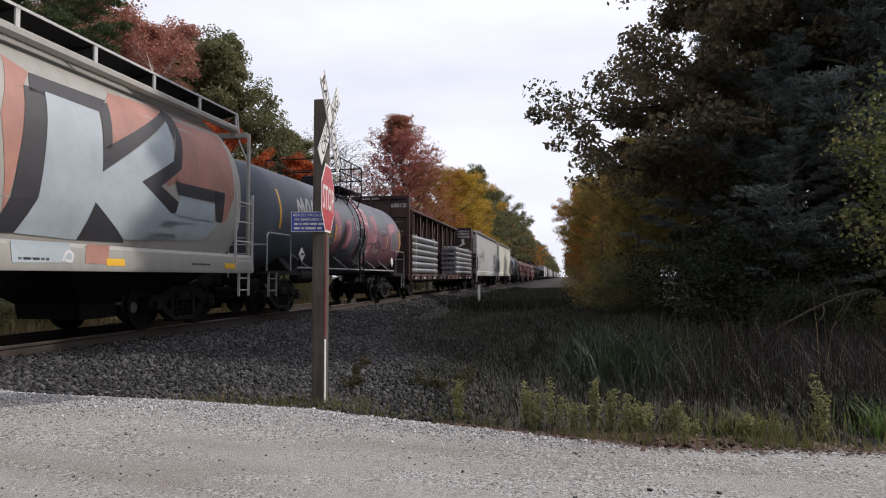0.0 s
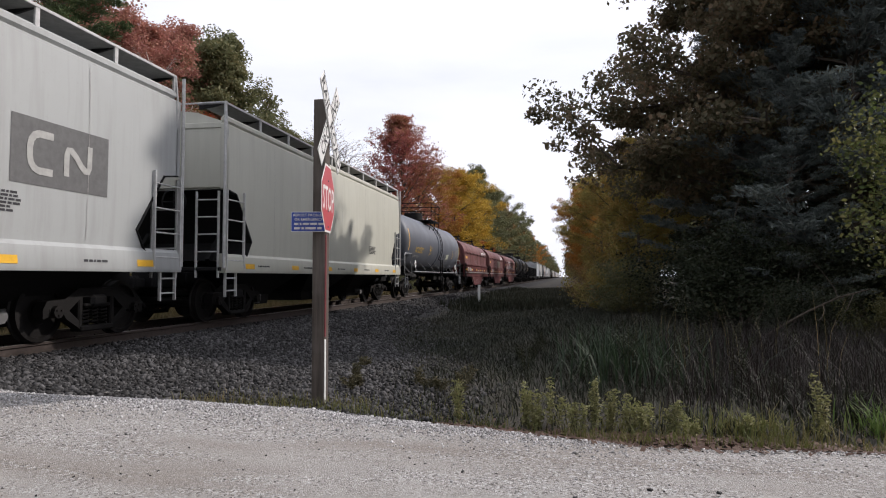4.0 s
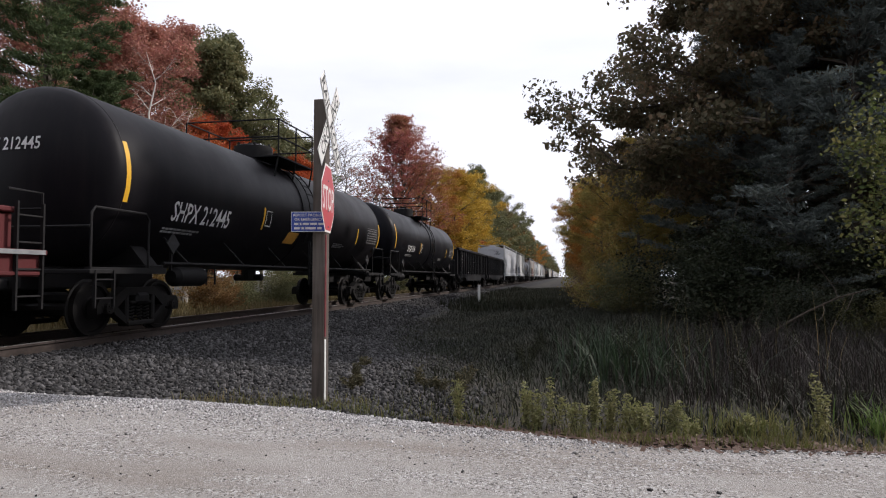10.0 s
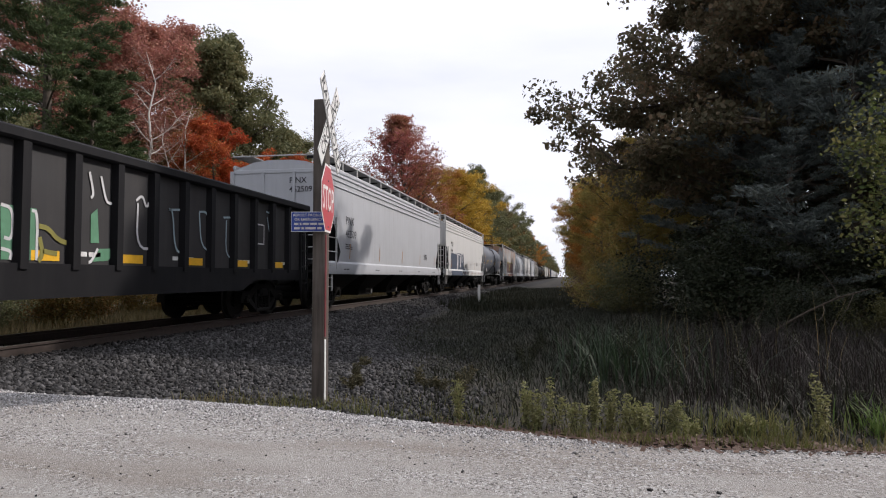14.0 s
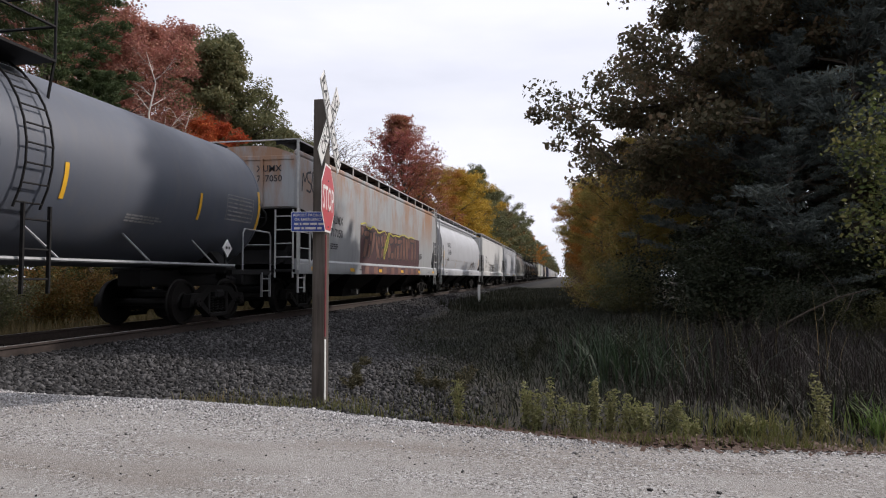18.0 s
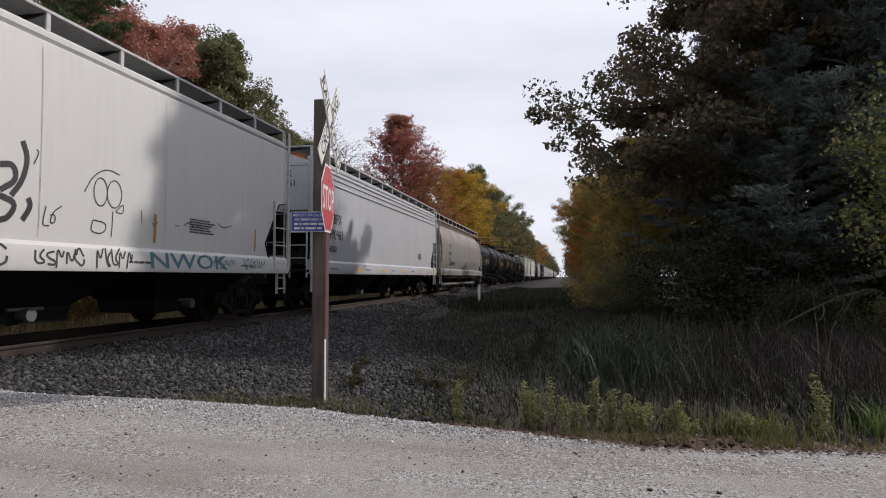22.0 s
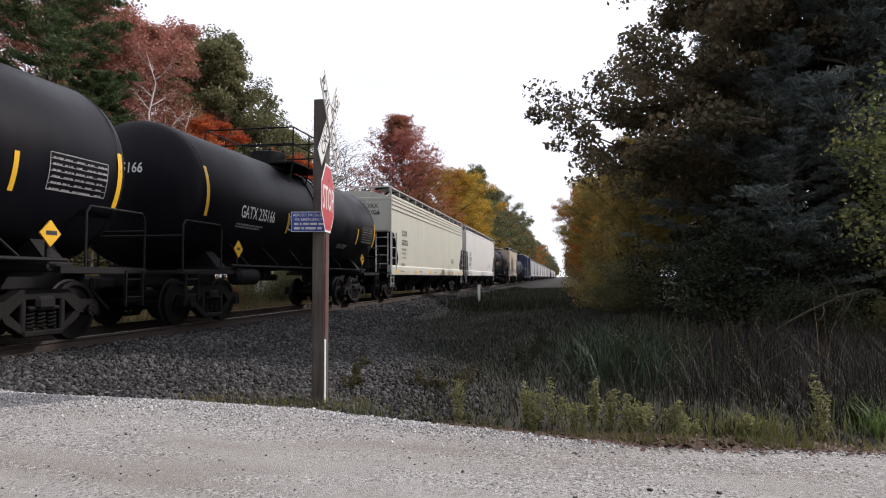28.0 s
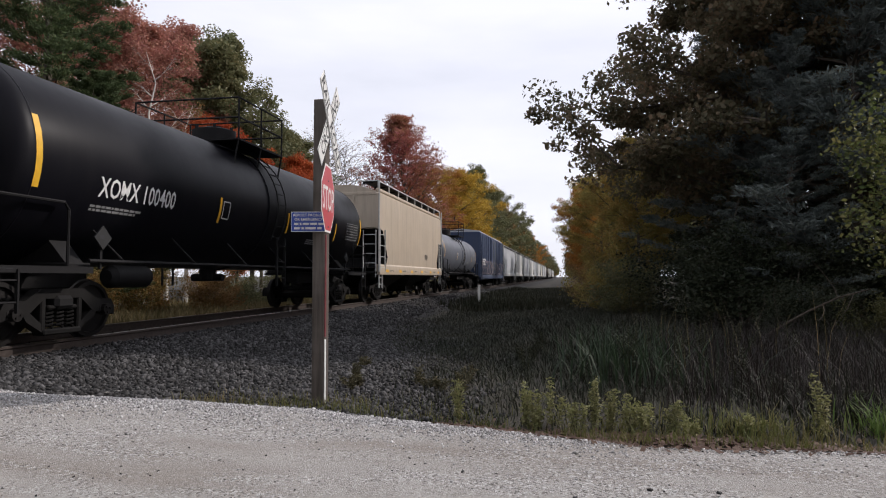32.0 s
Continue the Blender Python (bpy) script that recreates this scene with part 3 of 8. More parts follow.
    if marks:
        b = Build()                                # the same marks on the end that leads
        for i, (s, y, z, h) in enumerate(marks[:2]):
            v, f = letters(s, 0.17)
            b.add([(0.35 + p[0], -half + 0.105, eave - 0.42 - 0.27 * i + p[1]) for p in v], f)
        part("end_lettering", b, text_mat or dark, car)
    if tape == "sill":
        stripes(flat, [(-half + 0.9 + (2 * half - 2.2) * k / 5, sill_z + 0.09, 0.42, 0.11) for k in range(6)], YELLOW_TAPE, car, 1)
    else:
        if round_side:
            stripes(side, [(-half + 1.12, sill_z + 0.6, 0.12, 0.85), (half - 1.25, sill_z + 0.6, 0.10, 0.7)], YELLOW_TAPE, car, 6)
        stripes(side, [(-half + 2.2 + (2 * half - 4.0) * k / 4, sill_z + 0.5, 0.07, 0.5) for k in range(5)], TAPE_BROWN, car, 4)
    for t in (-1, 1):
        add_truck(car, t * (length / 2 - 2.28))
    add_couplers(car, length / 2)
    if art:
        art(car, side, half, sill_z, eave, rng)
    place_car(car, front, length)
    return car


# ---- tank car ----
def tank_car(front, length, label, shell_mat, marks=(), text_mat=None, radius=1.5, zc=2.66, art=None, bands=1, stripe_ys=(-0.15, 0.07, 0.30), placard="dark", seed=2,
             lower=None, group="freight cars of the train"):
    rng = random.Random(seed)
    car = thing("tank_car", label, "freight car", group)
    text_mat = text_mat or LETTER_WHITE
    half = length / 2 - 0.55
    body = length / 2 - 0.72
    n = 40
    prof = [(-body + 0.52 * (1 - math.sqrt(max(0, 1 - r * r))), radius * r) for r in (0.02, 0.25, 0.5, 0.7, 0.84, 0.93, 0.98, 1.0)]
    full = prof + [(-body + 0.52 + (2 * body - 1.04) * k / 6, radius) for k in range(1, 6)] + [(-y, r) for y, r in reversed(prof)]
    b = Build().loft([[(r * math.cos(2 * math.pi * k / n), y, zc + r * math.sin(2 * math.pi * k / n)) for k in range(n)] for y, r in full])
    tank = part("tank", b, shell_mat, car)

    def at(z):
        return math.sqrt(max(0.01, (radius ** 2 - (z - zc) ** 2)))
    side = Side(at, 0.007)
    for y in ([0.0] if bands == 1 else [-body * 0.5, 0, body * 0.5] if bands == 3 else [-0.25, 0.25] if bands == 2 else []):
        part("band", Build().loft([[(r * math.cos(2 * math.pi * k / n), y + d, zc + r * math.sin(2 * math.pi * k / n)) for k in range(n)] for r, d in
                                   ((radius - 0.01, -0.06), (radius + 0.03, -0.05), (radius + 0.03, 0.05), (radius - 0.01, 0.06))], cap=False), shell_mat, tank)
    for s in (-1, 1):
        y = s * (body - 0.56)
        part("weld_ring", Build().loft([[(r * math.cos(2 * math.pi * k / n), y + d, zc + r * math.sin(2 * math.pi * k / n)) for k in range(n)] for r, d in
                                        ((radius - 0.005, -0.03), (radius + 0.008, 0), (radius - 0.005, 0.03))], cap=False), shell_mat, tank)
    # dome, fittings and the platform round them
    top = zc + radius
    b = Build().tube([(0, 0, top - 0.12), (0, 0, top + 0.40), (0, 0, top + 0.44)], [0.52, 0.52, 0.4], 20)
    b.tube([(0, 0, top + 0.4), (0, 0, top + 0.52)], 0.18, 10)
    for k in range(6):
        b.tube([(0.46 * math.cos(k * 1.05), 0.46 * math.sin(k * 1.05), top + 0.36), (0.46 * math.cos(k * 1.05), 0.46 * math.sin(k * 1.05), top + 0.48)], 0.04, 6)
    part("dome", b, STEEL_DARK, car)
    b = Build()
    pz = top - 0.08
    for s in (-1, 1):
        b.box(s * 0.95, -0.1, pz, 0.75, 2.3, 0.04)
        for y in (-1.2, -0.1, 1.05):
            b.tube([(s * 1.3, y, pz), (s * 1.3, y, pz + 0.95)], 0.022, 5)
            b.tube([(s * 1.3, y, pz), (s * at(zc + 0.9) * 0.98, y, zc + 0.75)], 0.022, 5)
        for z in (pz + 0.5, pz + 0.95):
            b.tube([(s * 1.3, -1.2, z), (s * 1.3, 1.05, z)], 0.022, 5)
    for y in (-1.2, 1.05):
        for z in (pz + 0.5, pz + 0.95):
            b.tube([(-1.3, y, z), (1.3, y, z)], 0.022, 5)
    part("platform", b, STEEL_DARK, car)
    b = Build()
    for s in (-1, 1):
        for y in (0.3, 0.75):
            b.tube([(s * (radius + 0.08) * math.cos(a), y, zc + (radius + 0.08) * math.sin(a)) for a in [-0.5 + 0.19 * k for k in range(9)]], 0.018, 5)
        for k in range(9):
            a = -0.45 + 0.17 * k
            b.tube([(s * (radius + 0.08) * math.cos(a), 0.3, zc + (radius + 0.08) * math.sin(a)), (s * (radius + 0.08) * math.cos(a), 0.75, zc + (radius + 0.08) * math.sin(a))], 0.014, 5, False)
        ladder(b, s * (radius + 0.05), 0.525, 0.75, zc - 0.72, 0.45)
    part("ladder", b, STEEL_DARK, car)
    # underframe: stub sills, bolsters with saddles, running rod along the side
    for s in (-1, 1):
        b = Build()
        b.box(0, s * (half - 1.6), 0.95, 0.55, 3.3, 0.36, 0.03)
        b.box(0, s * (half - 1.75), 1.12, 2.7, 0.5, 0.14, 0.02)
        b.prism([(-1.3, 1.15), (-0.95, 1.55), (-0.4, 1.28), (0.4, 1.28), (0.95, 1.55), (1.3, 1.15)], "y", s * (half - 1.75) - 0.18, s * (half - 1.75) + 0.18)
        b.box(0, s * (half - 0.22), 1.06, 2.96, 0.5, 0.07, 0.01)
        for x in (-1.42, 1.42):
            b.box(x, s * (half - 0.95), 1.08, 0.1, 1.9, 0.1)
        part("end_sill", b, STEEL_DARK, car)
        b = Build()
        for x in (-1.45, 1.45):
            b.tube([(x, s * (half - 1.4), 1.1), (x, s * (half - 1.4), 1.95), (x, s * (half - 1.32), 2.05), (x, s * (half - 0.1), 2.05), (x, s * (half - 0.02), 1.95), (x, s * (half - 0.02), 1.1)], 0.022, 6)
            ladder(b, x + 0.02, s * (half - 0.3), 0.5, 1.08, 0.42, rungs=2)
        b.tube([(-1.45, s * half, 1.75), (1.45, s * half, 1.75)], 0.022, 6)
        part("handrail", b, GALV if lower else STEEL_DARK, car)
    for x in (-1.47, 1.47):
        b = Build()
        b.tube([(x, -half + 1.8, 1.22), (x, half - 1.8, 1.22)], 0.03, 6)
        for k in range(6):
            y = -half + 2.6 + (2 * half - 5.2) * k / 5
            b.tube([(x, y, 1.22), (math.copysign(at(zc - 0.95), x), y - 0.35, zc - 0.95)], 0.018, 5)
        part("grab_rod", b, lower or STEEL_DARK, car)
    b = Build()
    b.tube([(0.0, -0.2, zc - radius - 0.25), (0, -0.2, zc - radius + 0.1)], 0.2, 10)
    b.tube([(-0.4, -0.2, zc - radius - 0.2), (0.4, -0.2, zc - radius - 0.2)], 0.09, 8)
    part("bottom_valve", b, STEEL_DARK, car)
    part("brake_reservoir", Build().tube([(0.9, -half + 2.9, 0.98), (0.9, -half + 3.0, 0.98), (0.9, -half + 3.9, 0.98), (0.9, -half + 4.0, 0.98)], [0.12, 0.2, 0.2, 0.12], 12), STEEL_DARK, car)
    # writing on the shell
    write_marks(side, marks, text_mat, tank, 0.72)
    b = Build()
    if marks:
        side.bars(b, marks[0][1] - 0.1, marks[0][2] - 0.17, 2, 0.035, 1.3, rng)
    frame_line = [(body - 2.0, 2.2), (body - 0.85, 2.2), (body - 0.85, 2.72), (body - 2.0, 2.72)]
    side.stroke(b, frame_line + [frame_line[0]], 0.016)
    for k in range(1, 6):
        side.stroke(b, [(body - 2.0, 2.2 + 0.087 * k), (body - 0.85, 2.2 + 0.087 * k)], 0.009)
    for k in range(5):
        side.bars(b, body - 1.95 + 0.22 * k, 2.64, 6, 0.022, 0.16, rng, 0.087 / 0.022 - 1)
    side.bars(b, body * 0.34, 2.0, 3, 0.03, 1.0, rng)
    tagged(part("small_print", b, LETTER_GREY, tank), kind="stuff")
    b = Build()
    q = [(-body * 0.28, 2.2), (-body * 0.28 + 0.26, 2.2), (-body * 0.28 + 0.26, 2.55), (-body * 0.28, 2.55)]
    side.stroke(b, q + [q[0]], 0.025)
    part("stencil_frame", b, text_mat, tank)
    if marks:
        v, f = letters(marks[0][0], 0.2, 1.0, 0.8)
        b = Build()
        b.add([(-0.95 + q[0], -body + 0.52 * (1 - math.sqrt(max(0.0, 1 - ((q[0] - 0.95) ** 2 + (q[1] + 0.35) ** 2) / radius ** 2))) - 0.012, zc + 0.35 + q[1]) for q in v], f)
        part("head_lettering", b, text_mat, tank)
    stripes(side, [(f * 2 * body, 2.1, 0.08, 0.52) for f in stripe_ys] + [(-body + 0.56, 2.2, 0.11, 1.0), (body - 0.62, 2.05, 0.10, 0.9)], YELLOW_TAPE, tank, 5)
    for t in (-1, 1):
        b = Build()
        b.box(1.46, t * (half - 2.1), 1.58, 0.03, 0.27, 0.27, 0.004, Euler((radians(45), 0, 0)).to_matrix())
        pl = part("placard", b, {"white": WHITE_PAINT, "yellow": YELLOW_TAPE, "dark": BLACK_PAINT}[placard], car, "diamond-shaped placard")
        part("placard_holder", Build().box(1.42, t * (half - 2.1), 1.3, 0.04, 0.05, 0.4), STEEL_DARK, pl)
        b = Build()
        Side(lambda z: 1.478, 0.0).bars(b, t * (half - 2.1) - 0.09, 1.56, 1, 0.06, 0.14, rng)
        part("placard_print", b, LETTER_BLACK, pl)
    for t in (-1, 1):
        add_truck(car, t * (length / 2 - 2.3))
    add_couplers(car, length / 2)
    if art:
        art(car, side, half, zc - radius, zc + radius, rng)
    place_car(car, front, length)
    return car


# ---- coil car with its hood ----
def coil_car(front, length, label, paint_mat, hood_mat, marks=(), art=None, seed=3, group="freight cars of the train"):
    rng = random.Random(seed)
    car = thing("coil_car", label, "freight car", group)
    half = length / 2 - 0.5
    w = 1.55
    hood = half - 0.75
    # deep side with its belly between the trucks
    for s in (-1, 1):
        b = Build()
        out = [(-half, 1.30), (half, 1.30), (half, 0.98), (half - 3.9, 0.98), (half - 5.2, 0.34), (-half + 5.2, 0.34), (-half + 3.9, 0.98), (-half, 0.98)]
        b.prism(out, "x", s * w - 0.05, s * w + 0.05)
        b.box(s * (w + 0.05), 0, 1.30, 0.14, 2 * half, 0.07, 0.012)
        b.box(s * (w + 0.05), 0, 1.02, 0.1, 2 * half - 0.2, 0.05, 0.01)
        part("side_girder", b, paint_mat, car)
    # side of the trough above the girder
    for s in (-1, 1):
        b = Build()
        b.box(s * (w - 0.06), 0, 1.55, 0.10, 2 * half - 0.9, 0.50, 0.02)
        b.box(s * (w - 0.02), 0, 1.84, 0.14, 2 * half - 0.8, 0.07, 0.015)
        for k in range(9):
            b.box(s * (w - 0.05), -half + 0.9 + (2 * half - 1.8) * k / 8, 1.6, 0.06, 0.12, 0.48, 0.01)
        part("trough_side", b, paint_mat, car)
    b = Build()
    b.box(0, 0, 0.95, 0.7, 2 * half - 0.4, 0.6, 0.03)
    for s in (-1, 1):
        b.box(0, s * (half - 0.15), 1.18, 2 * w, 0.3, 0.22, 0.02)
    part("underframe", b, STEEL_DARK, car)
    # the hood: upright skirts, then a round top
    def hood_x(z):
        return w - 0.05 if z < 2.72 else (w - 0.05) * math.sqrt(max(0.0, 1 - ((z - 2.72) / 1.04) ** 2.0)) ** 0.92
    side = Side(lambda z: w + 0.05 if z < 1.33 else (w - 0.01 if z < 1.9 else hood_x(z)), 0.01)
    ring = [(w - 0.05, 1.86), (w - 0.05, 2.3), (w - 0.05, 2.72)] + [(hood_x(2.72 + 1.03 * math.sin(a)), 2.72 + 1.03 * math.sin(a)) for a in [0.2 * k for k in range(1, 8)]]
    ring = ring + [(-x, z) for x, z in reversed(ring)]
    b = Build()
    b.loft([[(x * 0.97, -hood - 0.0, z) for x, z in ring], [(x, -hood + 0.06, z) for x, z in ring], [(x, hood - 0.06, z) for x, z in ring], [(x * 0.97, hood, z) for x, z in ring]])
    hd = part("hood", b, hood_mat, car)
    b = Build()
    for s in (-1, 1):
        b.box(s * (w - 0.03), 0, 2.70, 0.05, 2 * hood - 0.1, 0.06, 0.01)
        b.box(s * (w - 0.03), 0, 1.92, 0.06, 2 * hood, 0.08, 0.01)
        for k in range(7):
            y = -hood + 0.5 + (2 * hood - 1) * k / 6
            b.box(s * (w - 0.015), y, 2.74, 0.07, 0.09, 0.11, 0.02)
            b.tube([(s * (w + 0.01), y - 0.05, 2.76), (s * (w + 0.03), y + 0.02, 2.66), (s * (w + 0.0), y + 0.16, 2.60)], 0.014, 5)
    part("hood_rib", b, hood_mat, hd)
    for s in (-1, 1):
        for off in (0.5,):
            y = s * hood * 0.55
            b = Build()
            for x in (-0.75, 0.75):
                b.tube([(x, y - 0.3, 3.62), (x * 0.75, y - 0.05, 3.98)], 0.035, 6)
                b.tube([(x, y + 0.3, 3.62), (x * 0.75, y + 0.05, 3.98)], 0.035, 6)
            b.box(0, y, 4.0, 1.5, 0.12, 0.09, 0.02)
            b.box(0.6, y, 4.08, 0.06, 0.1, 0.16)
            part("lifting_bracket", b, STEEL_DARK, hd)
    b = Build()
    for y in (-0.28, 0.28):
        b.tube([(0, y - 0.05, 3.65), (0, y - 0.06, 4.0), (0, y + 0.02, 4.12), (0, y + 0.16, 4.02), (0, y + 0.2, 3.65)], 0.055, 7)
    part("lifting_ring", b, STEEL_DARK, hd)
    b = Build()
    for k in range(7):
        y = -hood + 1.2 + (2 * hood - 2.4) * k / 6
        b.box(0.45, y, 3.72, 0.05, 0.05, 0.14)
    b.box(0.45, 0, 3.79, 0.05, 2 * hood - 2.2, 0.04)
    part("roof_rail", b, STEEL_DARK, hd)
    for s in (-1, 1):
        b = Build()
        ladder(b, w + 0.09, s * (half - 0.28), 0.55, 1.95, 0.42, rungs=4)
        b.tube([(w + 0.06, s * (half - 0.05), 1.3), (w + 0.06, s * (half - 0.05), 2.1), (w + 0.06, s * (half - 0.6), 2.1)], 0.018, 5)
        b.tube([(-w, s * half, 1.9), (w, s * half, 1.9)], 0.018, 5)
        part("ladder", b, STEEL_DARK, car)
    write_marks(side, marks, LETTER_WHITE, car, 0.85)
    b = Build()
    for s, x0, z, h in (("FOR USE ON", -0.95, 3.18, 0.13), ("THRU", -0.2, 2.95, 0.13)):
        v, f = letters(s, h)
        b.add([(x0 + p[0], -hood - 0.008, z + p[1]) for p in v], f)
    v, f = letters(marks[0][0], 0.17) if marks else ([], [])
    b.add([(-0.2 + p[0] * 0.9, -half - 0.01, 1.15 + p[1]) for p in v], f)
    part("end_lettering", b, LETTER_WHITE, car)
    b = Build()
    for k in range(3):
        side.bars(b, -hood + 6.9 + 2.6 * k, 1.46, 1, 0.04, 0.5, rng)
    side.bars(b, hood - 1.4, 2.92, 1, 0.12, 1.0, rng)
    q = [(hood - 3.4, 0.62), (hood - 3.05, 0.62), (hood - 3.05, 0.9), (hood - 3.4, 0.9)]
    Side(lambda z: w + 0.055).stroke(b, q + [q[0]], 0.03)
    tagged(part("small_print", b, LETTER_WHITE, car), kind="stuff")
    stripes(side, [(-half + 0.75, 1.44, 1.2, 0.13)] + [(-3.04 + 2.46 * k, 1.44, 0.42, 0.13) for k in range(4)] + [(-hood + 0.5, 2.3, 0.7, 0.16)], YELLOW_TAPE, car, 1, 1.5)
    b = Build()
    for s in (-1, 1):
        b.tube([(s * (w + 0.0), -hood + 2 * hood * i / 42, 2.76 - 0.035 * math.sin(math.pi * (i % 7) / 7) ** 2) for i in range(43)], 0.016, 5)
    part("tie_rod", b, STEEL_DARK, car)
    part("pale_sill", Build().box(w + 0.125, 0, 1.30, 0.012, 2 * half - 0.1, 0.06), GALV, car)
    for t in (-1, 1):
        add_truck(car, t * (length / 2 - 2.75))
    add_couplers(car, length / 2)
    if art:
        art(car, side, half, 1.9, 3.6, rng)
    place_car(car, front, length)
    return car


# ---- gondola ----
def gondola(front, length, label, paint_mat, marks=(), art=None, seed=4, ribs=16, group="freight cars of the train"):
    rng = random.Random(seed)
    car = thing("gondola_car", label, "freight car", group)
    half = length / 2 - 0.5
    w, z0, z1 = 1.5, 0.98, 2.85
    for s in (-1, 1):
        part("side_panel", Build().box(s * (w - 0.08), 0, (z0 + z1) / 2, 0.06, 2 * half - 0.1, z1 - z0 - 0.1, 0.01), paint("grey_worn_panel_paint", (0.019, 0.0185, 0.0195), (0.042, 0.036, 0.034), 0.7, 0.6), car)
        part("end_panel", Build().box(0, s * (half - 0.06), (z0 + z1) / 2, 2 * w - 0.1, 0.1, z1 - z0 - 0.05, 0.01), paint_mat, car)
        b = Build()
        b.box(s * (w - 0.02), 0, z1, 0.22, 2 * half, 0.17, 0.03)
        part("top_chord", b, paint_mat, car)
        b = Build()
        out = [(-half, z0 + 0.18), (half, z0 + 0.18), (half, z0 - 0.08), (half - 3.1, z0 - 0.08), (half - 3.7, z0 - 0.30), (-half + 3.7, z0 - 0.30), (-half + 3.1, z0 - 0.08), (-half, z0 - 0.08)]
        b.prism(out, "x", s * (w - 0.02) - 0.05, s * (w - 0.02) + 0.05)
        part("side_sill", b, paint_mat, car)
        for k in range(ribs):
            y = -half + 0.35 + (2 * half - 0.7) * k / (ribs - 1)
            b = Build()
            b.loft([[(s * (w + 0.06), y - 0.07, z0 + 0.1), (s * (w + 0.06), y + 0.07, z0 + 0.1), (s * (w - 0.06), y + 0.11, z0 + 0.1), (s * (w - 0.06), y - 0.11, z0 + 0.1)],
                    [(s * (w + 0.06), y - 0.07, z1 - 0.07), (s * (w + 0.06), y + 0.07, z1 - 0.07), (s * (w - 0.06), y + 0.11, z1 - 0.07), (s * (w - 0.06), y - 0.11, z1 - 0.07)]])
            if s > 0:
                part("side_rib", b, paint_mat, car)
    part("floor_pan", Build().box(0, 0, z0 + 0.05, 2 * w - 0.1, 2 * half - 0.2, 0.08), STEEL_DARK, car)
    part("centre_sill", Build().box(0, 0, 0.82, 0.6, 2 * half - 0.3, 0.36, 0.02), STEEL_DARK, car)
    for s in (-1, 1):
        b = Build()
        ladder(b, w + 0.09, s * (half - 0.45), 0.6, z1 - 0.1, 0.42)
        part("ladder", b, paint_mat, car)
    b = Build()
    side = Side(lambda z: w - 0.045, 0.006)
    write_marks(side, marks, LETTER_WHITE, car)
    side.bars(b, -half + 0.7, 1.5, 3, 0.06, 0.9, rng)
    for k in range(6):
        side.bars(b, -half + 2.4 + k * 2.3, 1.28, 1, 0.07, 0.5, rng)
    q = [(half - 3.1, 1.75), (half - 2.55, 1.75), (half - 2.55, 2.2), (half - 3.1, 2.2)]
    side.stroke(b, q + [q[0]], 0.03)
    tagged(part("small_print", b, LETTER_WHITE, car), kind="stuff")
    pitch = (2 * half - 0.7) / (ribs - 1)
    stripes(side, [(-half + 0.35 + pitch * k + 0.2, 1.2, 0.5, 0.14) for k in range(0, ribs - 1, 2)], YELLOW_TAPE, car, 1)
    for t in (-1, 1):
        add_truck(car, t * (length / 2 - 2.3))
    add_couplers(car, length / 2)
    if art:
        art(car, side, half, z0, z1, rng)
    place_car(car, front, length)
    return car


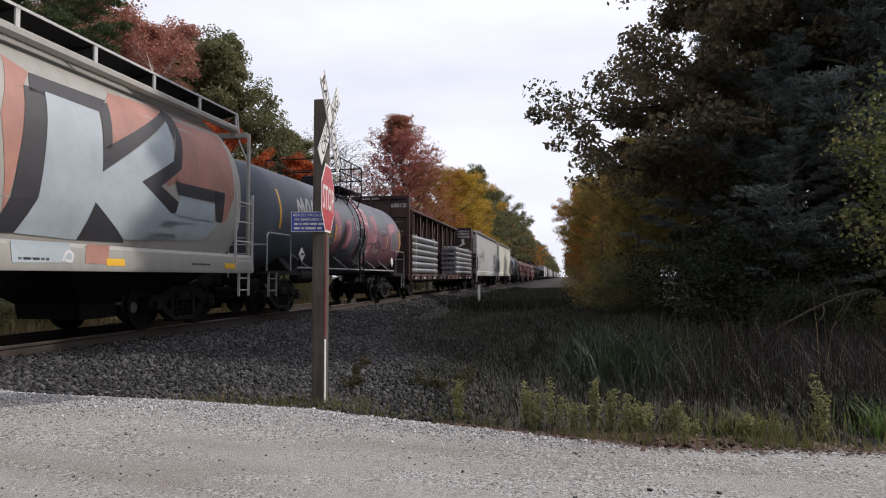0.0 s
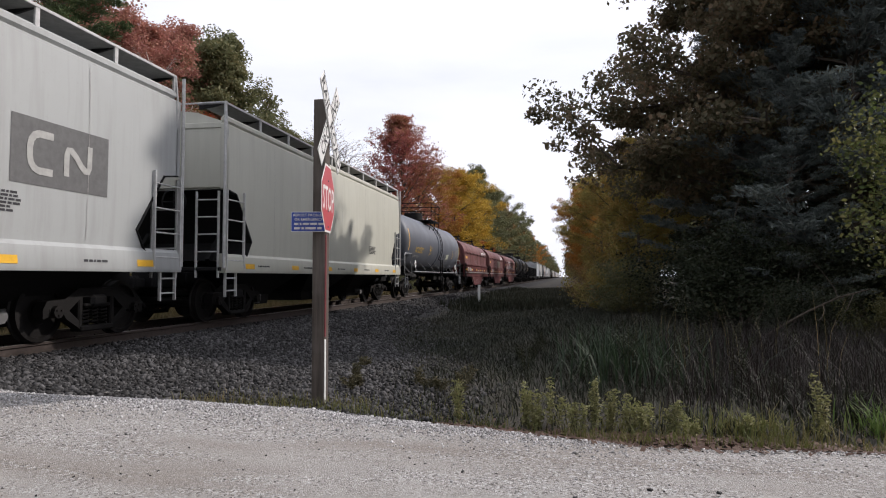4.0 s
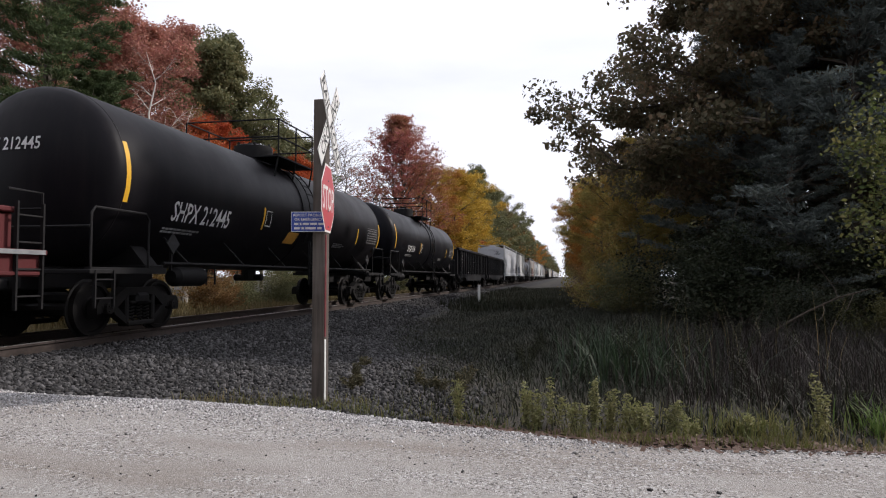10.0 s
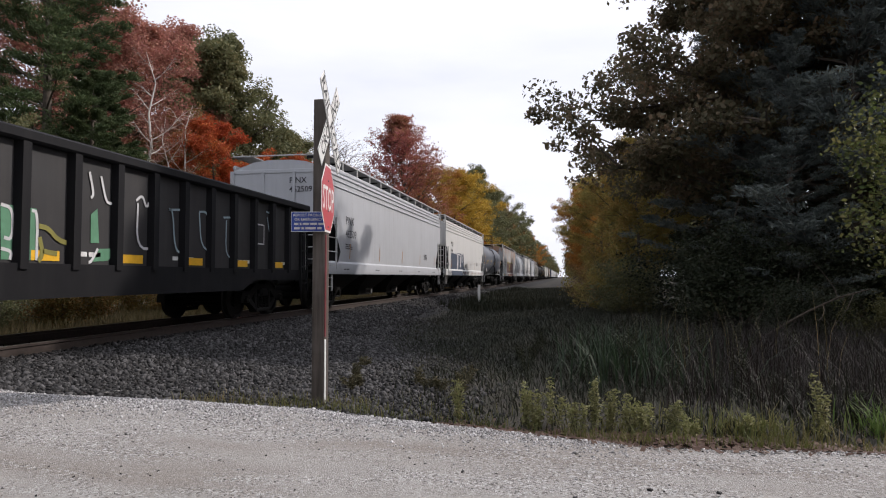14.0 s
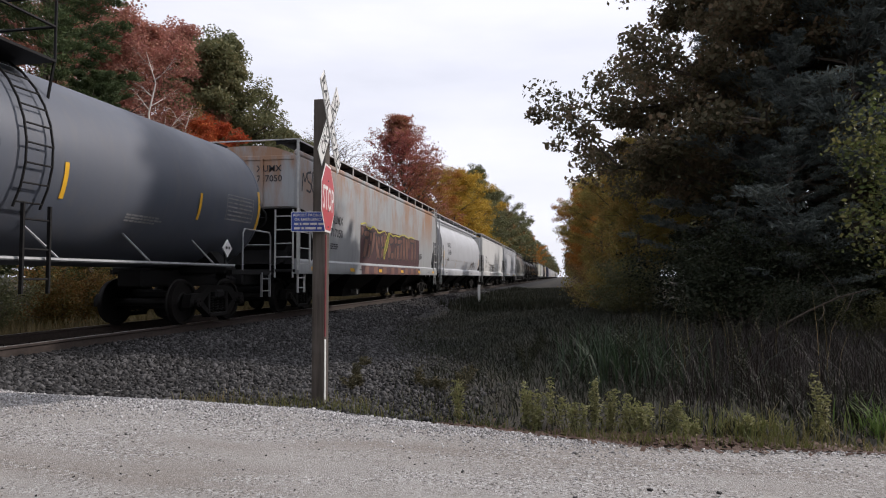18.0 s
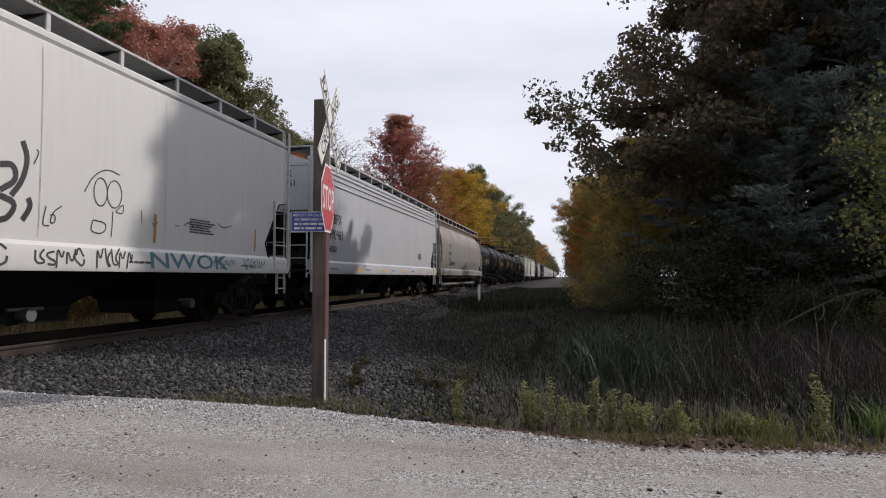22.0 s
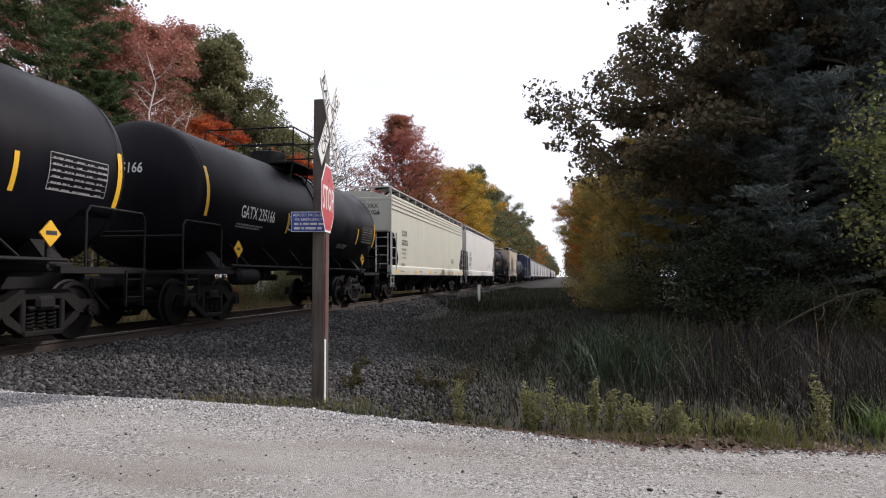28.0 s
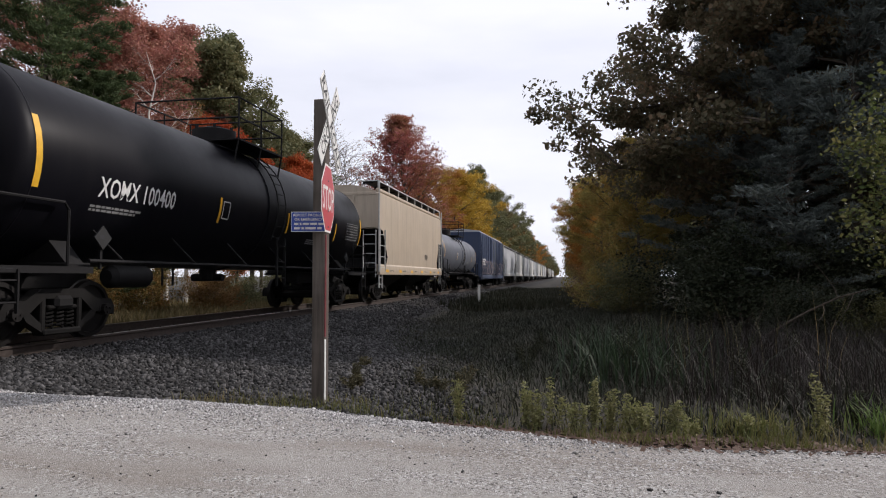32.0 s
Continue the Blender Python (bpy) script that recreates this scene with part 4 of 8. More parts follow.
# ---- centre-beam flat car ----
def centre_beam_car(front, length, label, paint_mat, group="freight cars of the train"):
    rng = random.Random(9)
    car = thing("centre_beam_flat_car", label, "freight car", group)
    half = length / 2 - 0.5
    z0, z1, w = 1.10, 4.72, 1.42
    part("deck", Build().box(0, 0, z0 - 0.07, 2 * w, 2 * half, 0.14, 0.02), paint_mat, car)
    b = Build()
    b.box(0, 0, 0.85, 0.5, 2 * half - 0.3, 0.42, 0.03)
    for s in (-1, 1):
        b.box(s * (w - 0.05), 0, z0 - 0.16, 0.12, 2 * half, 0.22, 0.02)
    part("underframe", b, paint_mat, car)
    n = 14
    for k in range(n):
        b = Build()
        b.box(w - 0.02, -half + 1 + (2 * half - 2) * k / (n - 1), z0 - 0.14, 0.2, 0.2, 0.16, 0.03)
        b.tube([(w - 0.02, -half + 0.86 + (2 * half - 2) * k / (n - 1), z0 - 0.14), (w - 0.02, -half + 1.14 + (2 * half - 2) * k / (n - 1), z0 - 0.14)], 0.05, 8)
        part("winch", b, STEEL_DARK, car)
    for s in (-1, 1):
        b = Build()
        y = s * (half - 0.25)
        b.box(0, y, (z0 + z1) / 2, 2.76, 0.08, z1 - z0, 0.01)
        for x in (-1.34, 1.34):
            b.box(x, y, (z0 + z1) / 2, 0.14, 0.34, z1 - z0, 0.02)
        for x in (-0.45, 0.45):
            b.box(x, y + s * 0.1, (z0 + z1) / 2, 0.10, 0.14, z1 - z0)
        for z in (z0 + 0.9, z0 + 1.8, z0 + 2.7, z1 - 0.06):
            b.box(0, y + s * 0.08, z, 2.76, 0.14, 0.10)
        b.box(0, y, z1, 2.8, 0.34, 0.08, 0.01)
        bh = part("bulkhead", b, paint_mat, car)
        lad = Build()
        ladder(lad, 1.47, y, 0.5, z1 - 0.6, 0.3)
        part("ladder", lad, paint_mat, bh)
    # centre beam: top chord, posts in pairs and braces
    part("top_chord", Build().box(0, 0, z1 - 0.1, 0.72, 2 * half - 0.6, 0.13, 0.02), paint_mat, car)
    m = 12
    for k in range(m):
        y = -half + 1.0 + (2 * half - 2.0) * k / (m - 1)
        b = Build()
        b.box(0, y, (z0 + z1) / 2, 0.06, 0.10, z1 - z0 - 0.3)
        for s in (-1, 1):
            b.box(s * 0.20, y, (z0 + z1) / 2, 0.05, 0.20, z1 - z0 - 0.2, 0.008)
            b.box(s * 0.115, y, (z0 + z1) / 2, 0.13, 0.025, z1 - z0 - 0.3)
        part("post", b, paint_mat, car)
        if k < m - 1:
            d = (2 * half - 2.0) / (m - 1) * (1 if k % 2 == 0 else -1)
            part("brace", Build().box(0.0, y + abs(d) / 2, (z0 + z1) / 2 + 0.1, 0.16, 0.12, math.hypot(d, z1 - z0 - 0.4), 0.01, Euler((-math.atan2(d, z1 - z0 - 0.4), 0, 0)).to_matrix()), paint_mat, car)
    part("beam_foot", Build().box(0, 0, z0 + 0.12, 0.66, 2 * half - 0.6, 0.24, 0.02), paint_mat, car)
    # writing on both bulkheads, turned to the camera end and on the post of the side
    b = Build()
    def on_end(s, x, z, h, y):
        v, f = letters(s, h)
        b.add([(x + p[0], y - 0.006, z + p[1]) for p in v], f)
    ye = -half + 0.25 - 0.155
    on_end("CAUTION", -0.85, z1 - 0.13, 0.12, ye)
    on_end("600135", 0.5, 4.22, 0.19, -half + 0.21)
    yb = half - 0.25 - 0.046
    on_end("LOADING & UNLOADING", -0.0, 4.43, 0.13, yb)
    on_end("INSTRUCTIONS", 0.25, 4.22, 0.13, yb)
    on_end("WARNING", 0.35, 3.98, 0.17, yb)
    on_end("CAR MAY FALL OVER", 0.1, 3.05, 0.13, yb)
    b.add([(x, yb - 0.006, z) for x, z in ((0.62, 3.88), (0.85, 3.9), (0.82, 3.6), (0.95, 3.5), (0.8, 3.45), (0.5, 3.3), (0.45, 3.4), (0.65, 3.55))], [(0, 1, 2, 3, 4, 5, 6, 7)])
    for k in range(5):
        on_end("-- ---- --- --", 0.45, 3.65 - 0.14 * k - (0.3 if k > 1 else 0), 0.1, -half + 0.21)
    side = Side(lambda z: w + 0.012, 0.006)
    part("lettering", b, LETTER_WHITE, car)
    b = Build()
    side2 = Side(lambda z: w + 0.015, 0.006)
    for k in range(9):
        y = -half + 1 + k * (2 * half - 2.6) / 8
        side2.bars(b, y, z0 - 0.22, 1, 0.07, 0.5, rng)
    tagged(part("sill_print", b, LETTER_WHITE, car), kind="stuff")
    stripes(side2, [(-half + 0.4 + k * (2 * half - 1.4) / 6, z0 - 0.22, 0.4, 0.1) for k in range(7)], plain("faded_red_tape", (0.30, 0.07, 0.05), 0.5), car, 1)
    for t in (-1, 1):
        add_truck(car, t * (length / 2 - 2.3))
    add_couplers(car, length / 2)
    place_car(car, front, length)
    # loads: bundles of plain steel pipe, strapped, on the side that faces the road
    BUNDLE = 6.3
    pipe_mat = plain("grey_pipe", (0.30, 0.31, 0.33), 0.38, 0.6, 0.25, 4)
    strap_mat = plain("pale_strap", (0.6, 0.6, 0.58), 0.6)
    for y0, y1, rows, cols, label2 in ((-half + 0.55, -half + 0.55 + BUNDLE, 6, 4, "bundle of long grey steel pipes strapped on the flat car"),
                                       (half - 0.6 - 7.2, half - 0.6, 6, 4, "second bundle of grey steel pipes strapped beside the bulkhead")):
        bd = thing("pipe_bundle", label2, "pipes", "pipe bundles on the flat car")
        d = 0.268
        one = Build()
        n = 14
        rr = [[(r * math.cos(2 * math.pi * k / n), y, r * math.sin(2 * math.pi * k / n)) for k in range(n)] for r, y in
              ((0.115, -(y1 - y0) / 2 + 0.02), (0.115, -(y1 - y0) / 2), (0.132, -(y1 - y0) / 2), (0.132, (y1 - y0) / 2), (0.115, (y1 - y0) / 2), (0.115, (y1 - y0) / 2 - 0.02))]
        one.loft(rr)
        me = one.mesh("pipe", pipe_mat)
        for r in range(rows):
            for c in range(cols):
                part("pipe", me, None, bd, at=pose(0.46 + d / 2 + c * d * 0.9, rng.uniform(-0.05, 0.05), 0.13 + r * (d + 0.045)))
        for f in (-0.36, 0.36):
            b = Build()
            xo, zt = 0.44 + cols * d * 0.93, rows * (d + 0.045)
            b.box(xo, f * (y1 - y0), zt / 2, 0.02, 0.07, zt)
            b.box(xo / 2 + 0.22, f * (y1 - y0), zt + 0.005, xo - 0.42, 0.07, 0.02)
            part("strap", b, strap_mat, bd)
        bat = Build().box(0.95, 0, 0, 1.0, 0.09, 0.04).mesh("batten", plain("wood_batten", (0.3, 0.22, 0.14), 0.9))
        for r in range(rows):
            for f in (-0.42, 0.0, 0.42):
                part("batten", bat, None, bd, at=pose(0, f * (y1 - y0), r * (d + 0.045) - 0.022))
        bd.location = (TRACK_X, front + length / 2 + (y0 + y1) / 2, z0 + 0.04)
        CARS.append((bd, front + length / 2 + (y0 + y1) / 2))
        back = copy_thing(bd, pose(TRACK_X, front + length / 2 + (y0 + y1) / 2, z0 + 0.04, 0, 0, 180))
        back["label"] = "bundle of grey steel pipes behind the centre beam"
        CARS.append((back, front + length / 2 + (y0 + y1) / 2))
    return car


# ---- box car ----
def box_car(front, length, label, paint_mat, roof_mat, art=None, group="freight cars of the train"):
    rng = random.Random(6)
    car = thing("box_car", label, "freight car", group)
    half = length / 2 - 0.5
    w, z0, z1 = 1.52, 1.05, 4.75
    part("body", Build().box(0, 0, (z0 + z1) / 2, 2 * w, 2 * half, z1 - z0, 0.03), paint_mat, car)
    part("roof", Build().prism([(-w, z1), (w, z1), (w - 0.1, z1 + 0.1), (0, z1 + 0.28), (-w + 0.1, z1 + 0.1)], "y", -half, half), roof_mat, car)
    b = Build()
    for k in range(14):
        y = -half + 0.2 + (2 * half - 0.4) * k / 13
        if abs(y) > 1.7:
            part("side_rib", Build().box(w + 0.03, y, (z0 + z1) / 2, 0.07, 0.12, z1 - z0 - 0.2, 0.01), paint_mat, car)
    for s in (-0.85, 0.85):
        d = Build().box(w + 0.05, s, (z0 + z1) / 2, 0.08, 1.6, z1 - z0 - 0.4, 0.02)
        dr = part("door", d, paint_mat, car)
        part("door_bar", Build().tube([(w + 0.12, s + 0.4, z0 + 0.3), (w + 0.12, s + 0.4, z1 - 0.3)], 0.03, 6), GALV, dr)
    part("side_sill", Build().box(w, 0, z0 - 0.1, 0.14, 2 * half, 0.3, 0.02), paint_mat, car)
    part("centre_sill", Build().box(0, 0, 0.85, 0.6, 2 * half, 0.4), STEEL_DARK, car)
    for s in (-1, 1):
        part("ladder", ladder(Build(), w + 0.05, s * (half - 0.35), 0.6, z1 - 0.8, 0.42), paint_mat, car)
        add_truck(car, s * (half - 1.75))
    add_couplers(car, length / 2)
    side = Side(lambda z: w + 0.09)
    b = Build()
    side.bars(b, -half + 1.2, 2.4, 3, 0.12, 1.6, rng)
    part("lettering", b, LETTER_WHITE, car)
    if art:
        art(car, side, half, z0, z1, rng)
    place_car(car, front, length)
    return car

# ---- ground, road, track ----
def ground_z(x, y):
    """Height of the bare ground: the bed of the track, the verge and the level woods."""
    d = np.abs(x - TRACK_X)
    bed = np.interp(d, [0, 1.9, 3.4, 4.6, 9.0, 40], [-0.30, -0.30, -0.62, -0.72, -0.55, -0.3])
    near = np.interp(y, [5, 9, 16, 24], [1, 1, 0.3, 0])
    verge = np.interp(x, [-7.0, -5.7, -2.6, 0, 6], [-0.26, -0.36, -0.46, -0.52, -0.5])
    right = (x > TRACK_X)
    return np.where(right, bed * (1 - near) + np.minimum(verge, -0.28) * near, bed)


def sheet(name, xs, ys, fz, material, label, category="ground", lift=0.0):
    xs, ys = np.array(xs), np.array(ys)
    X, Y = np.meshgrid(xs, ys)
    Z = fz(X, Y) + lift
    n = len(xs)
    me = bpy.data.meshes.new(name)
    faces = [(j * n + i, j * n + i + 1, (j + 1) * n + i + 1, (j + 1) * n + i) for j in range(len(ys) - 1) for i in range(n - 1)]
    me.from_pydata(np.stack([X, Y, Z], -1).reshape(-1, 3).tolist(), [], faces)
    me.materials.append(material)
    me.shade_smooth()
    return tagged(new(name, me), label, category, kind="structure")


def earth(name, cols, scale, rough=0.95, bumpy=0.5, fine=30.0):
    m, n, l, p = shader(name)
    a, b, c = noise_node(n, l, scale, 6), noise_node(n, l, fine, 4), noise_node(n, l, scale * 0.13, 3)
    col = blend(n, l, ramp(n, l, a, 0.35, 0.68), cols[0], cols[1])
    col = blend(n, l, ramp(n, l, b, 0.45, 0.72, (0, 0, 0), (0.7,) * 3), col, cols[2])
    col = blend(n, l, ramp(n, l, c, 0.45, 0.7, (0, 0, 0), (0.5,) * 3), col, cols[0])
    l.new(col, p.inputs["Base Color"])
    p.inputs["Roughness"].default_value = rough
    bump(n, l, p, b, bumpy, 0.04)
    return m


# soil toned down as well, standing for shade under the trees
M_SOIL = earth("leaf_litter_soil", ((0.030, 0.026, 0.019), (0.05, 0.042, 0.03), (0.017, 0.015, 0.012)), 0.9)
M_ROAD = earth("pale_gravel_road", ((0.35, 0.33, 0.305), (0.28, 0.26, 0.235), (0.46, 0.45, 0.435)), 2.6, 0.95, 0.6, 95.0)
_n, _l = M_ROAD.node_tree.nodes, M_ROAD.node_tree.links
_p = _n["Principled BSDF"]
_band = noise_node(_n, _l, 1.0, 5, (0.35, 1.3, 1.0))
_wash = blend(_n, _l, ramp(_n, _l, _band, 0.42, 0.62, (0, 0, 0), (0.8,) * 3), _p.inputs["Base Color"].links[0].from_socket, (0.24, 0.21, 0.18))
_grit = noise_node(_n, _l, 34.0, 5, (0.8, 1.6, 1.0), 0.75)
_wash = blend(_n, _l, ramp(_n, _l, _grit, 0.60, 0.72, (0, 0, 0), (0.7,) * 3), _wash, (0.085, 0.078, 0.07))
_vor, _vco = _n.new("ShaderNodeTexVoronoi"), _n.new("ShaderNodeTexCoord")
_vor.inputs["Scale"].default_value = 62.0
_l.new(_vco.outputs["Object"], _vor.inputs["Vector"])
_sep = _n.new("ShaderNodeSeparateXYZ")
_l.new(_vor.outputs["Color"], _sep.inputs[0])
_patch = noise_node(_n, _l, 1.0, 5, (0.55, 1.5, 1.0))
_loose = _n.new("ShaderNodeMath")
_loose.operation = "MULTIPLY"
_l.new(ramp(_n, _l, _patch, 0.42, 0.58, (0.18,) * 3, (1.0,) * 3), _loose.inputs[0])
_l.new(ramp(_n, _l, _sep.outputs["X"], 0.35, 0.55), _loose.inputs[1])
_wash = blend(_n, _l, _loose.outputs[0], _wash, ramp(_n, _l, _sep.outputs["Y"], 0.1, 0.95, (0.10, 0.09, 0.08), (0.56, 0.55, 0.54)))
_l.new(_wash, _p.inputs["Base Color"])
_bm = [q for q in _n if q.type == "BUMP"][0]
_grain = _n.new("ShaderNodeMath")
_grain.operation = "MULTIPLY_ADD"
_l.new(_loose.outputs[0], _grain.inputs[0])
_l.new(_sep.outputs["Z"], _grain.inputs[1])
_l.new(_bm.inputs["Height"].links[0].from_socket, _grain.inputs[2])
_l.new(_grain.outputs[0], _bm.inputs["Height"])
# near black: shade between stones and under the train put into the colour
M_BED = earth("shade_dark_ballast_bed", ((0.016, 0.015, 0.015), (0.03, 0.027, 0.025), (0.009, 0.008, 0.008)), 2.2, 0.95, 0.8, 26.0)


def steps(*runs):
    out = [runs[0][0]]
    for a, b, d in runs:
        k = max(1, round((b - a) / d))
        out += [a + (b - a) * (i + 1) / k for i in range(k)]
    return out


def rough_ground(x, y):
    return ground_z(x, y) + 0.03 * np.sin(x * 1.7 + 0.6 * np.sin(y * 0.9)) * np.sin(y * 1.3) * (np.abs(x - TRACK_X) > 2.2)


sheet("ground", steps((-2500, -200, 300), (-200, -40, 20), (-40, -14, 2), (-14, 8, 0.4), (8, 40, 2), (40, 200, 20), (200, 2500, 300)),
      steps((-300, -20, 40), (-20, 4, 3), (4, 30, 0.5), (30, 80, 2), (80, 400, 20), (400, 3000, 200)), rough_ground, M_SOIL,
      "brown leaf-littered soil of the verge and woods")

ROAD_EDGE = ([-12, -7, -5.7, -2.6, -1.1, 0.9, 2.5, 30], [5.6, 5.75, 5.9, 6.55, 6.2, 5.9, 5.95, 6.6])


def road_z(x, y):
    crown = np.interp(x, [-30, -11.5, -10, -7.0, -5.7, -2.6, 0, 60], [-0.5, -0.12, -0.02, -0.03, -0.2, -0.40, -0.46, -0.45])
    edge = np.interp(x, *ROAD_EDGE)
    return crown + 0.012 * np.sin(x * 2.1) * np.sin(y * 1.9) - 0.16 * np.clip((y - edge + 0.35) / 0.7, 0, 1) ** 2


sheet("road", steps((-60, -12, 4), (-12, 10, 0.3), (10, 80, 5)), steps((-7, 3, 1), (3, 7.0, 0.2)), road_z, M_ROAD, "pale packed gravel road before the railway", "road", 0.02)

# ballast bed: a sheet over the ground, then loose stones
sheet("ballast_bed", steps((-12.3, -10.4, 0.95), (-10.4, -6.6, 0.95), (-6.6, -4.6, 0.4)), steps((-60, 4, 8), (4, 60, 1.0), (60, 1500, 60)),
      lambda x, y: ground_z(x, y) + 0.10 - 0.2 * np.clip((np.abs(x - TRACK_X) - 2.6) / 1.2, 0, 1), M_BED, "dark grey crushed stone ballast under the track", "ballast")

RAIL_PROFILE = [(-0.07, -0.185), (0.07, -0.185), (0.07, -0.17), (0.012, -0.155), (0.010, -0.05), (0.036, -0.035), (0.036, -0.008), (0.028, 0.0),
                (-0.028, 0.0), (-0.036, -0.008), (-0.036, -0.035), (-0.010, -0.05), (-0.012, -0.155), (-0.07, -0.17)]
for s in (-1, 1):
    rail = thing("rail", "rusty steel rail with a polished head", "rail", "rails of the track")
    rail.location = (TRACK_X + s * 0.754, 0, 0)
    part("web", Build().prism(RAIL_PROFILE, "y", -120, 1500), RAIL_RUST, rail)
    part("running_surface", Build().prism([(-0.027, 0.0), (0.027, 0.0), (0.024, 0.004), (-0.024, 0.004)], "y", -120, 1500), TREAD_STEEL, rail)

M_TIE = plain("creosoted_tie_wood", (0.045, 0.037, 0.032), 0.9, 0.0, 0.5, 5)
tie_mesh = Build().box(0, 0, -0.275, 2.6, 0.23, 0.17, 0.012).mesh("tie", M_TIE)
plate_mesh = Build().box(0, 0, -0.1875, 0.36, 0.2, 0.02, 0.004).box(-0.1, 0.06, -0.17, 0.03, 0.03, 0.04).box(0.1, -0.06, -0.17, 0.03, 0.03, 0.04).mesh("tie_plate", RAIL_RUST)
for k in range(110):
    y = -6 + 0.53 * k
    tie = new("tie", tie_mesh)
    tagged(tie, "dark weathered wooden tie under the rails", "railway tie", "ties of the track")
    tie.location = (TRACK_X, y, 0)
    for s in (-1, 1):
        part("tie_plate", plate_mesh, None, tie, at=pose(s * 0.754, 0, 0.004))
b = Build()
for k in range(500):
    b.box(TRACK_X, 52.4 + 0.53 * k, -0.275, 2.6, 0.23, 0.17)
tagged(part("far_ties", b, M_TIE), "dark wooden ties farther down the line", "railway tie", kind="stuff")

# ---- scattered stuff (stones, grass, litter) ----
def stones(name, xs, ys, zs, sizes, material, label, rng):
    """Many angular stones in one mesh."""
    n = len(xs)
    base = np.array([(i, j, k) for i in (-1, 1) for j in (-1, 1) for k in (-1, 1)], float) * 0.5
    f = np.array([(0, 1, 3, 2), (4, 6, 7, 5), (0, 4, 5, 1), (2, 3, 7, 6), (0, 2, 6, 4), (1, 5, 7, 3)])
    v = base[None] * rng.uniform(0.55, 1.15, (n, 8, 1)) * rng.uniform(0.6, 1.2, (n, 1, 3))
    a = rng.normal(size=(n, 4))
    a /= np.linalg.norm(a, axis=1)[:, None]
    w, x, y, z = a.T
    R = np.stack([1 - 2 * (y * y + z * z), 2 * (x * y - z * w), 2 * (x * z + y * w), 2 * (x * y + z * w), 1 - 2 * (x * x + z * z), 2 * (y * z - x * w),
                  2 * (x * z - y * w), 2 * (y * z + x * w), 1 - 2 * (x * x + y * y)], -1).reshape(n, 3, 3)
    v = np.einsum("nij,nkj->nki", R, v) * sizes[:, None, None] + np.stack([xs, ys, zs], -1)[:, None]
    return quads(name, v.reshape(-1, 3), (f[None] + 8 * np.arange(n)[:, None, None]).reshape(-1, 4), material, label, "stones")


def quads(name, v, f, material, label="", category="", kind="stuff"):
    me = bpy.data.meshes.new(name)
    me.vertices.add(len(v))
    me.vertices.foreach_set("co", np.ascontiguousarray(v, np.float32).ravel())
    k = f.shape[1]
    me.loops.add(f.size)
    me.loops.foreach_set("vertex_index", np.ascontiguousarray(f, np.int32).ravel())
    me.polygons.add(len(f))
    me.polygons.foreach_set("loop_start", np.arange(0, f.size, k, dtype=np.int32))
    me.update()
    me.validate()
    me.materials.append(material)
    ob = new(name, me)
    if label:
        tagged(ob, label, category, kind=kind)
    return ob


def random_stone_mat(name, cols):
    m, n, l, p = shader(name)
    g, r = n.new("ShaderNodeNewGeometry"), n.new("ShaderNodeValToRGB")
    for i, c in enumerate(cols):
        e = r.color_ramp.elements[i] if i < 2 else r.color_ramp.elements.new(1.0)
        e.color = (*c, 1)
        e.position = i / (len(cols) - 1)
    l.new(g.outputs["Random Per Island"], r.inputs["Fac"])
    c = blend(n, l, ramp(n, l, noise_node(n, l, 40, 3), 0.45, 0.75, (0, 0, 0), (0.3,) * 3), r.outputs["Color"], (0.09, 0.08, 0.075))
    l.new(c, p.inputs["Base Color"])
    p.inputs["Roughness"].default_value = 0.9
    return m


rs = np.random.default_rng(11)
M_STONE = random_stone_mat("ballast_stone", ((0.006, 0.006, 0.006), (0.015, 0.0145, 0.0145), (0.10, 0.097, 0.097)))
M_PEBBLE = random_stone_mat("road_pebble", ((0.14, 0.135, 0.13), (0.36, 0.355, 0.35), (0.62, 0.61, 0.61)))


def bed_top(x, y):
    return np.maximum(rough_ground(x, y), np.where(np.abs(x - TRACK_X) < 3.9, ground_z(x, y) + 0.10 - 0.2 * np.clip((np.abs(x - TRACK_X) - 2.6) / 1.2, 0, 1), -9))


n = 125000
x = rs.uniform(-7.7, -0.6, n)
y = 6.0 + 17 * rs.random(n) ** 1.6
ok = (y > np.interp(x, *ROAD_EDGE) + rs.normal(0.08, 0.22, n)) & (rs.random(n) < np.interp(x + 0.12 * (y - 7), [-6.5, -4.5, -2.2, -0.8], [1, 0.9, 0.55, 0.05]))
x, y = x[ok], y[ok]
sz = rs.uniform(0.015, 0.042, len(x)) * np.where(rs.random(len(x)) < 0.22, 1.6, 1.0)
stones("ballast_stones", x, y, bed_top(x, y) + sz * 0.24, sz, M_STONE, "loose angular grey ballast stones beside the rail", rs)
n = 7000
x, y = TRACK_X + rs.choice([-1, 1], n) * rs.uniform(0.85, 3.0, n), 23 + 40 * rs.random(n) ** 1.3
sz = rs.uniform(0.05, 0.11, n)
stones("far_ballast_stones", x, y, bed_top(x, y) + sz * 0.15, sz, M_STONE, "grey ballast stones along the shoulder farther off", rs)
n = 52000
x = np.where(rs.random(n) < 0.6, rs.uniform(-8, 0.5, n), rs.uniform(-8, 5.5, n))
e = np.interp(x, *ROAD_EDGE)
y = e + 0.34 - np.abs(rs.normal(0, np.interp(x, [-8, -5, -1.5, 1], [0.75, 0.7, 0.6, 0.35]), n))
k = rs.random(n) < 0.35 + 0.65 * np.clip(0.6 + np.sin(x * 1.3 + 2 * np.sin(y * 1.1)) * np.sin(y * 4.0 + x * 0.9), 0, 1)
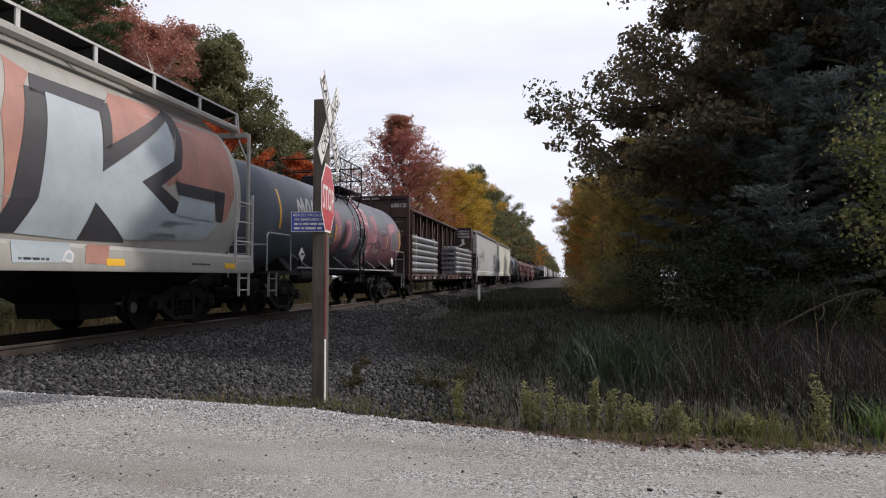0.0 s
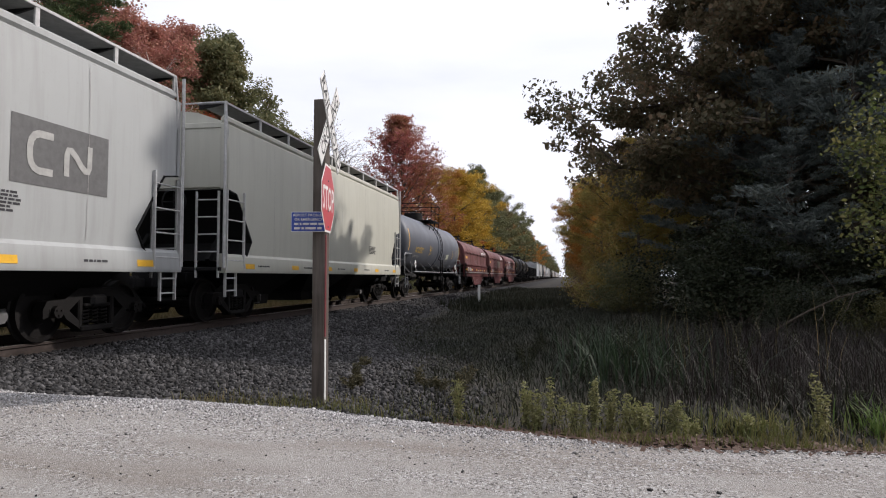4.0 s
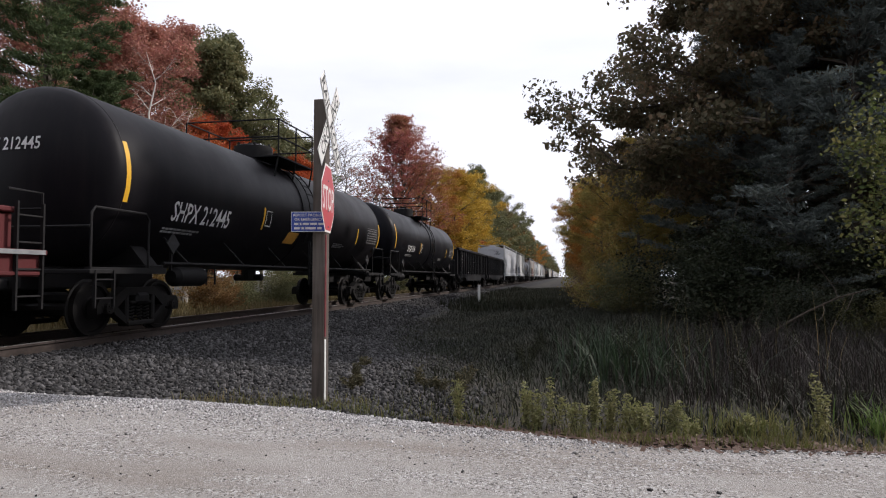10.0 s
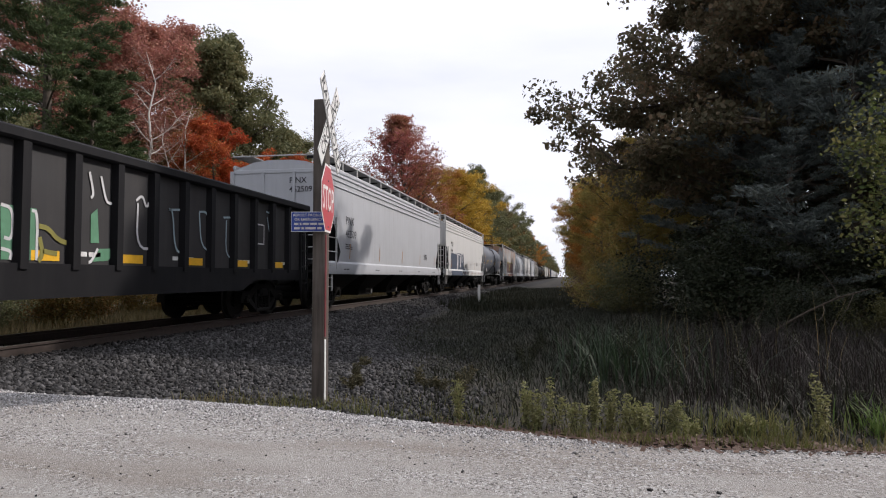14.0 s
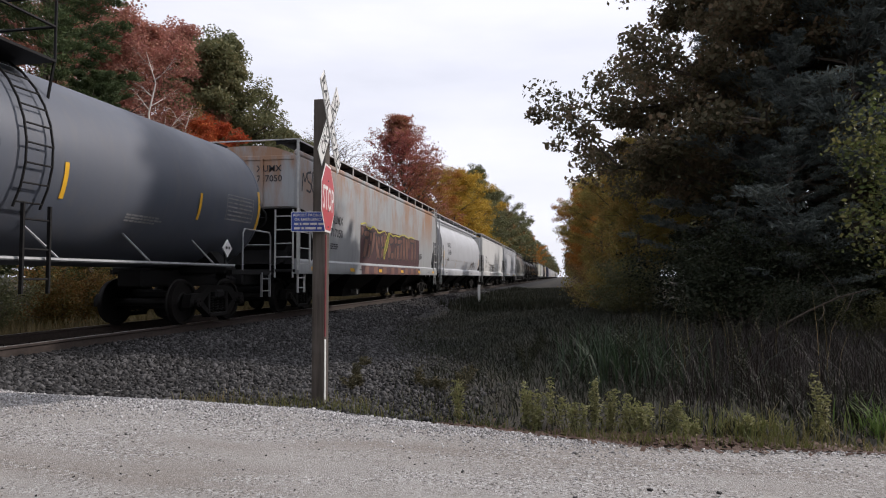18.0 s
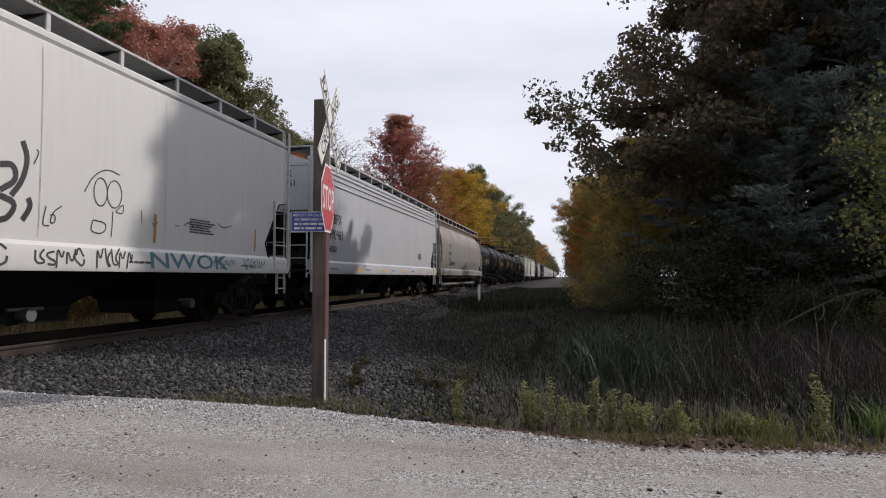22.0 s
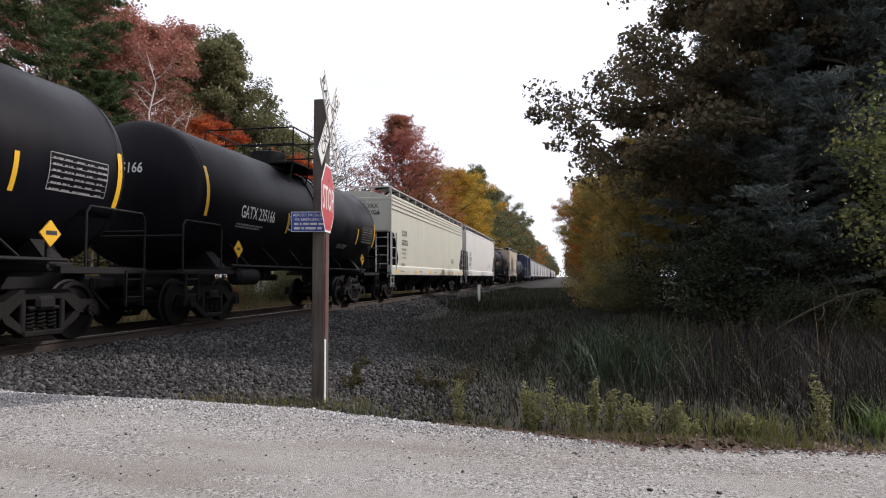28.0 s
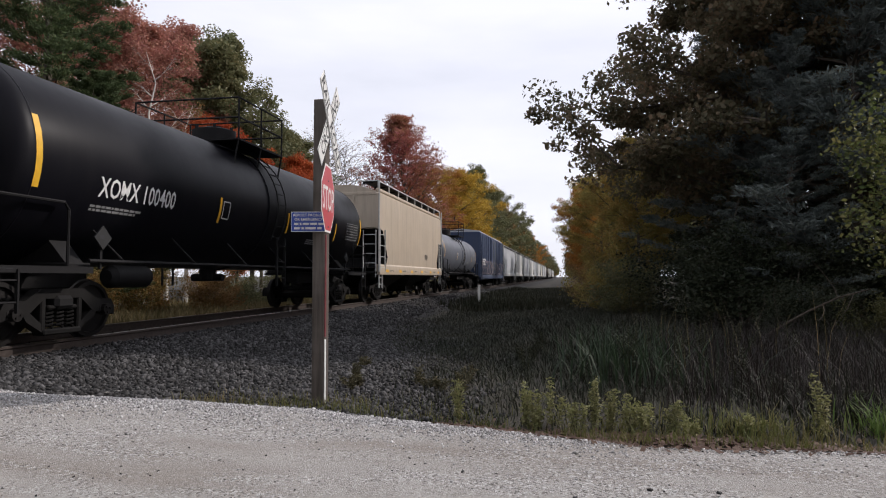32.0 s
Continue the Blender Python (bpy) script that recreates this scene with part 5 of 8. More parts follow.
x, y = x[k], y[k]
sz = rs.uniform(0.006, 0.019, len(x)) * np.where(rs.random(len(x)) < 0.04, 1.9, 1)
stones("road_pebbles", x, y, road_z(x, y) + 0.02 - sz * 0.05, sz, M_PEBBLE, "loose pale pebbles along the road's edge", rs)
n = 5000
x, y = rs.uniform(-7, 5, n), rs.uniform(2.2, 6.0, n)
sz = rs.uniform(0.003, 0.010, n) * np.where(rs.random(n) < 0.02, 2.4, 1)
stones("road_gravel", x, y, road_z(x, y) + 0.02 - sz * 0.12, sz, M_PEBBLE, "scattered small gravel on the packed road", rs)
n = 420
x, y = rs.uniform(-6, 4.5, n), rs.uniform(2.3, 6.0, n)
sz = rs.uniform(0.006, 0.018, n) * np.where(rs.random(n) < 0.08, 1.8, 1)
stones("dark_chips", x, y, road_z(x, y) + 0.02 - sz * 0.05, sz, M_STONE, "dark stone chips strewn over the road", rs)


def blades(name, x, y, z, h, material, label, rng, width=0.012, lean=0.35, category="grass"):
    """Grass: each blade two quads that narrow and bend."""
    n = len(x)
    a, ln = rng.uniform(0, 2 * np.pi, n), rng.uniform(0.05, lean, n) * h
    sx, sy = np.cos(a + 1.57) * width, np.sin(a + 1.57) * width
    dx, dy = np.cos(a) * ln, np.sin(a) * ln
    rows = []
    for f, wv in ((0, 1.0), (0.55, 0.75), (1.0, 0.08)):
        cx, cy, cz = x + dx * f ** 2, y + dy * f ** 2, z + h * f * (1 - 0.12 * f)
        rows += [np.stack([cx - sx * wv, cy - sy * wv, cz], -1), np.stack([cx + sx * wv, cy + sy * wv, cz], -1)]
    v = np.stack(rows, 1).reshape(-1, 3)
    f = np.array([(0, 1, 3, 2), (2, 3, 5, 4)])
    return quads(name, v, (f[None] + 6 * np.arange(n)[:, None, None]).reshape(-1, 4), material, label, category)


# verge grass near black: tree shade put into the colour
G_DARK = foliage("shade_dark_verge_grass", ((0.012, 0.017, 0.009), (0.021, 0.025, 0.014), (0.05, 0.044, 0.03)), 0.2)
G_EDGE = foliage("roadside_grass", ((0.065, 0.09, 0.024), (0.12, 0.125, 0.04), (0.20, 0.155, 0.08)), 0.35)
G_DRY = foliage("dry_meadow_grass", ((0.09, 0.085, 0.035), (0.19, 0.15, 0.07), (0.28, 0.215, 0.11)), 0.3)


def scatter(n, x0, x1, y0, y1, keep):
    x, y = rs.uniform(x0, x1, n), rs.uniform(y0, y1, n)
    k = keep(x, y) > rs.random(n)
    return x[k], y[k]


def verge_cover(x, y):
    """How thick the grass stands: thin over the spilled gravel by the post, thick towards the wood."""
    # left edge runs along the trees' shadow on the ground
    edge = np.interp(y, [6, 9, 12, 16, 20, 30, 45], [-2.2, -2.4, -3.2, -4.6, -5.4, -5.7, -5.9])
    patchy = 0.5 + 0.5 * np.sin(x * 2.3 + np.sin(y * 1.1) * 1.5) * np.sin(y * 1.7 + np.sin(x * 0.8))
    return np.clip((x - edge) / 1.4, 0, 1) * (0.45 + 0.55 * patchy)


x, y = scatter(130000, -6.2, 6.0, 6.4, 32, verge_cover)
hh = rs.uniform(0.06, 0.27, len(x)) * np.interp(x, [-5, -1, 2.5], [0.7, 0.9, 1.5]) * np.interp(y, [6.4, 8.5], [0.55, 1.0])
blades("verge_grass", x, y, rough_ground(x, y) - 0.02, hh, G_DARK, "rank grass on the verge, coloured dark for shade", rs, 0.008, 1.5)
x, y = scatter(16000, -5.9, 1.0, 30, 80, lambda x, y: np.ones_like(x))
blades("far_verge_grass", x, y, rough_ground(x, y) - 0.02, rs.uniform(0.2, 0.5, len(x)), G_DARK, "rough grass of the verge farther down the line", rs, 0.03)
x = rs.uniform(-4.4, 9, 7000)
y = np.interp(x, *ROAD_EDGE) + np.abs(rs.normal(0.15, 0.35, len(x)))
k = rs.random(len(x)) < 0.35 + 0.65 * (np.sin(x * 3.1) * np.sin(x * 1.3 + 1) > -0.1)
x, y = x[k], y[k]
blades("roadside_grass", x, y, np.maximum(rough_ground(x, y), -0.6) - 0.01, rs.uniform(0.05, 0.2, len(x)) * np.interp(x, [-4, 0, 2.2, 3], [0.8, 0.8, 1.1, 1.2]), G_EDGE, "green and straw grass along the gravel road", rs, 0.005, 0.7)
# dead stems near black: shade under the trees put into the colour
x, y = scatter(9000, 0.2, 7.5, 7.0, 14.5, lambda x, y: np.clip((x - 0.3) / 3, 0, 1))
blades("tall_weeds", x, y, rough_ground(x, y), rs.uniform(0.3, 0.95, len(x)), foliage("shade_dark_weed_stems", ((0.014, 0.010, 0.010), (0.026, 0.018, 0.017), (0.012, 0.017, 0.010)), 0.2), "tall dead weeds under the trees, coloured dark for shade", rs, 0.0045, 0.75, "weeds")
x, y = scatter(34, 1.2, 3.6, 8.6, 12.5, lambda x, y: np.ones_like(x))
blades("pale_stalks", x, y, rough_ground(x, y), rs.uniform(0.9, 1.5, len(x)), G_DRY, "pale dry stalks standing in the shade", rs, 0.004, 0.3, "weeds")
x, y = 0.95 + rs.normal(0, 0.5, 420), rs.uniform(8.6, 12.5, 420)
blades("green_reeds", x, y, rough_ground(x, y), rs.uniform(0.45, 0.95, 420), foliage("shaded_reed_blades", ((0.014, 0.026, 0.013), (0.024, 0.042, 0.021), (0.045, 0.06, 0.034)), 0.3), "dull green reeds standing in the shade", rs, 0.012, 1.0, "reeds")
# fallen leaves along the road's edge
n = 5200
x = rs.uniform(-1.3, 6.5, n)
y = np.interp(x, *ROAD_EDGE) + rs.normal(0.16, 0.15, n)
c = np.stack([x, y, np.maximum(road_z(x, y) + 0.03, rough_ground(x, y) + 0.02)], -1)
a, s = rs.uniform(0, 6.28, n), rs.uniform(0.014, 0.046, n)
u = np.stack([np.cos(a), np.sin(a), rs.uniform(-0.5, 0.5, n)], -1) * s[:, None]
w = np.stack([-np.sin(a), np.cos(a), rs.uniform(-0.5, 0.5, n)], -1) * s[:, None] * 0.6
quads("fallen_leaves", np.stack([c - u, c + w, c + u, c - w], 1).reshape(-1, 3), np.arange(4 * n).reshape(-1, 4),
      foliage("fallen_leaves", ((0.07, 0.045, 0.032), (0.11, 0.065, 0.048), (0.17, 0.12, 0.085)), 0.1), "brown and reddish fallen leaves along the road", "leaves")


def weed(x, y, h, stems, seed, material, label):
    """A leafy upright weed: several stems, each clothed with narrow leaves up to its seed head."""
    rng = np.random.default_rng(seed)
    t = thing("weed_plant", label, "weed", "weeds along the road")
    t.location = (x, y, float(rough_ground(np.array(x), np.array(y))) - 0.02)
    st, pts = Build(), []
    for k in range(stems):
        a, sp = rng.uniform(0, 6.28), rng.uniform(0.02, 0.09) * (1 if stems > 1 else 0.3)
        hh = h * rng.uniform(0.55, 1.08)
        p = [(sp * math.cos(a) * (0.5 + f), sp * math.sin(a) * (0.5 + f), hh * f) for f in (0, 0.35, 0.7, 1.0)]
        st.tube(p, [0.006, 0.005, 0.004, 0.002], 4)
        for f in np.linspace(0.15, 1.0, 46):
            i = min(2, int(f * 3 / 1.0001))
            q = np.array(p[i]) + (np.array(p[i + 1]) - np.array(p[i])) * (f * 3 - i if i < 2 else min(1, (f - 0.7) / 0.3))
            pts += [q + rng.normal(size=3) * np.array([0.022, 0.022, 0.012]) for _ in range(3)]
    part("stem", st, plain("weed_stem", (0.10, 0.10, 0.04), 0.8), t)
    v = leaf_verts(np.array(pts), 0.026, rng, 1.6)
    me = bpy.data.meshes.new("leaves")
    me.from_pydata(v.tolist(), [], np.arange(len(v)).reshape(-1, 4).tolist())
    me.materials.append(material)
    part("leaves", me, None, t)


x, y = scatter(26000, -19, -11.6, 2, 60, lambda x, y: np.ones_like(x))
blades("meadow_grass", x, y, rough_ground(x, y) - 0.02, rs.uniform(0.2, 0.7, len(x)), G_DRY, "dry yellow grass beyond the track", rs, 0.02)


# ---- the crossing's post and its signs ----
def planked_wood():
    m, n, l, p = shader("weathered_timber")
    a, b = noise_node(n, l, 3.0, 6, (9, 9, 0.5)), noise_node(n, l, 1.4, 3)
    c = blend(n, l, ramp(n, l, a, 0.3, 0.7), (0.105, 0.088, 0.075), (0.045, 0.036, 0.03))
    c = blend(n, l, ramp(n, l, b, 0.45, 0.75, (0, 0, 0), (0.6,) * 3), c, (0.17, 0.155, 0.14))
    l.new(c, p.inputs["Base Color"])
    p.inputs["Roughness"].default_value = 0.9
    bump(n, l, p, a, 0.4, 0.01)
    return m


M_TIMBER = planked_wood()
PX, PY, PZ = -2.72, 6.98, -0.44
post = thing("crossing_post", "weathered square timber post with crossbuck, stop sign and blue notice", "sign post")
post.location = (PX, PY, PZ)
b = Build().box(0, 0, 1.667, 0.145, 0.145, 3.534, 0.008)
part("timber", b, M_TIMBER, post)
strip = Build().box(0.076, -0.045, 0.36, 0.008, 0.035, 0.72)
part("reflective_strip", strip, WHITE_PAINT, post, "white reflective strip low on the post")
part("red_strip", Build().box(0.076, -0.045, 1.32, 0.008, 0.035, 1.14), plain("dull_red_sheeting", (0.16, 0.025, 0.03), 0.5), post, "dark red reflective strip up the post")
STOP_TURN, CROSS_TURN = pose(0, 0, 0, 0, 0, 100.2), pose(0, 0, 0, 0, 0, 96.5)          # the signs face along the road, seen nearly edge-on


def sign_face(outline, depth=0.004):
    """Plate in the x-z plane that faces -y."""
    return Build().prism(outline, "y", -depth, 0.0)


def words(b, s, x, z, h, y=-0.006, centre=True, turn=0.0, wide=1.0):
    v, f = letters(s, h, 1.0, wide)
    mid = max(p[0] for p in v) / 2 if centre else 0
    ca, sa = math.cos(turn), math.sin(turn)
    b.add([(x + (p[0] - mid) * ca - (p[1] - h / 2) * sa, y, z + (p[0] - mid) * sa + (p[1] - h / 2) * ca) for p in v], f)


TAN8 = math.tan(math.pi / 8)
def octagon(r):
    return [(r * c, r * d) for c, d in ((1, TAN8), (TAN8, 1), (-TAN8, 1), (-1, TAN8), (-1, -TAN8), (-TAN8, -1), (TAN8, -1), (1, -TAN8))]


stop_at = pose(0.085, -0.02, 2.30) @ STOP_TURN
stop = part("stop_sign", sign_face(octagon(0.381)), WHITE_PAINT, post, "faded red octagonal stop sign", stop_at)
part("red_field", sign_face(octagon(0.358), 0.0065), RED_PAINT, stop)
b = Build()
words(b, "STOP", 0, 0, 0.26, -0.009, wide=0.74)
part("lettering", b, WHITE_PAINT, stop)
for k, (turn, s) in enumerate(((48, "RAIL  ROAD"), (-48, "CROSSING"))):
    hw, hl = 0.115, 0.61
    at = pose(0.10, -0.01 - 0.012 * k, 3.15) @ CROSS_TURN @ pose(0, -0.012 * (1 - k), 0, 0, turn, 0)
    blade = part("crossbuck_blade", Build().box(0, 0, 0, 2 * hl, 0.008, 2 * hw, 0.003), WHITE_PAINT, post, "white crossbuck board with black letters", at)
    b = Build()
    words(b, s, 0, 0, 0.15, -0.006)
    for z in (-hw + 0.012, hw - 0.012):
        b.add([(-hl, -0.0055, z - 0.006), (hl, -0.0055, z - 0.006), (hl, -0.0055, z + 0.006), (-hl, -0.0055, z + 0.006)], [(0, 1, 2, 3)])
    part("lettering", b, LETTER_BLACK, blade)
blue = part("notice_plate", Build().box(0, 0, 0, 0.40, 0.006, 0.225, 0.002), WHITE_PAINT, post, "small blue emergency notice plate", pose(-0.10, -0.118, 2.035, 0, 0, 8))
part("blue_field", Build().box(0, -0.002, 0, 0.39, 0.006, 0.213, 0.002), BLUE_SIGN, blue)
b = Build()
words(b, "REPORT PROBLEM", 0, 0.075, 0.03, -0.0075)
words(b, "OR EMERGENCY", 0, 0.027, 0.03, -0.0075)
for z, ws in ((-0.025, (0.05, 0.02, 0.07, 0.08, 0.06)), (-0.073, (0.07, 0.03, 0.12, 0.05))):
    c = -0.165
    for wd in ws:
        b.add([(c, -0.0075, z - 0.012), (c + wd, -0.0075, z - 0.012), (c + wd, -0.0075, z + 0.012), (c, -0.0075, z + 0.012)], [(0, 1, 2, 3)])
        c += wd + 0.014
part("lettering", b, LETTER_WHITE, blue)
b = Build()
for z in (1.98, 2.16, 2.5, 3.0, 3.3):
    b.tube([(0.07, -0.03, z), (0.10, -0.03, z)], 0.012, 6)
part("bolt", b, GALV, post)

marker = thing("marker_post", "short white-topped marker post on the ballast shoulder", "post")
marker.location = (-5.05, 38.5, float(bed_top(np.array(-5.05), np.array(38.5))))
part("stake", Build().box(0, 0, 0.55, 0.14, 0.14, 1.16, 0.02), WHITE_PAINT, marker)
part("cap", Build().box(0, 0, 1.14, 0.16, 0.16, 0.05, 0.01), plain("dark_cap", (0.2, 0.15, 0.12), 0.8), marker)


# ---- trees ----
def leaf_verts(c, size, rng, long=1.0, droop=0.0):
    """One small pointed leaf, a quad, about each place."""
    n = len(c)
    d = rng.normal(size=(n, 3))
    d[:, 2] = d[:, 2] * 0.6 - droop
    d /= np.linalg.norm(d, axis=1)[:, None]
    u = np.cross(d, rng.normal(size=(n, 3)))
    u /= np.linalg.norm(u, axis=1)[:, None]
    s = size * rng.uniform(0.6, 1.3, n)[:, None]
    a, b = d * s * 0.5 * long, u * s * 0.30
    return np.stack([c - a, c + b - a * 0.1, c + a, c - b - a * 0.1], 1).reshape(-1, 3)


def limb_points(p, d, length, rng, n=6, rise=0.25, wob=0.12):
    pts = [Vector(p)]
    d = Vector(d).normalized()
    for i in range(n):
        d = (d + Vector((rng.normal() * wob, rng.normal() * wob, rng.normal() * wob * 0.6 + rise / n))).normalized()
        pts.append(pts[-1] + d * length / n)
    return pts


def tree_mesh(seed, h, r, kind, leaves, leaf, trunk_r, bare=0.12, limbs=26, tight=0.062, droop=0.0):
    """Meshes of trunk and crown. kind: the crown's outline."""
    rng = np.random.default_rng(seed)
    wood = Build()
    tips = []
    top = h * 0.86
    tp = [Vector((0, 0, -0.1))]
    for i in range(8):
        z = top * (i + 1) / 8
        tp.append(Vector((rng.normal() * 0.012 * h * (i / 4), rng.normal() * 0.012 * h * (i / 4), z)))
    wood.tube(tp, [trunk_r * (1.25 if i == 0 else 1) * (1 - 0.92 * i / 8) for i in range(9)], 8)

    def on_trunk(z):
        f = min(7.999, max(0, z / top * 8))
        i = int(f)
        return tp[i].lerp(tp[i + 1], f - i)
    shape = {"round": lambda u: math.sin(math.pi * min(1, 0.12 + 0.86 * u)) ** 0.6, "oval": lambda u: math.sin(math.pi * (0.1 + 0.85 * u)) ** 0.9,
             "cone": lambda u: (1.02 - u) ** 0.8 * min(1, 0.4 + u * 4), "vase": lambda u: 0.45 + 0.55 * math.sin(math.pi * min(1, u * 0.8 + 0.1)),
             "shrub": lambda u: 0.7 + 0.3 * math.sin(math.pi * u), "dome": lambda u: (1.001 - u ** 1.6) ** 0.7,
             "flame": lambda u: (1.03 - u) ** 0.62 * min(1, 0.5 + u * 3)}[kind]
    lo = {"round": 0.16, "oval": 0.18, "cone": 0.16, "vase": 0.3, "shrub": 0.05, "dome": 0.2, "flame": 0.12}[kind]
    for k in range(limbs):
        u = (k + rng.random()) / limbs
        z = h * (lo + (0.90 - lo) * u)
        az = k * 2.39996 + rng.normal() * 0.3
        ln = r * shape(u) * rng.uniform(0.75, 1.15)
        base = on_trunk(z * (0.93 if kind != "shrub" else 0.4))
        pts = limb_points(base, (math.cos(az), math.sin(az), {"dome": -0.05 + 0.4 * u, "flame": 0.45 + 1.5 * u, "cone": 0.45 + 0.5 * u}.get(kind, 0.25 + 0.5 * u)), ln, rng, 6, 0.12 if kind == "dome" else 0.3)
        r0 = trunk_r * (0.42 - 0.28 * u) * rng.uniform(0.7, 1.1)
        wood.tube(pts, [r0 * (1 - 0.85 * i / 6) for i in range(7)], 5)
        for j in (2, 3, 4, 5, 6):
            tips.append((pts[j], ln))
            for q in range(2):
                a2 = az + rng.uniform(-1.3, 1.3)
                tw = limb_points(pts[j - 1], (math.cos(a2), math.sin(a2), rng.uniform(-0.2, 0.7)), ln * rng.uniform(0.2, 0.42), rng, 3, 0.15)
                wood.tube(tw, [r0 * 0.35 * (1 - 0.25 * i) for i in range(4)], 4)
                tips += [(tw[2], ln), (tw[3], ln)]
    if kind != "flame":
        tips += [(tp[-1] + Vector(rng.normal(size=3)) * 0.35, r * 0.4) for _ in range(7)] + [(tp[-2] + Vector(rng.normal(size=3)) * 0.5, r * 0.4) for _ in range(7)]
    C = np.array([tuple(t[0]) for t in tips])
    keep = rng.random(len(C)) > bare
    C = C[keep]
    w = rng.random(len(C)) ** 0.7 + 0.15
    w /= w.sum()
    idx = rng.choice(len(C), leaves, p=w)
    spread = max(0.13 if kind == "flame" else 0.22, tight * r) * rng.uniform(0.7, 1.5, len(C)) * 1.9
    way = rng.normal(size=(leaves, 3))
    way *= (rng.random(leaves) ** 0.42 / np.linalg.norm(way, axis=1))[:, None]
    P = C[idx] + way * spread[idx][:, None] * np.array([1, 1, 0.7])
    v = leaf_verts(P, leaf, rng, 1.0, droop)
    return wood, v


def pine_mesh(seed, h, r, leaves, needle, trunk_r, droop=0.1, lo=0.1):
    """White-pine habit: tiers of level limbs, each a flat spray of side twigs that end in tufts of needles."""
    rng = np.random.default_rng(seed)
    wood = Build()
    wood.tube([(0, 0, -0.1), (0.05, 0, h * 0.4), (0.0, 0.06, h * 0.75), (0.02, 0, h * 0.98)], [trunk_r, trunk_r * 0.75, trunk_r * 0.4, 0.02], 8)
    C, D = [], []
    z, k = h * lo, 0
    while z < h * 0.97:
        u = z / h
        ln0 = r * (1.05 - u) ** 0.75 * min(1.0, 0.7 + u * 2)
        for q in range(6):
            az = q * 1.0472 + k * 0.7 + rng.normal() * 0.22
            ln = ln0 * rng.uniform(0.55, 1.2)
            pts = limb_points((0, 0, z + rng.normal() * 0.12), (math.cos(az), math.sin(az), 0.10 - droop + 0.55 * u), ln, rng, 5, 0.26, 0.06)
            wood.tube(pts, [0.055 * (1.2 - u) * (1 - 0.8 * i / 5) for i in range(6)], 4)
            for j in range(2, 6):
                for side in (-1, 0, 1):
                    a2 = az + side * rng.uniform(0.6, 1.0)
                    reach = ln * (0.10 if side == 0 else rng.uniform(0.12, 0.24) * (1.25 - j * 0.12))
                    tip = pts[j] + Vector((math.cos(a2), math.sin(a2), 0.16)) * reach
                    for f in (0.35, 0.7, 1.0):
                        C.append(tuple(pts[j].lerp(tip, f)))
                        D.append((math.cos(a2), math.sin(a2), 0.45))
        z += h * 0.052 * rng.uniform(0.8, 1.25)
        k += 1
    C, D = np.array(C), np.array(D)
    idx = rng.integers(0, len(C), leaves)
    way = rng.normal(size=(leaves, 3))
    way *= (rng.random(leaves) ** 0.5 / np.linalg.norm(way, axis=1))[:, None]
    P = C[idx] + way * np.array([0.27, 0.27, 0.12]) * r / 3.6
    d = D[idx] * 0.9 + rng.normal(size=(leaves, 3)) * 0.5
    d /= np.linalg.norm(d, axis=1)[:, None]
    u = np.cross(d, rng.normal(size=(leaves, 3)))
    u /= np.linalg.norm(u, axis=1)[:, None]
    s = needle * rng.uniform(0.6, 1.3, leaves)[:, None]
    a, b = d * s * 0.5, u * s * 0.10
    return wood, np.stack([P - a, P + b, P + a, P - b], 1).reshape(-1, 3)


PROTO = {}


def proto(key, maker, bark):
    wood, v = maker
    wm = wood.mesh("trunk", bark, 60)
    n = len(v) // 4
    me = bpy.data.meshes.new("crown")
    me.vertices.add(len(v))
    me.vertices.foreach_set("co", v.astype(np.float32).ravel())
    me.loops.add(4 * n)
    me.loops.foreach_set("vertex_index", np.arange(4 * n, dtype=np.int32))
    me.polygons.add(n)
    me.polygons.foreach_set("loop_start", np.arange(0, 4 * n, 4, dtype=np.int32))
    me.update()
    me.materials.append(bark)
    PROTO[key] = (wm, me)


def tree(key, x, y, scale, turn, leaf_mat, label, category="tree", group="", bark=None, tall=1.0, name="tree"):
    wm, cm = PROTO[key]
    t = thing(name, label, category, group)
    t.matrix_basis = pose(x, y, float(ground_z(np.array(float(x)), np.array(float(y)))) - 0.05, 0, 0, turn) @ Matrix.Diagonal((scale, scale, scale * tall, 1))
    tk = part("trunk", wm, None, t)
    cr = part("crown", cm, None, t)
    cr.material_slots[0].link = "OBJECT"
    cr.material_slots[0].material = leaf_mat
    if bark:
        tk.material_slots[0].link = "OBJECT"
        tk.material_slots[0].material = bark
    return t


proto("round_a", tree_mesh(1, 15, 5.4, "round", 60000, 0.21, 0.26, 0.05, limbs=40, tight=0.075), BARK)
proto("big_oak", tree_mesh(19, 15, 4.4, "dome", 120000, 0.155, 0.22, 0.08, limbs=62, tight=0.06, droop=0.5), BARK)
proto("round_b", tree_mesh(2, 15, 5.0, "round", 48000, 0.17, 0.24, 0.15, limbs=32), BARK)
proto("oval_a", tree_mesh(3, 15, 4.0, "oval", 60000, 0.135, 0.2, 0.15), BARK)
proto("oval_b", tree_mesh(4, 15, 4.6, "oval", 60000, 0.14, 0.2, 0.2), BARK)
proto("flame_a", tree_mesh(5, 15, 6.2, "flame", 60000, 0.12, 0.15, 0.10, limbs=84, tight=0.025), BARK)
proto("bare_a", tree_mesh(7, 15, 3.8, "vase", 500, 0.14, 0.17, 0.5, limbs=46), BARK_GREY)
proto("birch_a", tree_mesh(8, 15, 2.2, "vase", 2200, 0.12, 0.15, 0.5, limbs=16), BARK_BIRCH)
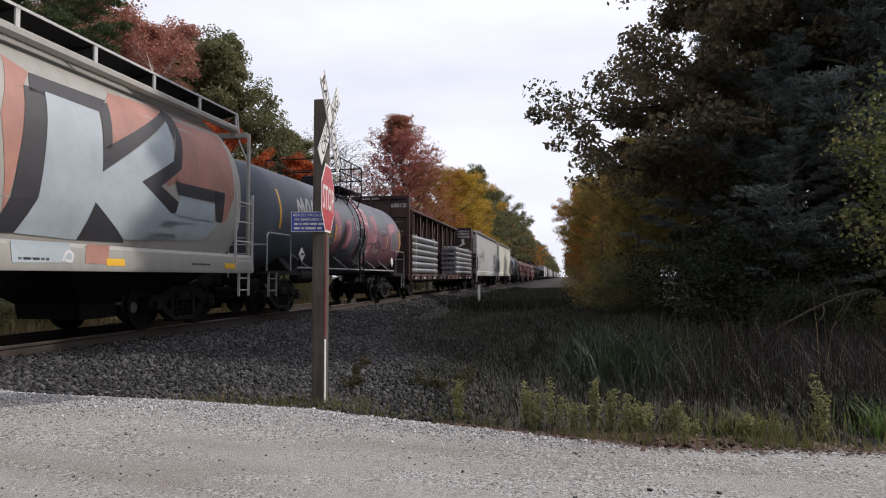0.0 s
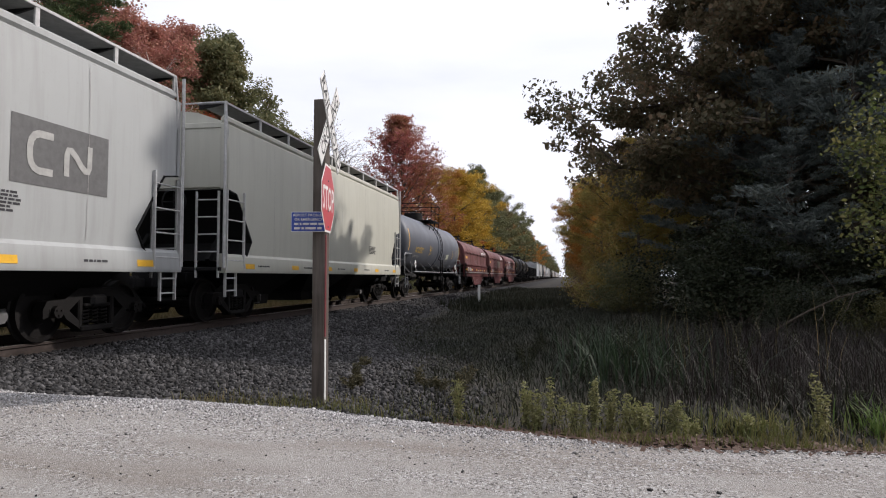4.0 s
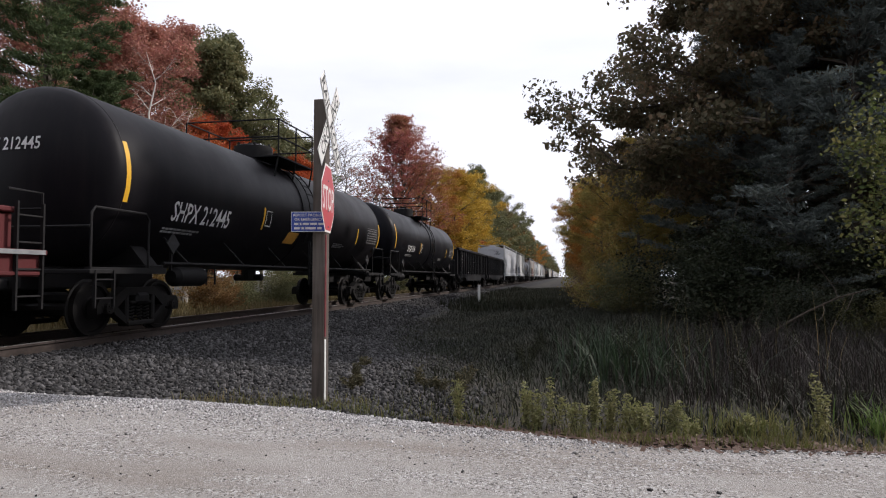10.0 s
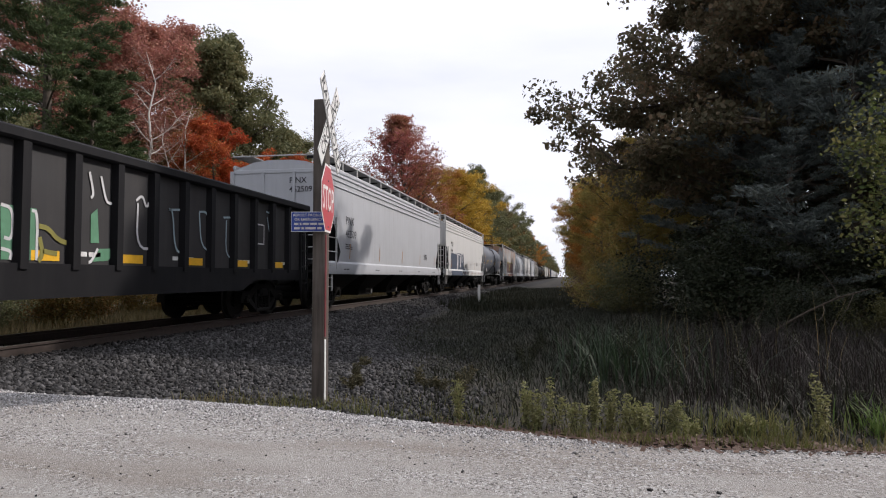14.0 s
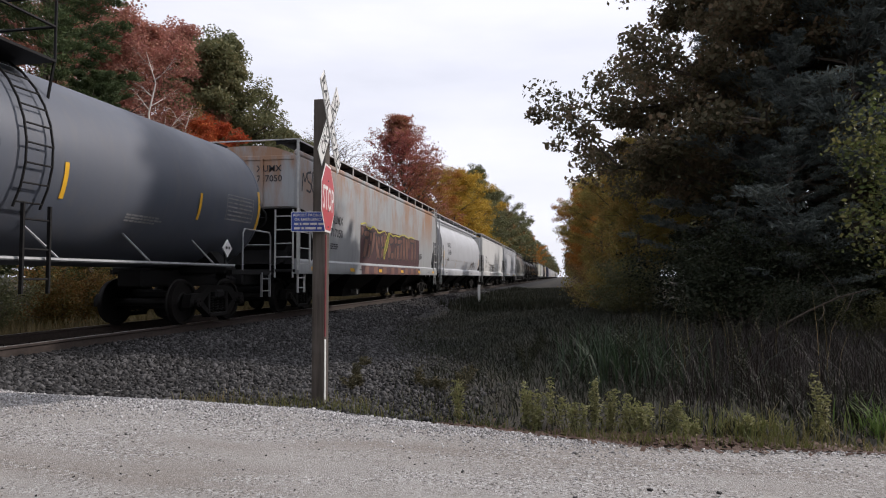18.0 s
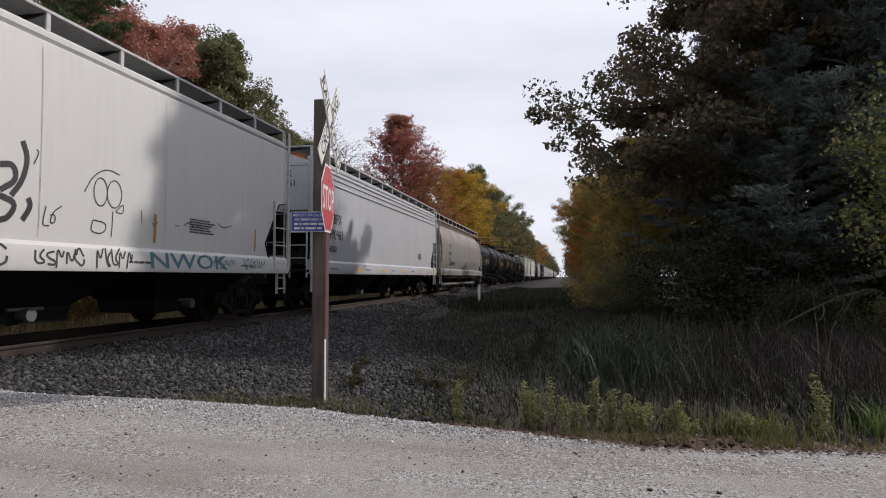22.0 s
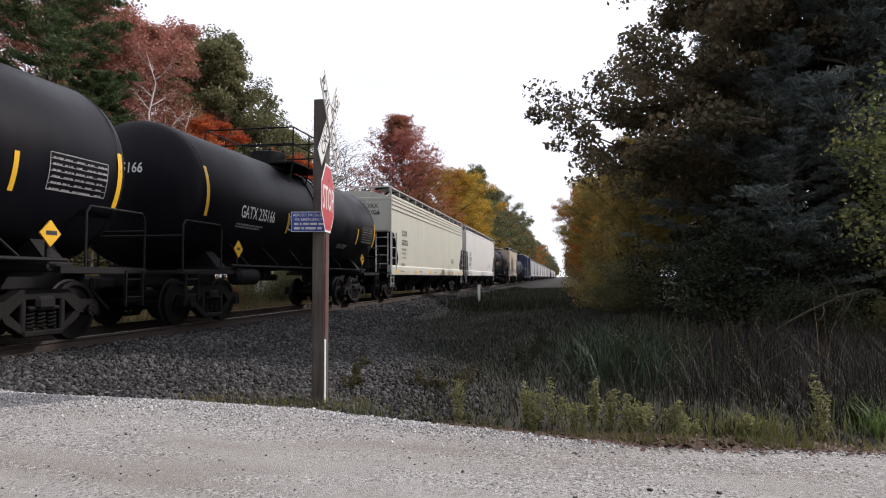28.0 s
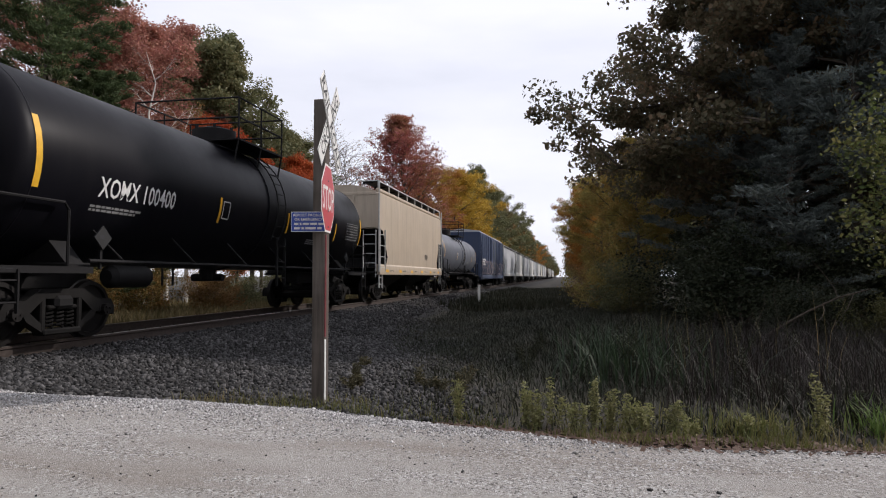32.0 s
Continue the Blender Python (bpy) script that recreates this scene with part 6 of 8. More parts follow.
proto("shrub_a", tree_mesh(9, 4, 1.9, "shrub", 14000, 0.085, 0.05, 0.1, limbs=22), BARK)
proto("shrub_b", tree_mesh(10, 4, 2.2, "shrub", 12000, 0.09, 0.05, 0.2, limbs=20), BARK)
proto("pine_a", pine_mesh(11, 15, 4.2, 110000, 0.17, 0.2), BARK)
proto("pine_b", pine_mesh(12, 15, 3.4, 70000, 0.18, 0.2, 0.25), BARK)
proto("near_pine", pine_mesh(17, 15, 4.0, 90000, 0.18, 0.2), BARK)
proto("far_a", tree_mesh(13, 15, 5.4, "round", 8000, 0.42, 0.26, 0.1), BARK)
proto("far_b", tree_mesh(14, 15, 4.6, "oval", 7000, 0.42, 0.24, 0.15), BARK)
proto("far_c", tree_mesh(15, 15, 4.4, "cone", 7000, 0.42, 0.2, 0.15), BARK)
proto("near_oak", tree_mesh(16, 15, 5.0, "dome", 170000, 0.13, 0.26, 0.12, limbs=64, tight=0.04, droop=0.6), BARK)
proto("sapling", tree_mesh(18, 5, 1.5, "vase", 2600, 0.10, 0.035, 0.2, limbs=16), BARK)

L_OAK = foliage("oak_green_leaves", ((0.075, 0.085, 0.042), (0.125, 0.13, 0.062), (0.20, 0.175, 0.085)))
L_GREEN = foliage("late_green_leaves", ((0.09, 0.105, 0.048), (0.145, 0.15, 0.072), (0.22, 0.195, 0.09)))
L_RED = foliage("red_maple_leaves", ((0.27, 0.10, 0.088), (0.35, 0.15, 0.115), (0.34, 0.20, 0.125)))
L_CRIMSON = foliage("crimson_leaves", ((0.30, 0.04, 0.03), (0.40, 0.07, 0.03), (0.36, 0.13, 0.04)))
L_SCARLET = foliage("orange_red_leaves", ((0.34, 0.05, 0.02), (0.44, 0.09, 0.03), (0.46, 0.16, 0.04)))
L_ORANGE = foliage("orange_leaves", ((0.34, 0.10, 0.025), (0.36, 0.16, 0.03), (0.30, 0.20, 0.05)))
L_YELLOW = foliage("yellow_leaves", ((0.36, 0.20, 0.025), (0.42, 0.27, 0.035), (0.24, 0.20, 0.05)))
L_BROWN = foliage("bronze_leaves", ((0.14, 0.075, 0.03), (0.20, 0.11, 0.04), (0.13, 0.11, 0.04)))
L_PINE = foliage("pine_needles", ((0.04, 0.062, 0.026), (0.066, 0.095, 0.038), (0.10, 0.12, 0.05)), 0.25)
# needles raised and tinted blue, the haze over the wood put into colour
L_SPRUCE = foliage("hazy_bluish_needles", ((0.07, 0.09, 0.088), (0.11, 0.13, 0.125), (0.15, 0.165, 0.14)), 0.35)
L_MIXED = foliage("turning_leaves", ((0.07, 0.085, 0.025), (0.17, 0.11, 0.03), (0.25, 0.10, 0.03)))

L_MAPLE = foliage("crimson_to_bronze_leaves", ((0.33, 0.085, 0.095), (0.42, 0.14, 0.12), (0.40, 0.20, 0.10), (0.29, 0.22, 0.09)), 0.45, 0.14)
L_TURN = foliage("golden_green_leaves", ((0.17, 0.175, 0.055), (0.31, 0.25, 0.07), (0.40, 0.22, 0.07)), 0.45)
L_YOUNG = foliage("pale_sapling_leaves", ((0.06, 0.095, 0.03), (0.12, 0.135, 0.045), (0.20, 0.175, 0.07)), 0.45)
L_NEAR = foliage("dull_oak_leaves", ((0.075, 0.08, 0.043), (0.135, 0.115, 0.067), (0.23, 0.15, 0.09)), 0.45)
FAR_SIDE = "trees beyond the track"
NEAR_SIDE = "trees beside the verge"
tree("pine_a", -19.6, 21.5, 1.2, 20, L_PINE, "tall dark green pine beyond the track", "pine tree", FAR_SIDE, name="pine_tree")
tree("pine_b", -21.5, 16.5, 1.2, 80, L_PINE, "dark green pine with drooping limbs", "pine tree", FAR_SIDE, name="pine_tree")
tree("pine_a", -16.6, 20.4, 0.62, 140, L_PINE, "smaller green pine below the maples", "pine tree", FAR_SIDE, name="pine_tree")
tree("pine_b", -18.3, 23.6, 0.66, 250, L_PINE, "young pine at the maples' foot", "pine tree", FAR_SIDE, name="pine_tree")
tree("oval_a", -17.0, 14.8, 0.55, 10, L_GREEN, "small yellow-green tree beside the pine", "tree", FAR_SIDE)
tree("oval_b", -25.6, 29.5, 1.28, 200, L_RED, "tall dull red maple behind the pine", "maple tree", FAR_SIDE, name="maple_tree")
tree("oval_a", -25.4, 34.5, 1.28, 60, L_RED, "tall red maple behind the white birches", "maple tree", FAR_SIDE, name="maple_tree")
tree("oval_a", -27.2, 40.0, 1.42, 160, L_RED, "tall bright red maple beside the oak", "maple tree", FAR_SIDE, name="maple_tree")
tree("oval_b", -22.6, 33.5, 0.72, 100, L_BROWN, "bronze young maple under the taller ones", "maple tree", FAR_SIDE, name="maple_tree")
tree("birch_a", -18.5, 26.0, 0.92, 0, L_RED, "white-barked birch with few leaves remaining", "birch tree", FAR_SIDE, name="birch_tree")
tree("birch_a", -18.2, 27.3, 0.70, 120, L_RED, "slender white birch before the maples", "birch tree", FAR_SIDE, name="birch_tree")
tree("birch_a", -18.9, 30.0, 0.80, 220, L_BROWN, "leaning white birch before the oak", "birch tree", FAR_SIDE, name="birch_tree")
tree("big_oak", -23.7, 40.5, 1.40, 30, L_OAK, "broad dark green oak with a rounded crown", "oak tree", FAR_SIDE, name="oak_tree")
tree("big_oak", -19.6, 43.5, 0.95, 130, L_OAK, "dark green oak lower beside the taller one", "oak tree", FAR_SIDE, name="oak_tree")
tree("oval_a", -18.3, 31.4, 0.74, 0, L_SCARLET, "bright red young maple", "maple tree", FAR_SIDE, name="maple_tree")
tree("oval_b", -17.4, 32.4, 0.58, 90, L_SCARLET, "bright orange-red maple sapling", "maple tree", FAR_SIDE, name="maple_tree")
tree("oval_a", -17.5, 41.0, 0.72, 50, L_SCARLET, "orange maple sapling before the oak", "maple tree", FAR_SIDE, name="maple_tree")
tree("oval_b", -15.9, 36.5, 0.36, 10, L_MIXED, "green and orange undergrowth", "bush", FAR_SIDE, name="bush")
tree("oval_b", -17.0, 48.5, 0.52, 70, L_ORANGE, "orange-leaved sapling near the post", "bush", FAR_SIDE, name="bush")
tree("bare_a", -22.0, 63.0, 1.15, 0, L_BROWN, "bare grey tree with fine twigs", "bare tree", FAR_SIDE)
tree("bare_a", -20.5, 69.0, 1.05, 90, L_BROWN, "leafless grey tree with pale bark", "bare tree", FAR_SIDE)
tree("bare_a", -21.5, 56.0, 1.1, 190, L_BROWN, "nearly bare tree with brown rags of leaf", "bare tree", FAR_SIDE)
tree("bare_a", -20.0, 52.0, 1.0, 40, L_BROWN, "bare tree beyond the track", "bare tree", FAR_SIDE)
tree("oval_b", -20.5, 58.0, 0.62, 40, L_BROWN, "bronze-leaved small tree among bare ones", "tree", FAR_SIDE)
tree("flame_a", -15.9, 62.0, 1.32, 0, L_MAPLE, "pyramidal red maple turning bronze at its foot", "maple tree", FAR_SIDE, name="maple_tree")
tree("oval_b", -15.8, 74.0, 1.12, 70, L_ORANGE, "orange maple beside the red one", "maple tree", FAR_SIDE, name="maple_tree")
tree("round_b", -15.5, 91.0, 1.25, 20, L_YELLOW, "golden yellow tree at the wood's edge", "tree", FAR_SIDE)
tree("round_a", -16.0, 104.0, 1.05, 60, L_YELLOW, "yellow and orange tree", "tree", FAR_SIDE)
tree("big_oak", -17.5, 124.0, 1.75, 0, L_GREEN, "tall green oak beyond the yellow trees", "oak tree", FAR_SIDE, name="oak_tree")
tree("round_b", -16.5, 138.0, 1.5, 50, L_GREEN, "green oak turning at its top", "oak tree", FAR_SIDE, name="oak_tree")
tree("oval_a", -14.5, 116.0, 0.6, 0, L_CRIMSON, "red maple at the wood's edge", "maple tree", FAR_SIDE, name="maple_tree")
trng = random.Random(21)
keys, lm = ["far_a", "far_b", "far_a", "far_c"], [L_OAK, L_GREEN, L_MIXED, L_ORANGE, L_OAK, L_GREEN, L_BROWN]
y = 146.0
while y < 1300:
    for row in range(2):
        tree(trng.choice(keys), -15.5 - 7 * row - trng.uniform(0, 2), y + trng.uniform(-3, 3), trng.uniform(1.3, 1.65), trng.uniform(0, 360), trng.choice(lm),
             "lineside tree in autumn leaf far down the line", "tree", "far trees of the woods")
    y += 9 + y * 0.035
y = 10.0
while y < 130:
    tree(trng.choice(keys), -30 - trng.uniform(0, 6), y, trng.uniform(0.8, 1.0), trng.uniform(0, 360), trng.choice(lm), "tree in the depth of the wood beyond the track", "tree", "inner trees of the woods")
    y += 7
for k in range(11):
    tree("shrub_b", -20.5 - 1.6 * (k % 3), -6.0 + 3.4 * k, 1.15, 53 * k, L_OAK, "dark bush in the depth of the wood", "bush", "bushes beyond the track", name="bush")
y = 6.0
while y < 110:
    tree(trng.choice(["shrub_a", "shrub_b"]), -14.8 - trng.uniform(0, 2.5), y, trng.uniform(0.5, 0.95), trng.uniform(0, 360), trng.choice([L_GREEN, L_BROWN, L_MIXED, L_OAK]),
         "undergrowth bush at the wood's edge", "bush", "bushes beyond the track", name="bush")
    y += 2.6 + y * 0.02
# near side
# near-black leaves: deep shade of the wood put into the colour
L_DEEP = foliage("shade_darkened_leaves", ((0.014, 0.020, 0.011), (0.024, 0.031, 0.015), (0.042, 0.043, 0.022)), 0.2)
# darker copy of the late green leaves, dimmed in colour for shade
L_DULL = foliage("shade_dimmed_green_leaves", ((0.05, 0.06, 0.02), (0.085, 0.085, 0.028), (0.14, 0.12, 0.04)), 0.3)
tree("near_oak", 7.0, 22.0, 1.29, 100, L_NEAR, "big dark oak that overhangs the verge", "oak tree", NEAR_SIDE, name="oak_tree")
tree("oval_b", 3.4, 31.0, 0.60, 20, L_TURN, "golden-green-leaved small tree in the shade", "tree", NEAR_SIDE)
tree("oval_b", 2.2, 42.0, 0.62, 200, L_TURN, "golden-green small tree where the verge ends", "tree", NEAR_SIDE)
tree("oval_a", 1.6, 50.0, 0.66, 90, L_ORANGE, "orange tree farther along the verge", "tree", NEAR_SIDE)
tree("oval_a", 3.6, 38.0, 0.6, 140, L_TURN, "yellowing small tree at the verge", "tree", NEAR_SIDE)
tree("shrub_a", 2.4, 25.5, 0.9, 20, L_GREEN, "yellow-green bush at the verge", "bush", NEAR_SIDE, name="bush")
tree("shrub_b", 1.9, 29.0, 0.9, 20, L_TURN, "yellow bush at the verge's edge", "bush", NEAR_SIDE, name="bush")
tree("shrub_a", 1.6, 35.0, 0.9, 70, L_BROWN, "brownish bush at the verge's edge", "bush", NEAR_SIDE, name="bush")
tree("near_pine", 8.0, 20.0, 1.18, 0, L_SPRUCE, "dark bluish pine in deep shade", "pine tree", NEAR_SIDE, name="pine_tree")
tree("near_pine", 10.4, 20.8, 1.2, 70, L_SPRUCE, "dark pine at the edge of the wood", "pine tree", NEAR_SIDE, name="pine_tree")
tree("pine_a", 9.6, 25.5, 1.2, 150, L_SPRUCE, "tall dark pine inside the wood", "pine tree", NEAR_SIDE, name="pine_tree")
tree("near_pine", 5.9, 18.6, 0.55, 210, L_SPRUCE, "young dark pine under the oak", "pine tree", NEAR_SIDE, name="pine_tree")
tree("pine_a", 6.6, 27.5, 0.9, 300, L_SPRUCE, "dark pine behind the oak", "pine tree", NEAR_SIDE, name="pine_tree")
tree("pine_b", 12.8, 23.0, 1.2, 20, L_SPRUCE, "dark pine deeper in the wood", "pine tree", NEAR_SIDE, name="pine_tree")
tree("sapling", 6.35, 13.2, 1.0, 0, L_YOUNG, "yellow-green sapling by the road", "sapling", NEAR_SIDE, name="sapling")
tree("sapling", 6.9, 14.0, 1.15, 130, L_YOUNG, "leggy green sapling at the wood's edge", "sapling", NEAR_SIDE, name="sapling")
tree("shrub_b", 6.3, 13.6, 0.5, 0, L_DULL, "green bush under the saplings, coloured dim for shade", "bush", NEAR_SIDE, name="bush")
tree("shrub_a", 5.0, 15.2, 0.55, 0, L_DEEP, "leafy green bush coloured dark for the shade", "bush", NEAR_SIDE, name="bush")
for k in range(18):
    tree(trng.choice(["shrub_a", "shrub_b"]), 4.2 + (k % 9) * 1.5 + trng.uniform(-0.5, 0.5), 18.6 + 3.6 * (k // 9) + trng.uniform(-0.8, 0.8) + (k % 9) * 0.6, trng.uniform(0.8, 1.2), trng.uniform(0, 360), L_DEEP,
         "undergrowth bush inside the wood, coloured dark for shade", "bush", "bushes inside the near wood", name="bush")
# trees added to fill the wood and block sky; some stand out of view
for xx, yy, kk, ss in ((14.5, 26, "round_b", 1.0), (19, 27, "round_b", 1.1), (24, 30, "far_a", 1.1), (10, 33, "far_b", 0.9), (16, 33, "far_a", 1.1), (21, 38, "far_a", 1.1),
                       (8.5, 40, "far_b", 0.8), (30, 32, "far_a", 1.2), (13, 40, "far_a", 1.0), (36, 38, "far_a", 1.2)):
    tree(kk, xx, yy, ss, xx * 37 % 360, L_DEEP, "dark tree added to fill the wood beside the road", "tree", "inner trees of the near wood")
# fallen and dead boughs at the wood's edge
for k, (x, y, dx, dy, dz, r) in enumerate(((3.7, 14.8, 1.0, 0.06, 0.70, 0.05), (3.9, 14.5, 1.0, 0.1, 0.42, 0.034), (4.1, 15.0, 1.0, 0.0, 0.25, 0.04))):
    rr = np.random.default_rng(300 + k)
    t = thing("dead_bough", "bare grey dead bough at the wood's edge", "branch", "dead boughs")
    t.location = (x, y, float(ground_z(np.array(x), np.array(y))) - 0.05)
    pts = limb_points((0, 0, 0), (dx, dy, dz), 2.7, rr, 9, -0.05, 0.16)
    part("limb", Build().tube(pts, [r * 0.8 * (1 - 0.08 * i) for i in range(10)], 6), BARK, t)
    for q in range(12):
        tw = limb_points(pts[1 + q % 8], (rr.normal() * 0.8, rr.normal() * 0.5, rr.normal() - 0.2), rr.uniform(0.4, 1.1), rr, 5, -0.1, 0.25)
        part("twig", Build().tube(tw, [0.011, 0.009, 0.008, 0.006, 0.004, 0.002], 4), BARK, t)
y = 43.0
while y < 1300:
    tree(trng.choice(keys), 5.2 + trng.uniform(-0.6, 1.0), y, min(1.05, 0.6 + y * 0.004) * trng.uniform(0.9, 1.1), trng.uniform(0, 360), trng.choice(lm), "tree along the line in autumn leaf", "tree", "far trees of the near side")
    tree(trng.choice(keys), 12 + trng.uniform(-0.6, 1.0), y + 4, trng.uniform(0.8, 1.05), trng.uniform(0, 360), trng.choice(lm), "tree farther inside the wood along the line", "tree", "far trees of the near side")
    y += 8 + y * 0.035

# unseen wood added behind the road, at the viewer's back, to block skylight
for k, (x, y) in enumerate(((1, -13), (7, -12), (13, -14), (19, -12), (26, -14), (33, -13), (-1, -21), (10, -22), (22, -23), (-2, -32), (-15.5, -12), (-22, -13), (-29, -12), (-18, -22), (-26, -24),
                            (40, -12))):
    tree(("far_a", "far_b", "far_a")[k % 3], x, y, 1.0 + 0.05 * (k % 5), k * 47 % 360, (L_OAK, L_MIXED, L_OAK, L_BROWN)[k % 4], "unseen leafy tree added behind the road to block skylight", "tree", "trees behind the road")
    tree("shrub_b", x + 2.4, y + 0.8, 0.9, k * 31 % 360, L_OAK, "unseen bush added behind the road to block skylight", "bush", "bushes behind the road", name="bush")

W_DRY = foliage("dry_weed_leaves", ((0.05, 0.05, 0.025), (0.085, 0.075, 0.04), (0.13, 0.11, 0.06)), 0.3)
W_GOLD = foliage("goldenrod_leaves", ((0.15, 0.17, 0.06), (0.25, 0.25, 0.11), (0.36, 0.32, 0.19)), 0.4)
W_GREEN = foliage("green_weed_leaves", ((0.05, 0.10, 0.02), (0.09, 0.15, 0.03), (0.15, 0.18, 0.05)), 0.35)
for k, (x, y, h, st) in enumerate(((-1.07, 6.72, 0.42, 4), (-0.42, 6.6, 0.48, 3), (-0.28, 6.55, 0.40, 4), (-0.12, 6.65, 0.5, 3), (0.12, 6.6, 0.3, 3), (0.25, 6.62, 0.52, 3), (0.42, 6.6, 0.46, 3),
                                   (0.62, 6.5, 0.40, 4), (0.78, 6.5, 0.36, 3), (1.0, 6.45, 0.32, 3), (1.18, 6.42, 0.25, 3), (2.28, 6.5, 0.62, 3), (1.7, 6.6, 0.22, 4))):
    weed(x, y, h, st, 70 + k, W_GOLD, "yellow-green leafy weed at the road's edge")
# leaf colours lowered to stand for the trees' shade
W_SHADE = foliage("shade_dark_weed_leaves", ((0.018, 0.014, 0.011), (0.025, 0.032, 0.014), (0.05, 0.035, 0.025)), 0.2)
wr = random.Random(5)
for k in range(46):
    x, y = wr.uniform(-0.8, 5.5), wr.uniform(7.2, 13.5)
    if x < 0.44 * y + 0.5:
        weed(x, y, wr.uniform(0.35, 0.95) * (0.6 if x < 0.5 else 1.0), wr.randint(3, 7), 200 + k, W_SHADE, "weed under the trees, coloured dark for their shade")
for k in range(10):
    weed(wr.uniform(-3.6, -1.2), wr.uniform(7.2, 10.5), wr.uniform(0.15, 0.3), 3, 260 + k, W_DRY, "low dry weed among the gravel by the post")
x, y = 3.0 + rs.normal(0, 0.2, 170), 6.85 + rs.normal(0, 0.14, 170)
blades("green_tussock", x, y, rough_ground(x, y), rs.uniform(0.18, 0.42, 170), foliage("fresh_grass_blades", ((0.05, 0.11, 0.02), (0.10, 0.16, 0.04), (0.17, 0.19, 0.07)), 0.35), "tussock of fresh green grass by the road", rs, 0.007, 0.9)
x, y = 1.75 + rs.normal(0, 0.4, 260), 6.6 + rs.normal(0, 0.12, 260)
blades("straw_tussock", x, y, rough_ground(x, y), rs.uniform(0.12, 0.34, 260), G_EDGE, "yellowish grass tussock by the road", rs, 0.005, 1.1)

# ---- the train, car by car (front end, length) ----
P_GREY = paint("light_grey_hopper_paint", (0.43, 0.445, 0.47), amount=0.18)
P_WHITE = paint("dull_white_hopper_paint", (0.56, 0.56, 0.545), amount=0.14)
# darker copy of the white hopper paint, with tree shade in its colour
P_SHADED = paint("shaded_hopper_paint", (0.36, 0.375, 0.37), amount=0.32)
P_CREAM = paint("cream_hopper_paint", (0.50, 0.50, 0.43), amount=0.2)
P_TAN = paint("tan_hopper_paint", (0.48, 0.40, 0.31), amount=0.4)
P_RUSTY = paint("rust_stained_grey_paint", (0.205, 0.207, 0.193), amount=0.35, rust=(0.20, 0.10, 0.06), rust_at=(0.46, 0.58), rust_from=(2.0, 3.9))
P_BUFF = paint("rusty_buff_paint", (0.35, 0.365, 0.375), amount=0.4, rust=(0.31, 0.16, 0.08), rust_at=(0.42, 0.56), rust_from=(2.2, 3.9))
P_BEIGE = paint("beige_grey_hopper_paint", (0.33, 0.32, 0.29), amount=0.35)
P_BLACK = paint("black_tank_paint", (0.0042, 0.0042, 0.0066), (0.016, 0.015, 0.016), 0.35, 0.36, gloss=0.1)
P_DUSTY = paint("dusty_black_tank_paint", (0.006, 0.0056, 0.0075), (0.022, 0.018, 0.018), 0.5, 0.4, gloss=0.1)
P_SLATE = paint("slate_grey_tank_paint", (0.08, 0.092, 0.118), (0.12, 0.115, 0.115), 0.6, 0.45)
P_BROWN = paint("mineral_brown_paint", (0.088, 0.015, 0.016), (0.035, 0.017, 0.016), 0.5, 0.5, gloss=0.25)
P_HOOD = paint("faded_brown_hood_paint", (0.15, 0.052, 0.053), (0.05, 0.03, 0.03), 0.5, 0.5, rust=(0.075, 0.024, 0.022), rust_at=(0.5, 0.53), gloss=0.3)
P_BEAM = paint("dark_brown_car_paint", (0.05, 0.021, 0.018), (0.02, 0.014, 0.012), 0.5, 0.6)
P_GON = paint("black_gondola_paint", (0.008, 0.008, 0.0095), (0.02, 0.019, 0.019), 0.6, 0.55, gloss=0.15)
P_BLUE = paint("dark_blue_boxcar_paint", (0.025, 0.045, 0.10), (0.06, 0.06, 0.06), 0.5)

S = [-6.55, 14.0, 28.65, 50.5, 68.14, 84.21, 100.92, 116.1, 132.15, 150.1, 167.25, 184.2, 200.3, 216.8, 236.24, 255.7, 272.37, 292.7, 311.1, 331.3,
     350.6, 369.9, 384.3, 398.7, 413.15, 427.3, 447.55, 467.7, 484.4, 498.53, 514.95, 535.21, 553.77, 571.25, 590.34]


def span(k):
    return S[k], S[k + 1] - S[k]


SP_SALMON = plain("salmon_spray_paint", (0.40, 0.19, 0.145), 0.6, 0.0, 0.3, 1.5)
SP_BLACK = plain("black_spray_paint", (0.03, 0.03, 0.035), 0.6, 0.0, 0.3, 2)
SP_PALE = plain("pale_blue_spray_paint", (0.36, 0.42, 0.45), 0.6, 0.0, 0.2, 1.2)
SP_PINK = plain("pink_spray_paint", (0.33, 0.145, 0.175), 0.6, 0.0, 0.4, 1.2)
SP_ROSE = plain("pale_rose_spray_paint", (0.45, 0.30, 0.33), 0.6, 0.0, 0.3, 2)
# darker pink for the lower letters, shade of the tank's curve as colour
SP_PINK_SHADE = plain("shaded_pink_spray_paint", (0.19, 0.085, 0.115), 0.6, 0.0, 0.4, 1.5)
SP_WHITE = plain("white_spray_paint", (0.60, 0.60, 0.60), 0.6, 0.0, 0.3, 3)
SP_GHOST = plain("thin_white_spray_paint", (0.30, 0.24, 0.24), 0.7, 0.0, 0.4, 3)
SP_CYAN = plain("pale_cyan_spray_paint", (0.32, 0.42, 0.46), 0.6, 0.0, 0.3, 3)
SP_GREEN = plain("green_spray_paint", (0.10, 0.26, 0.15), 0.6, 0.0, 0.3, 3)
SP_NAVY = plain("navy_spray_paint", (0.05, 0.07, 0.11), 0.6, 0.0, 0.3, 2)
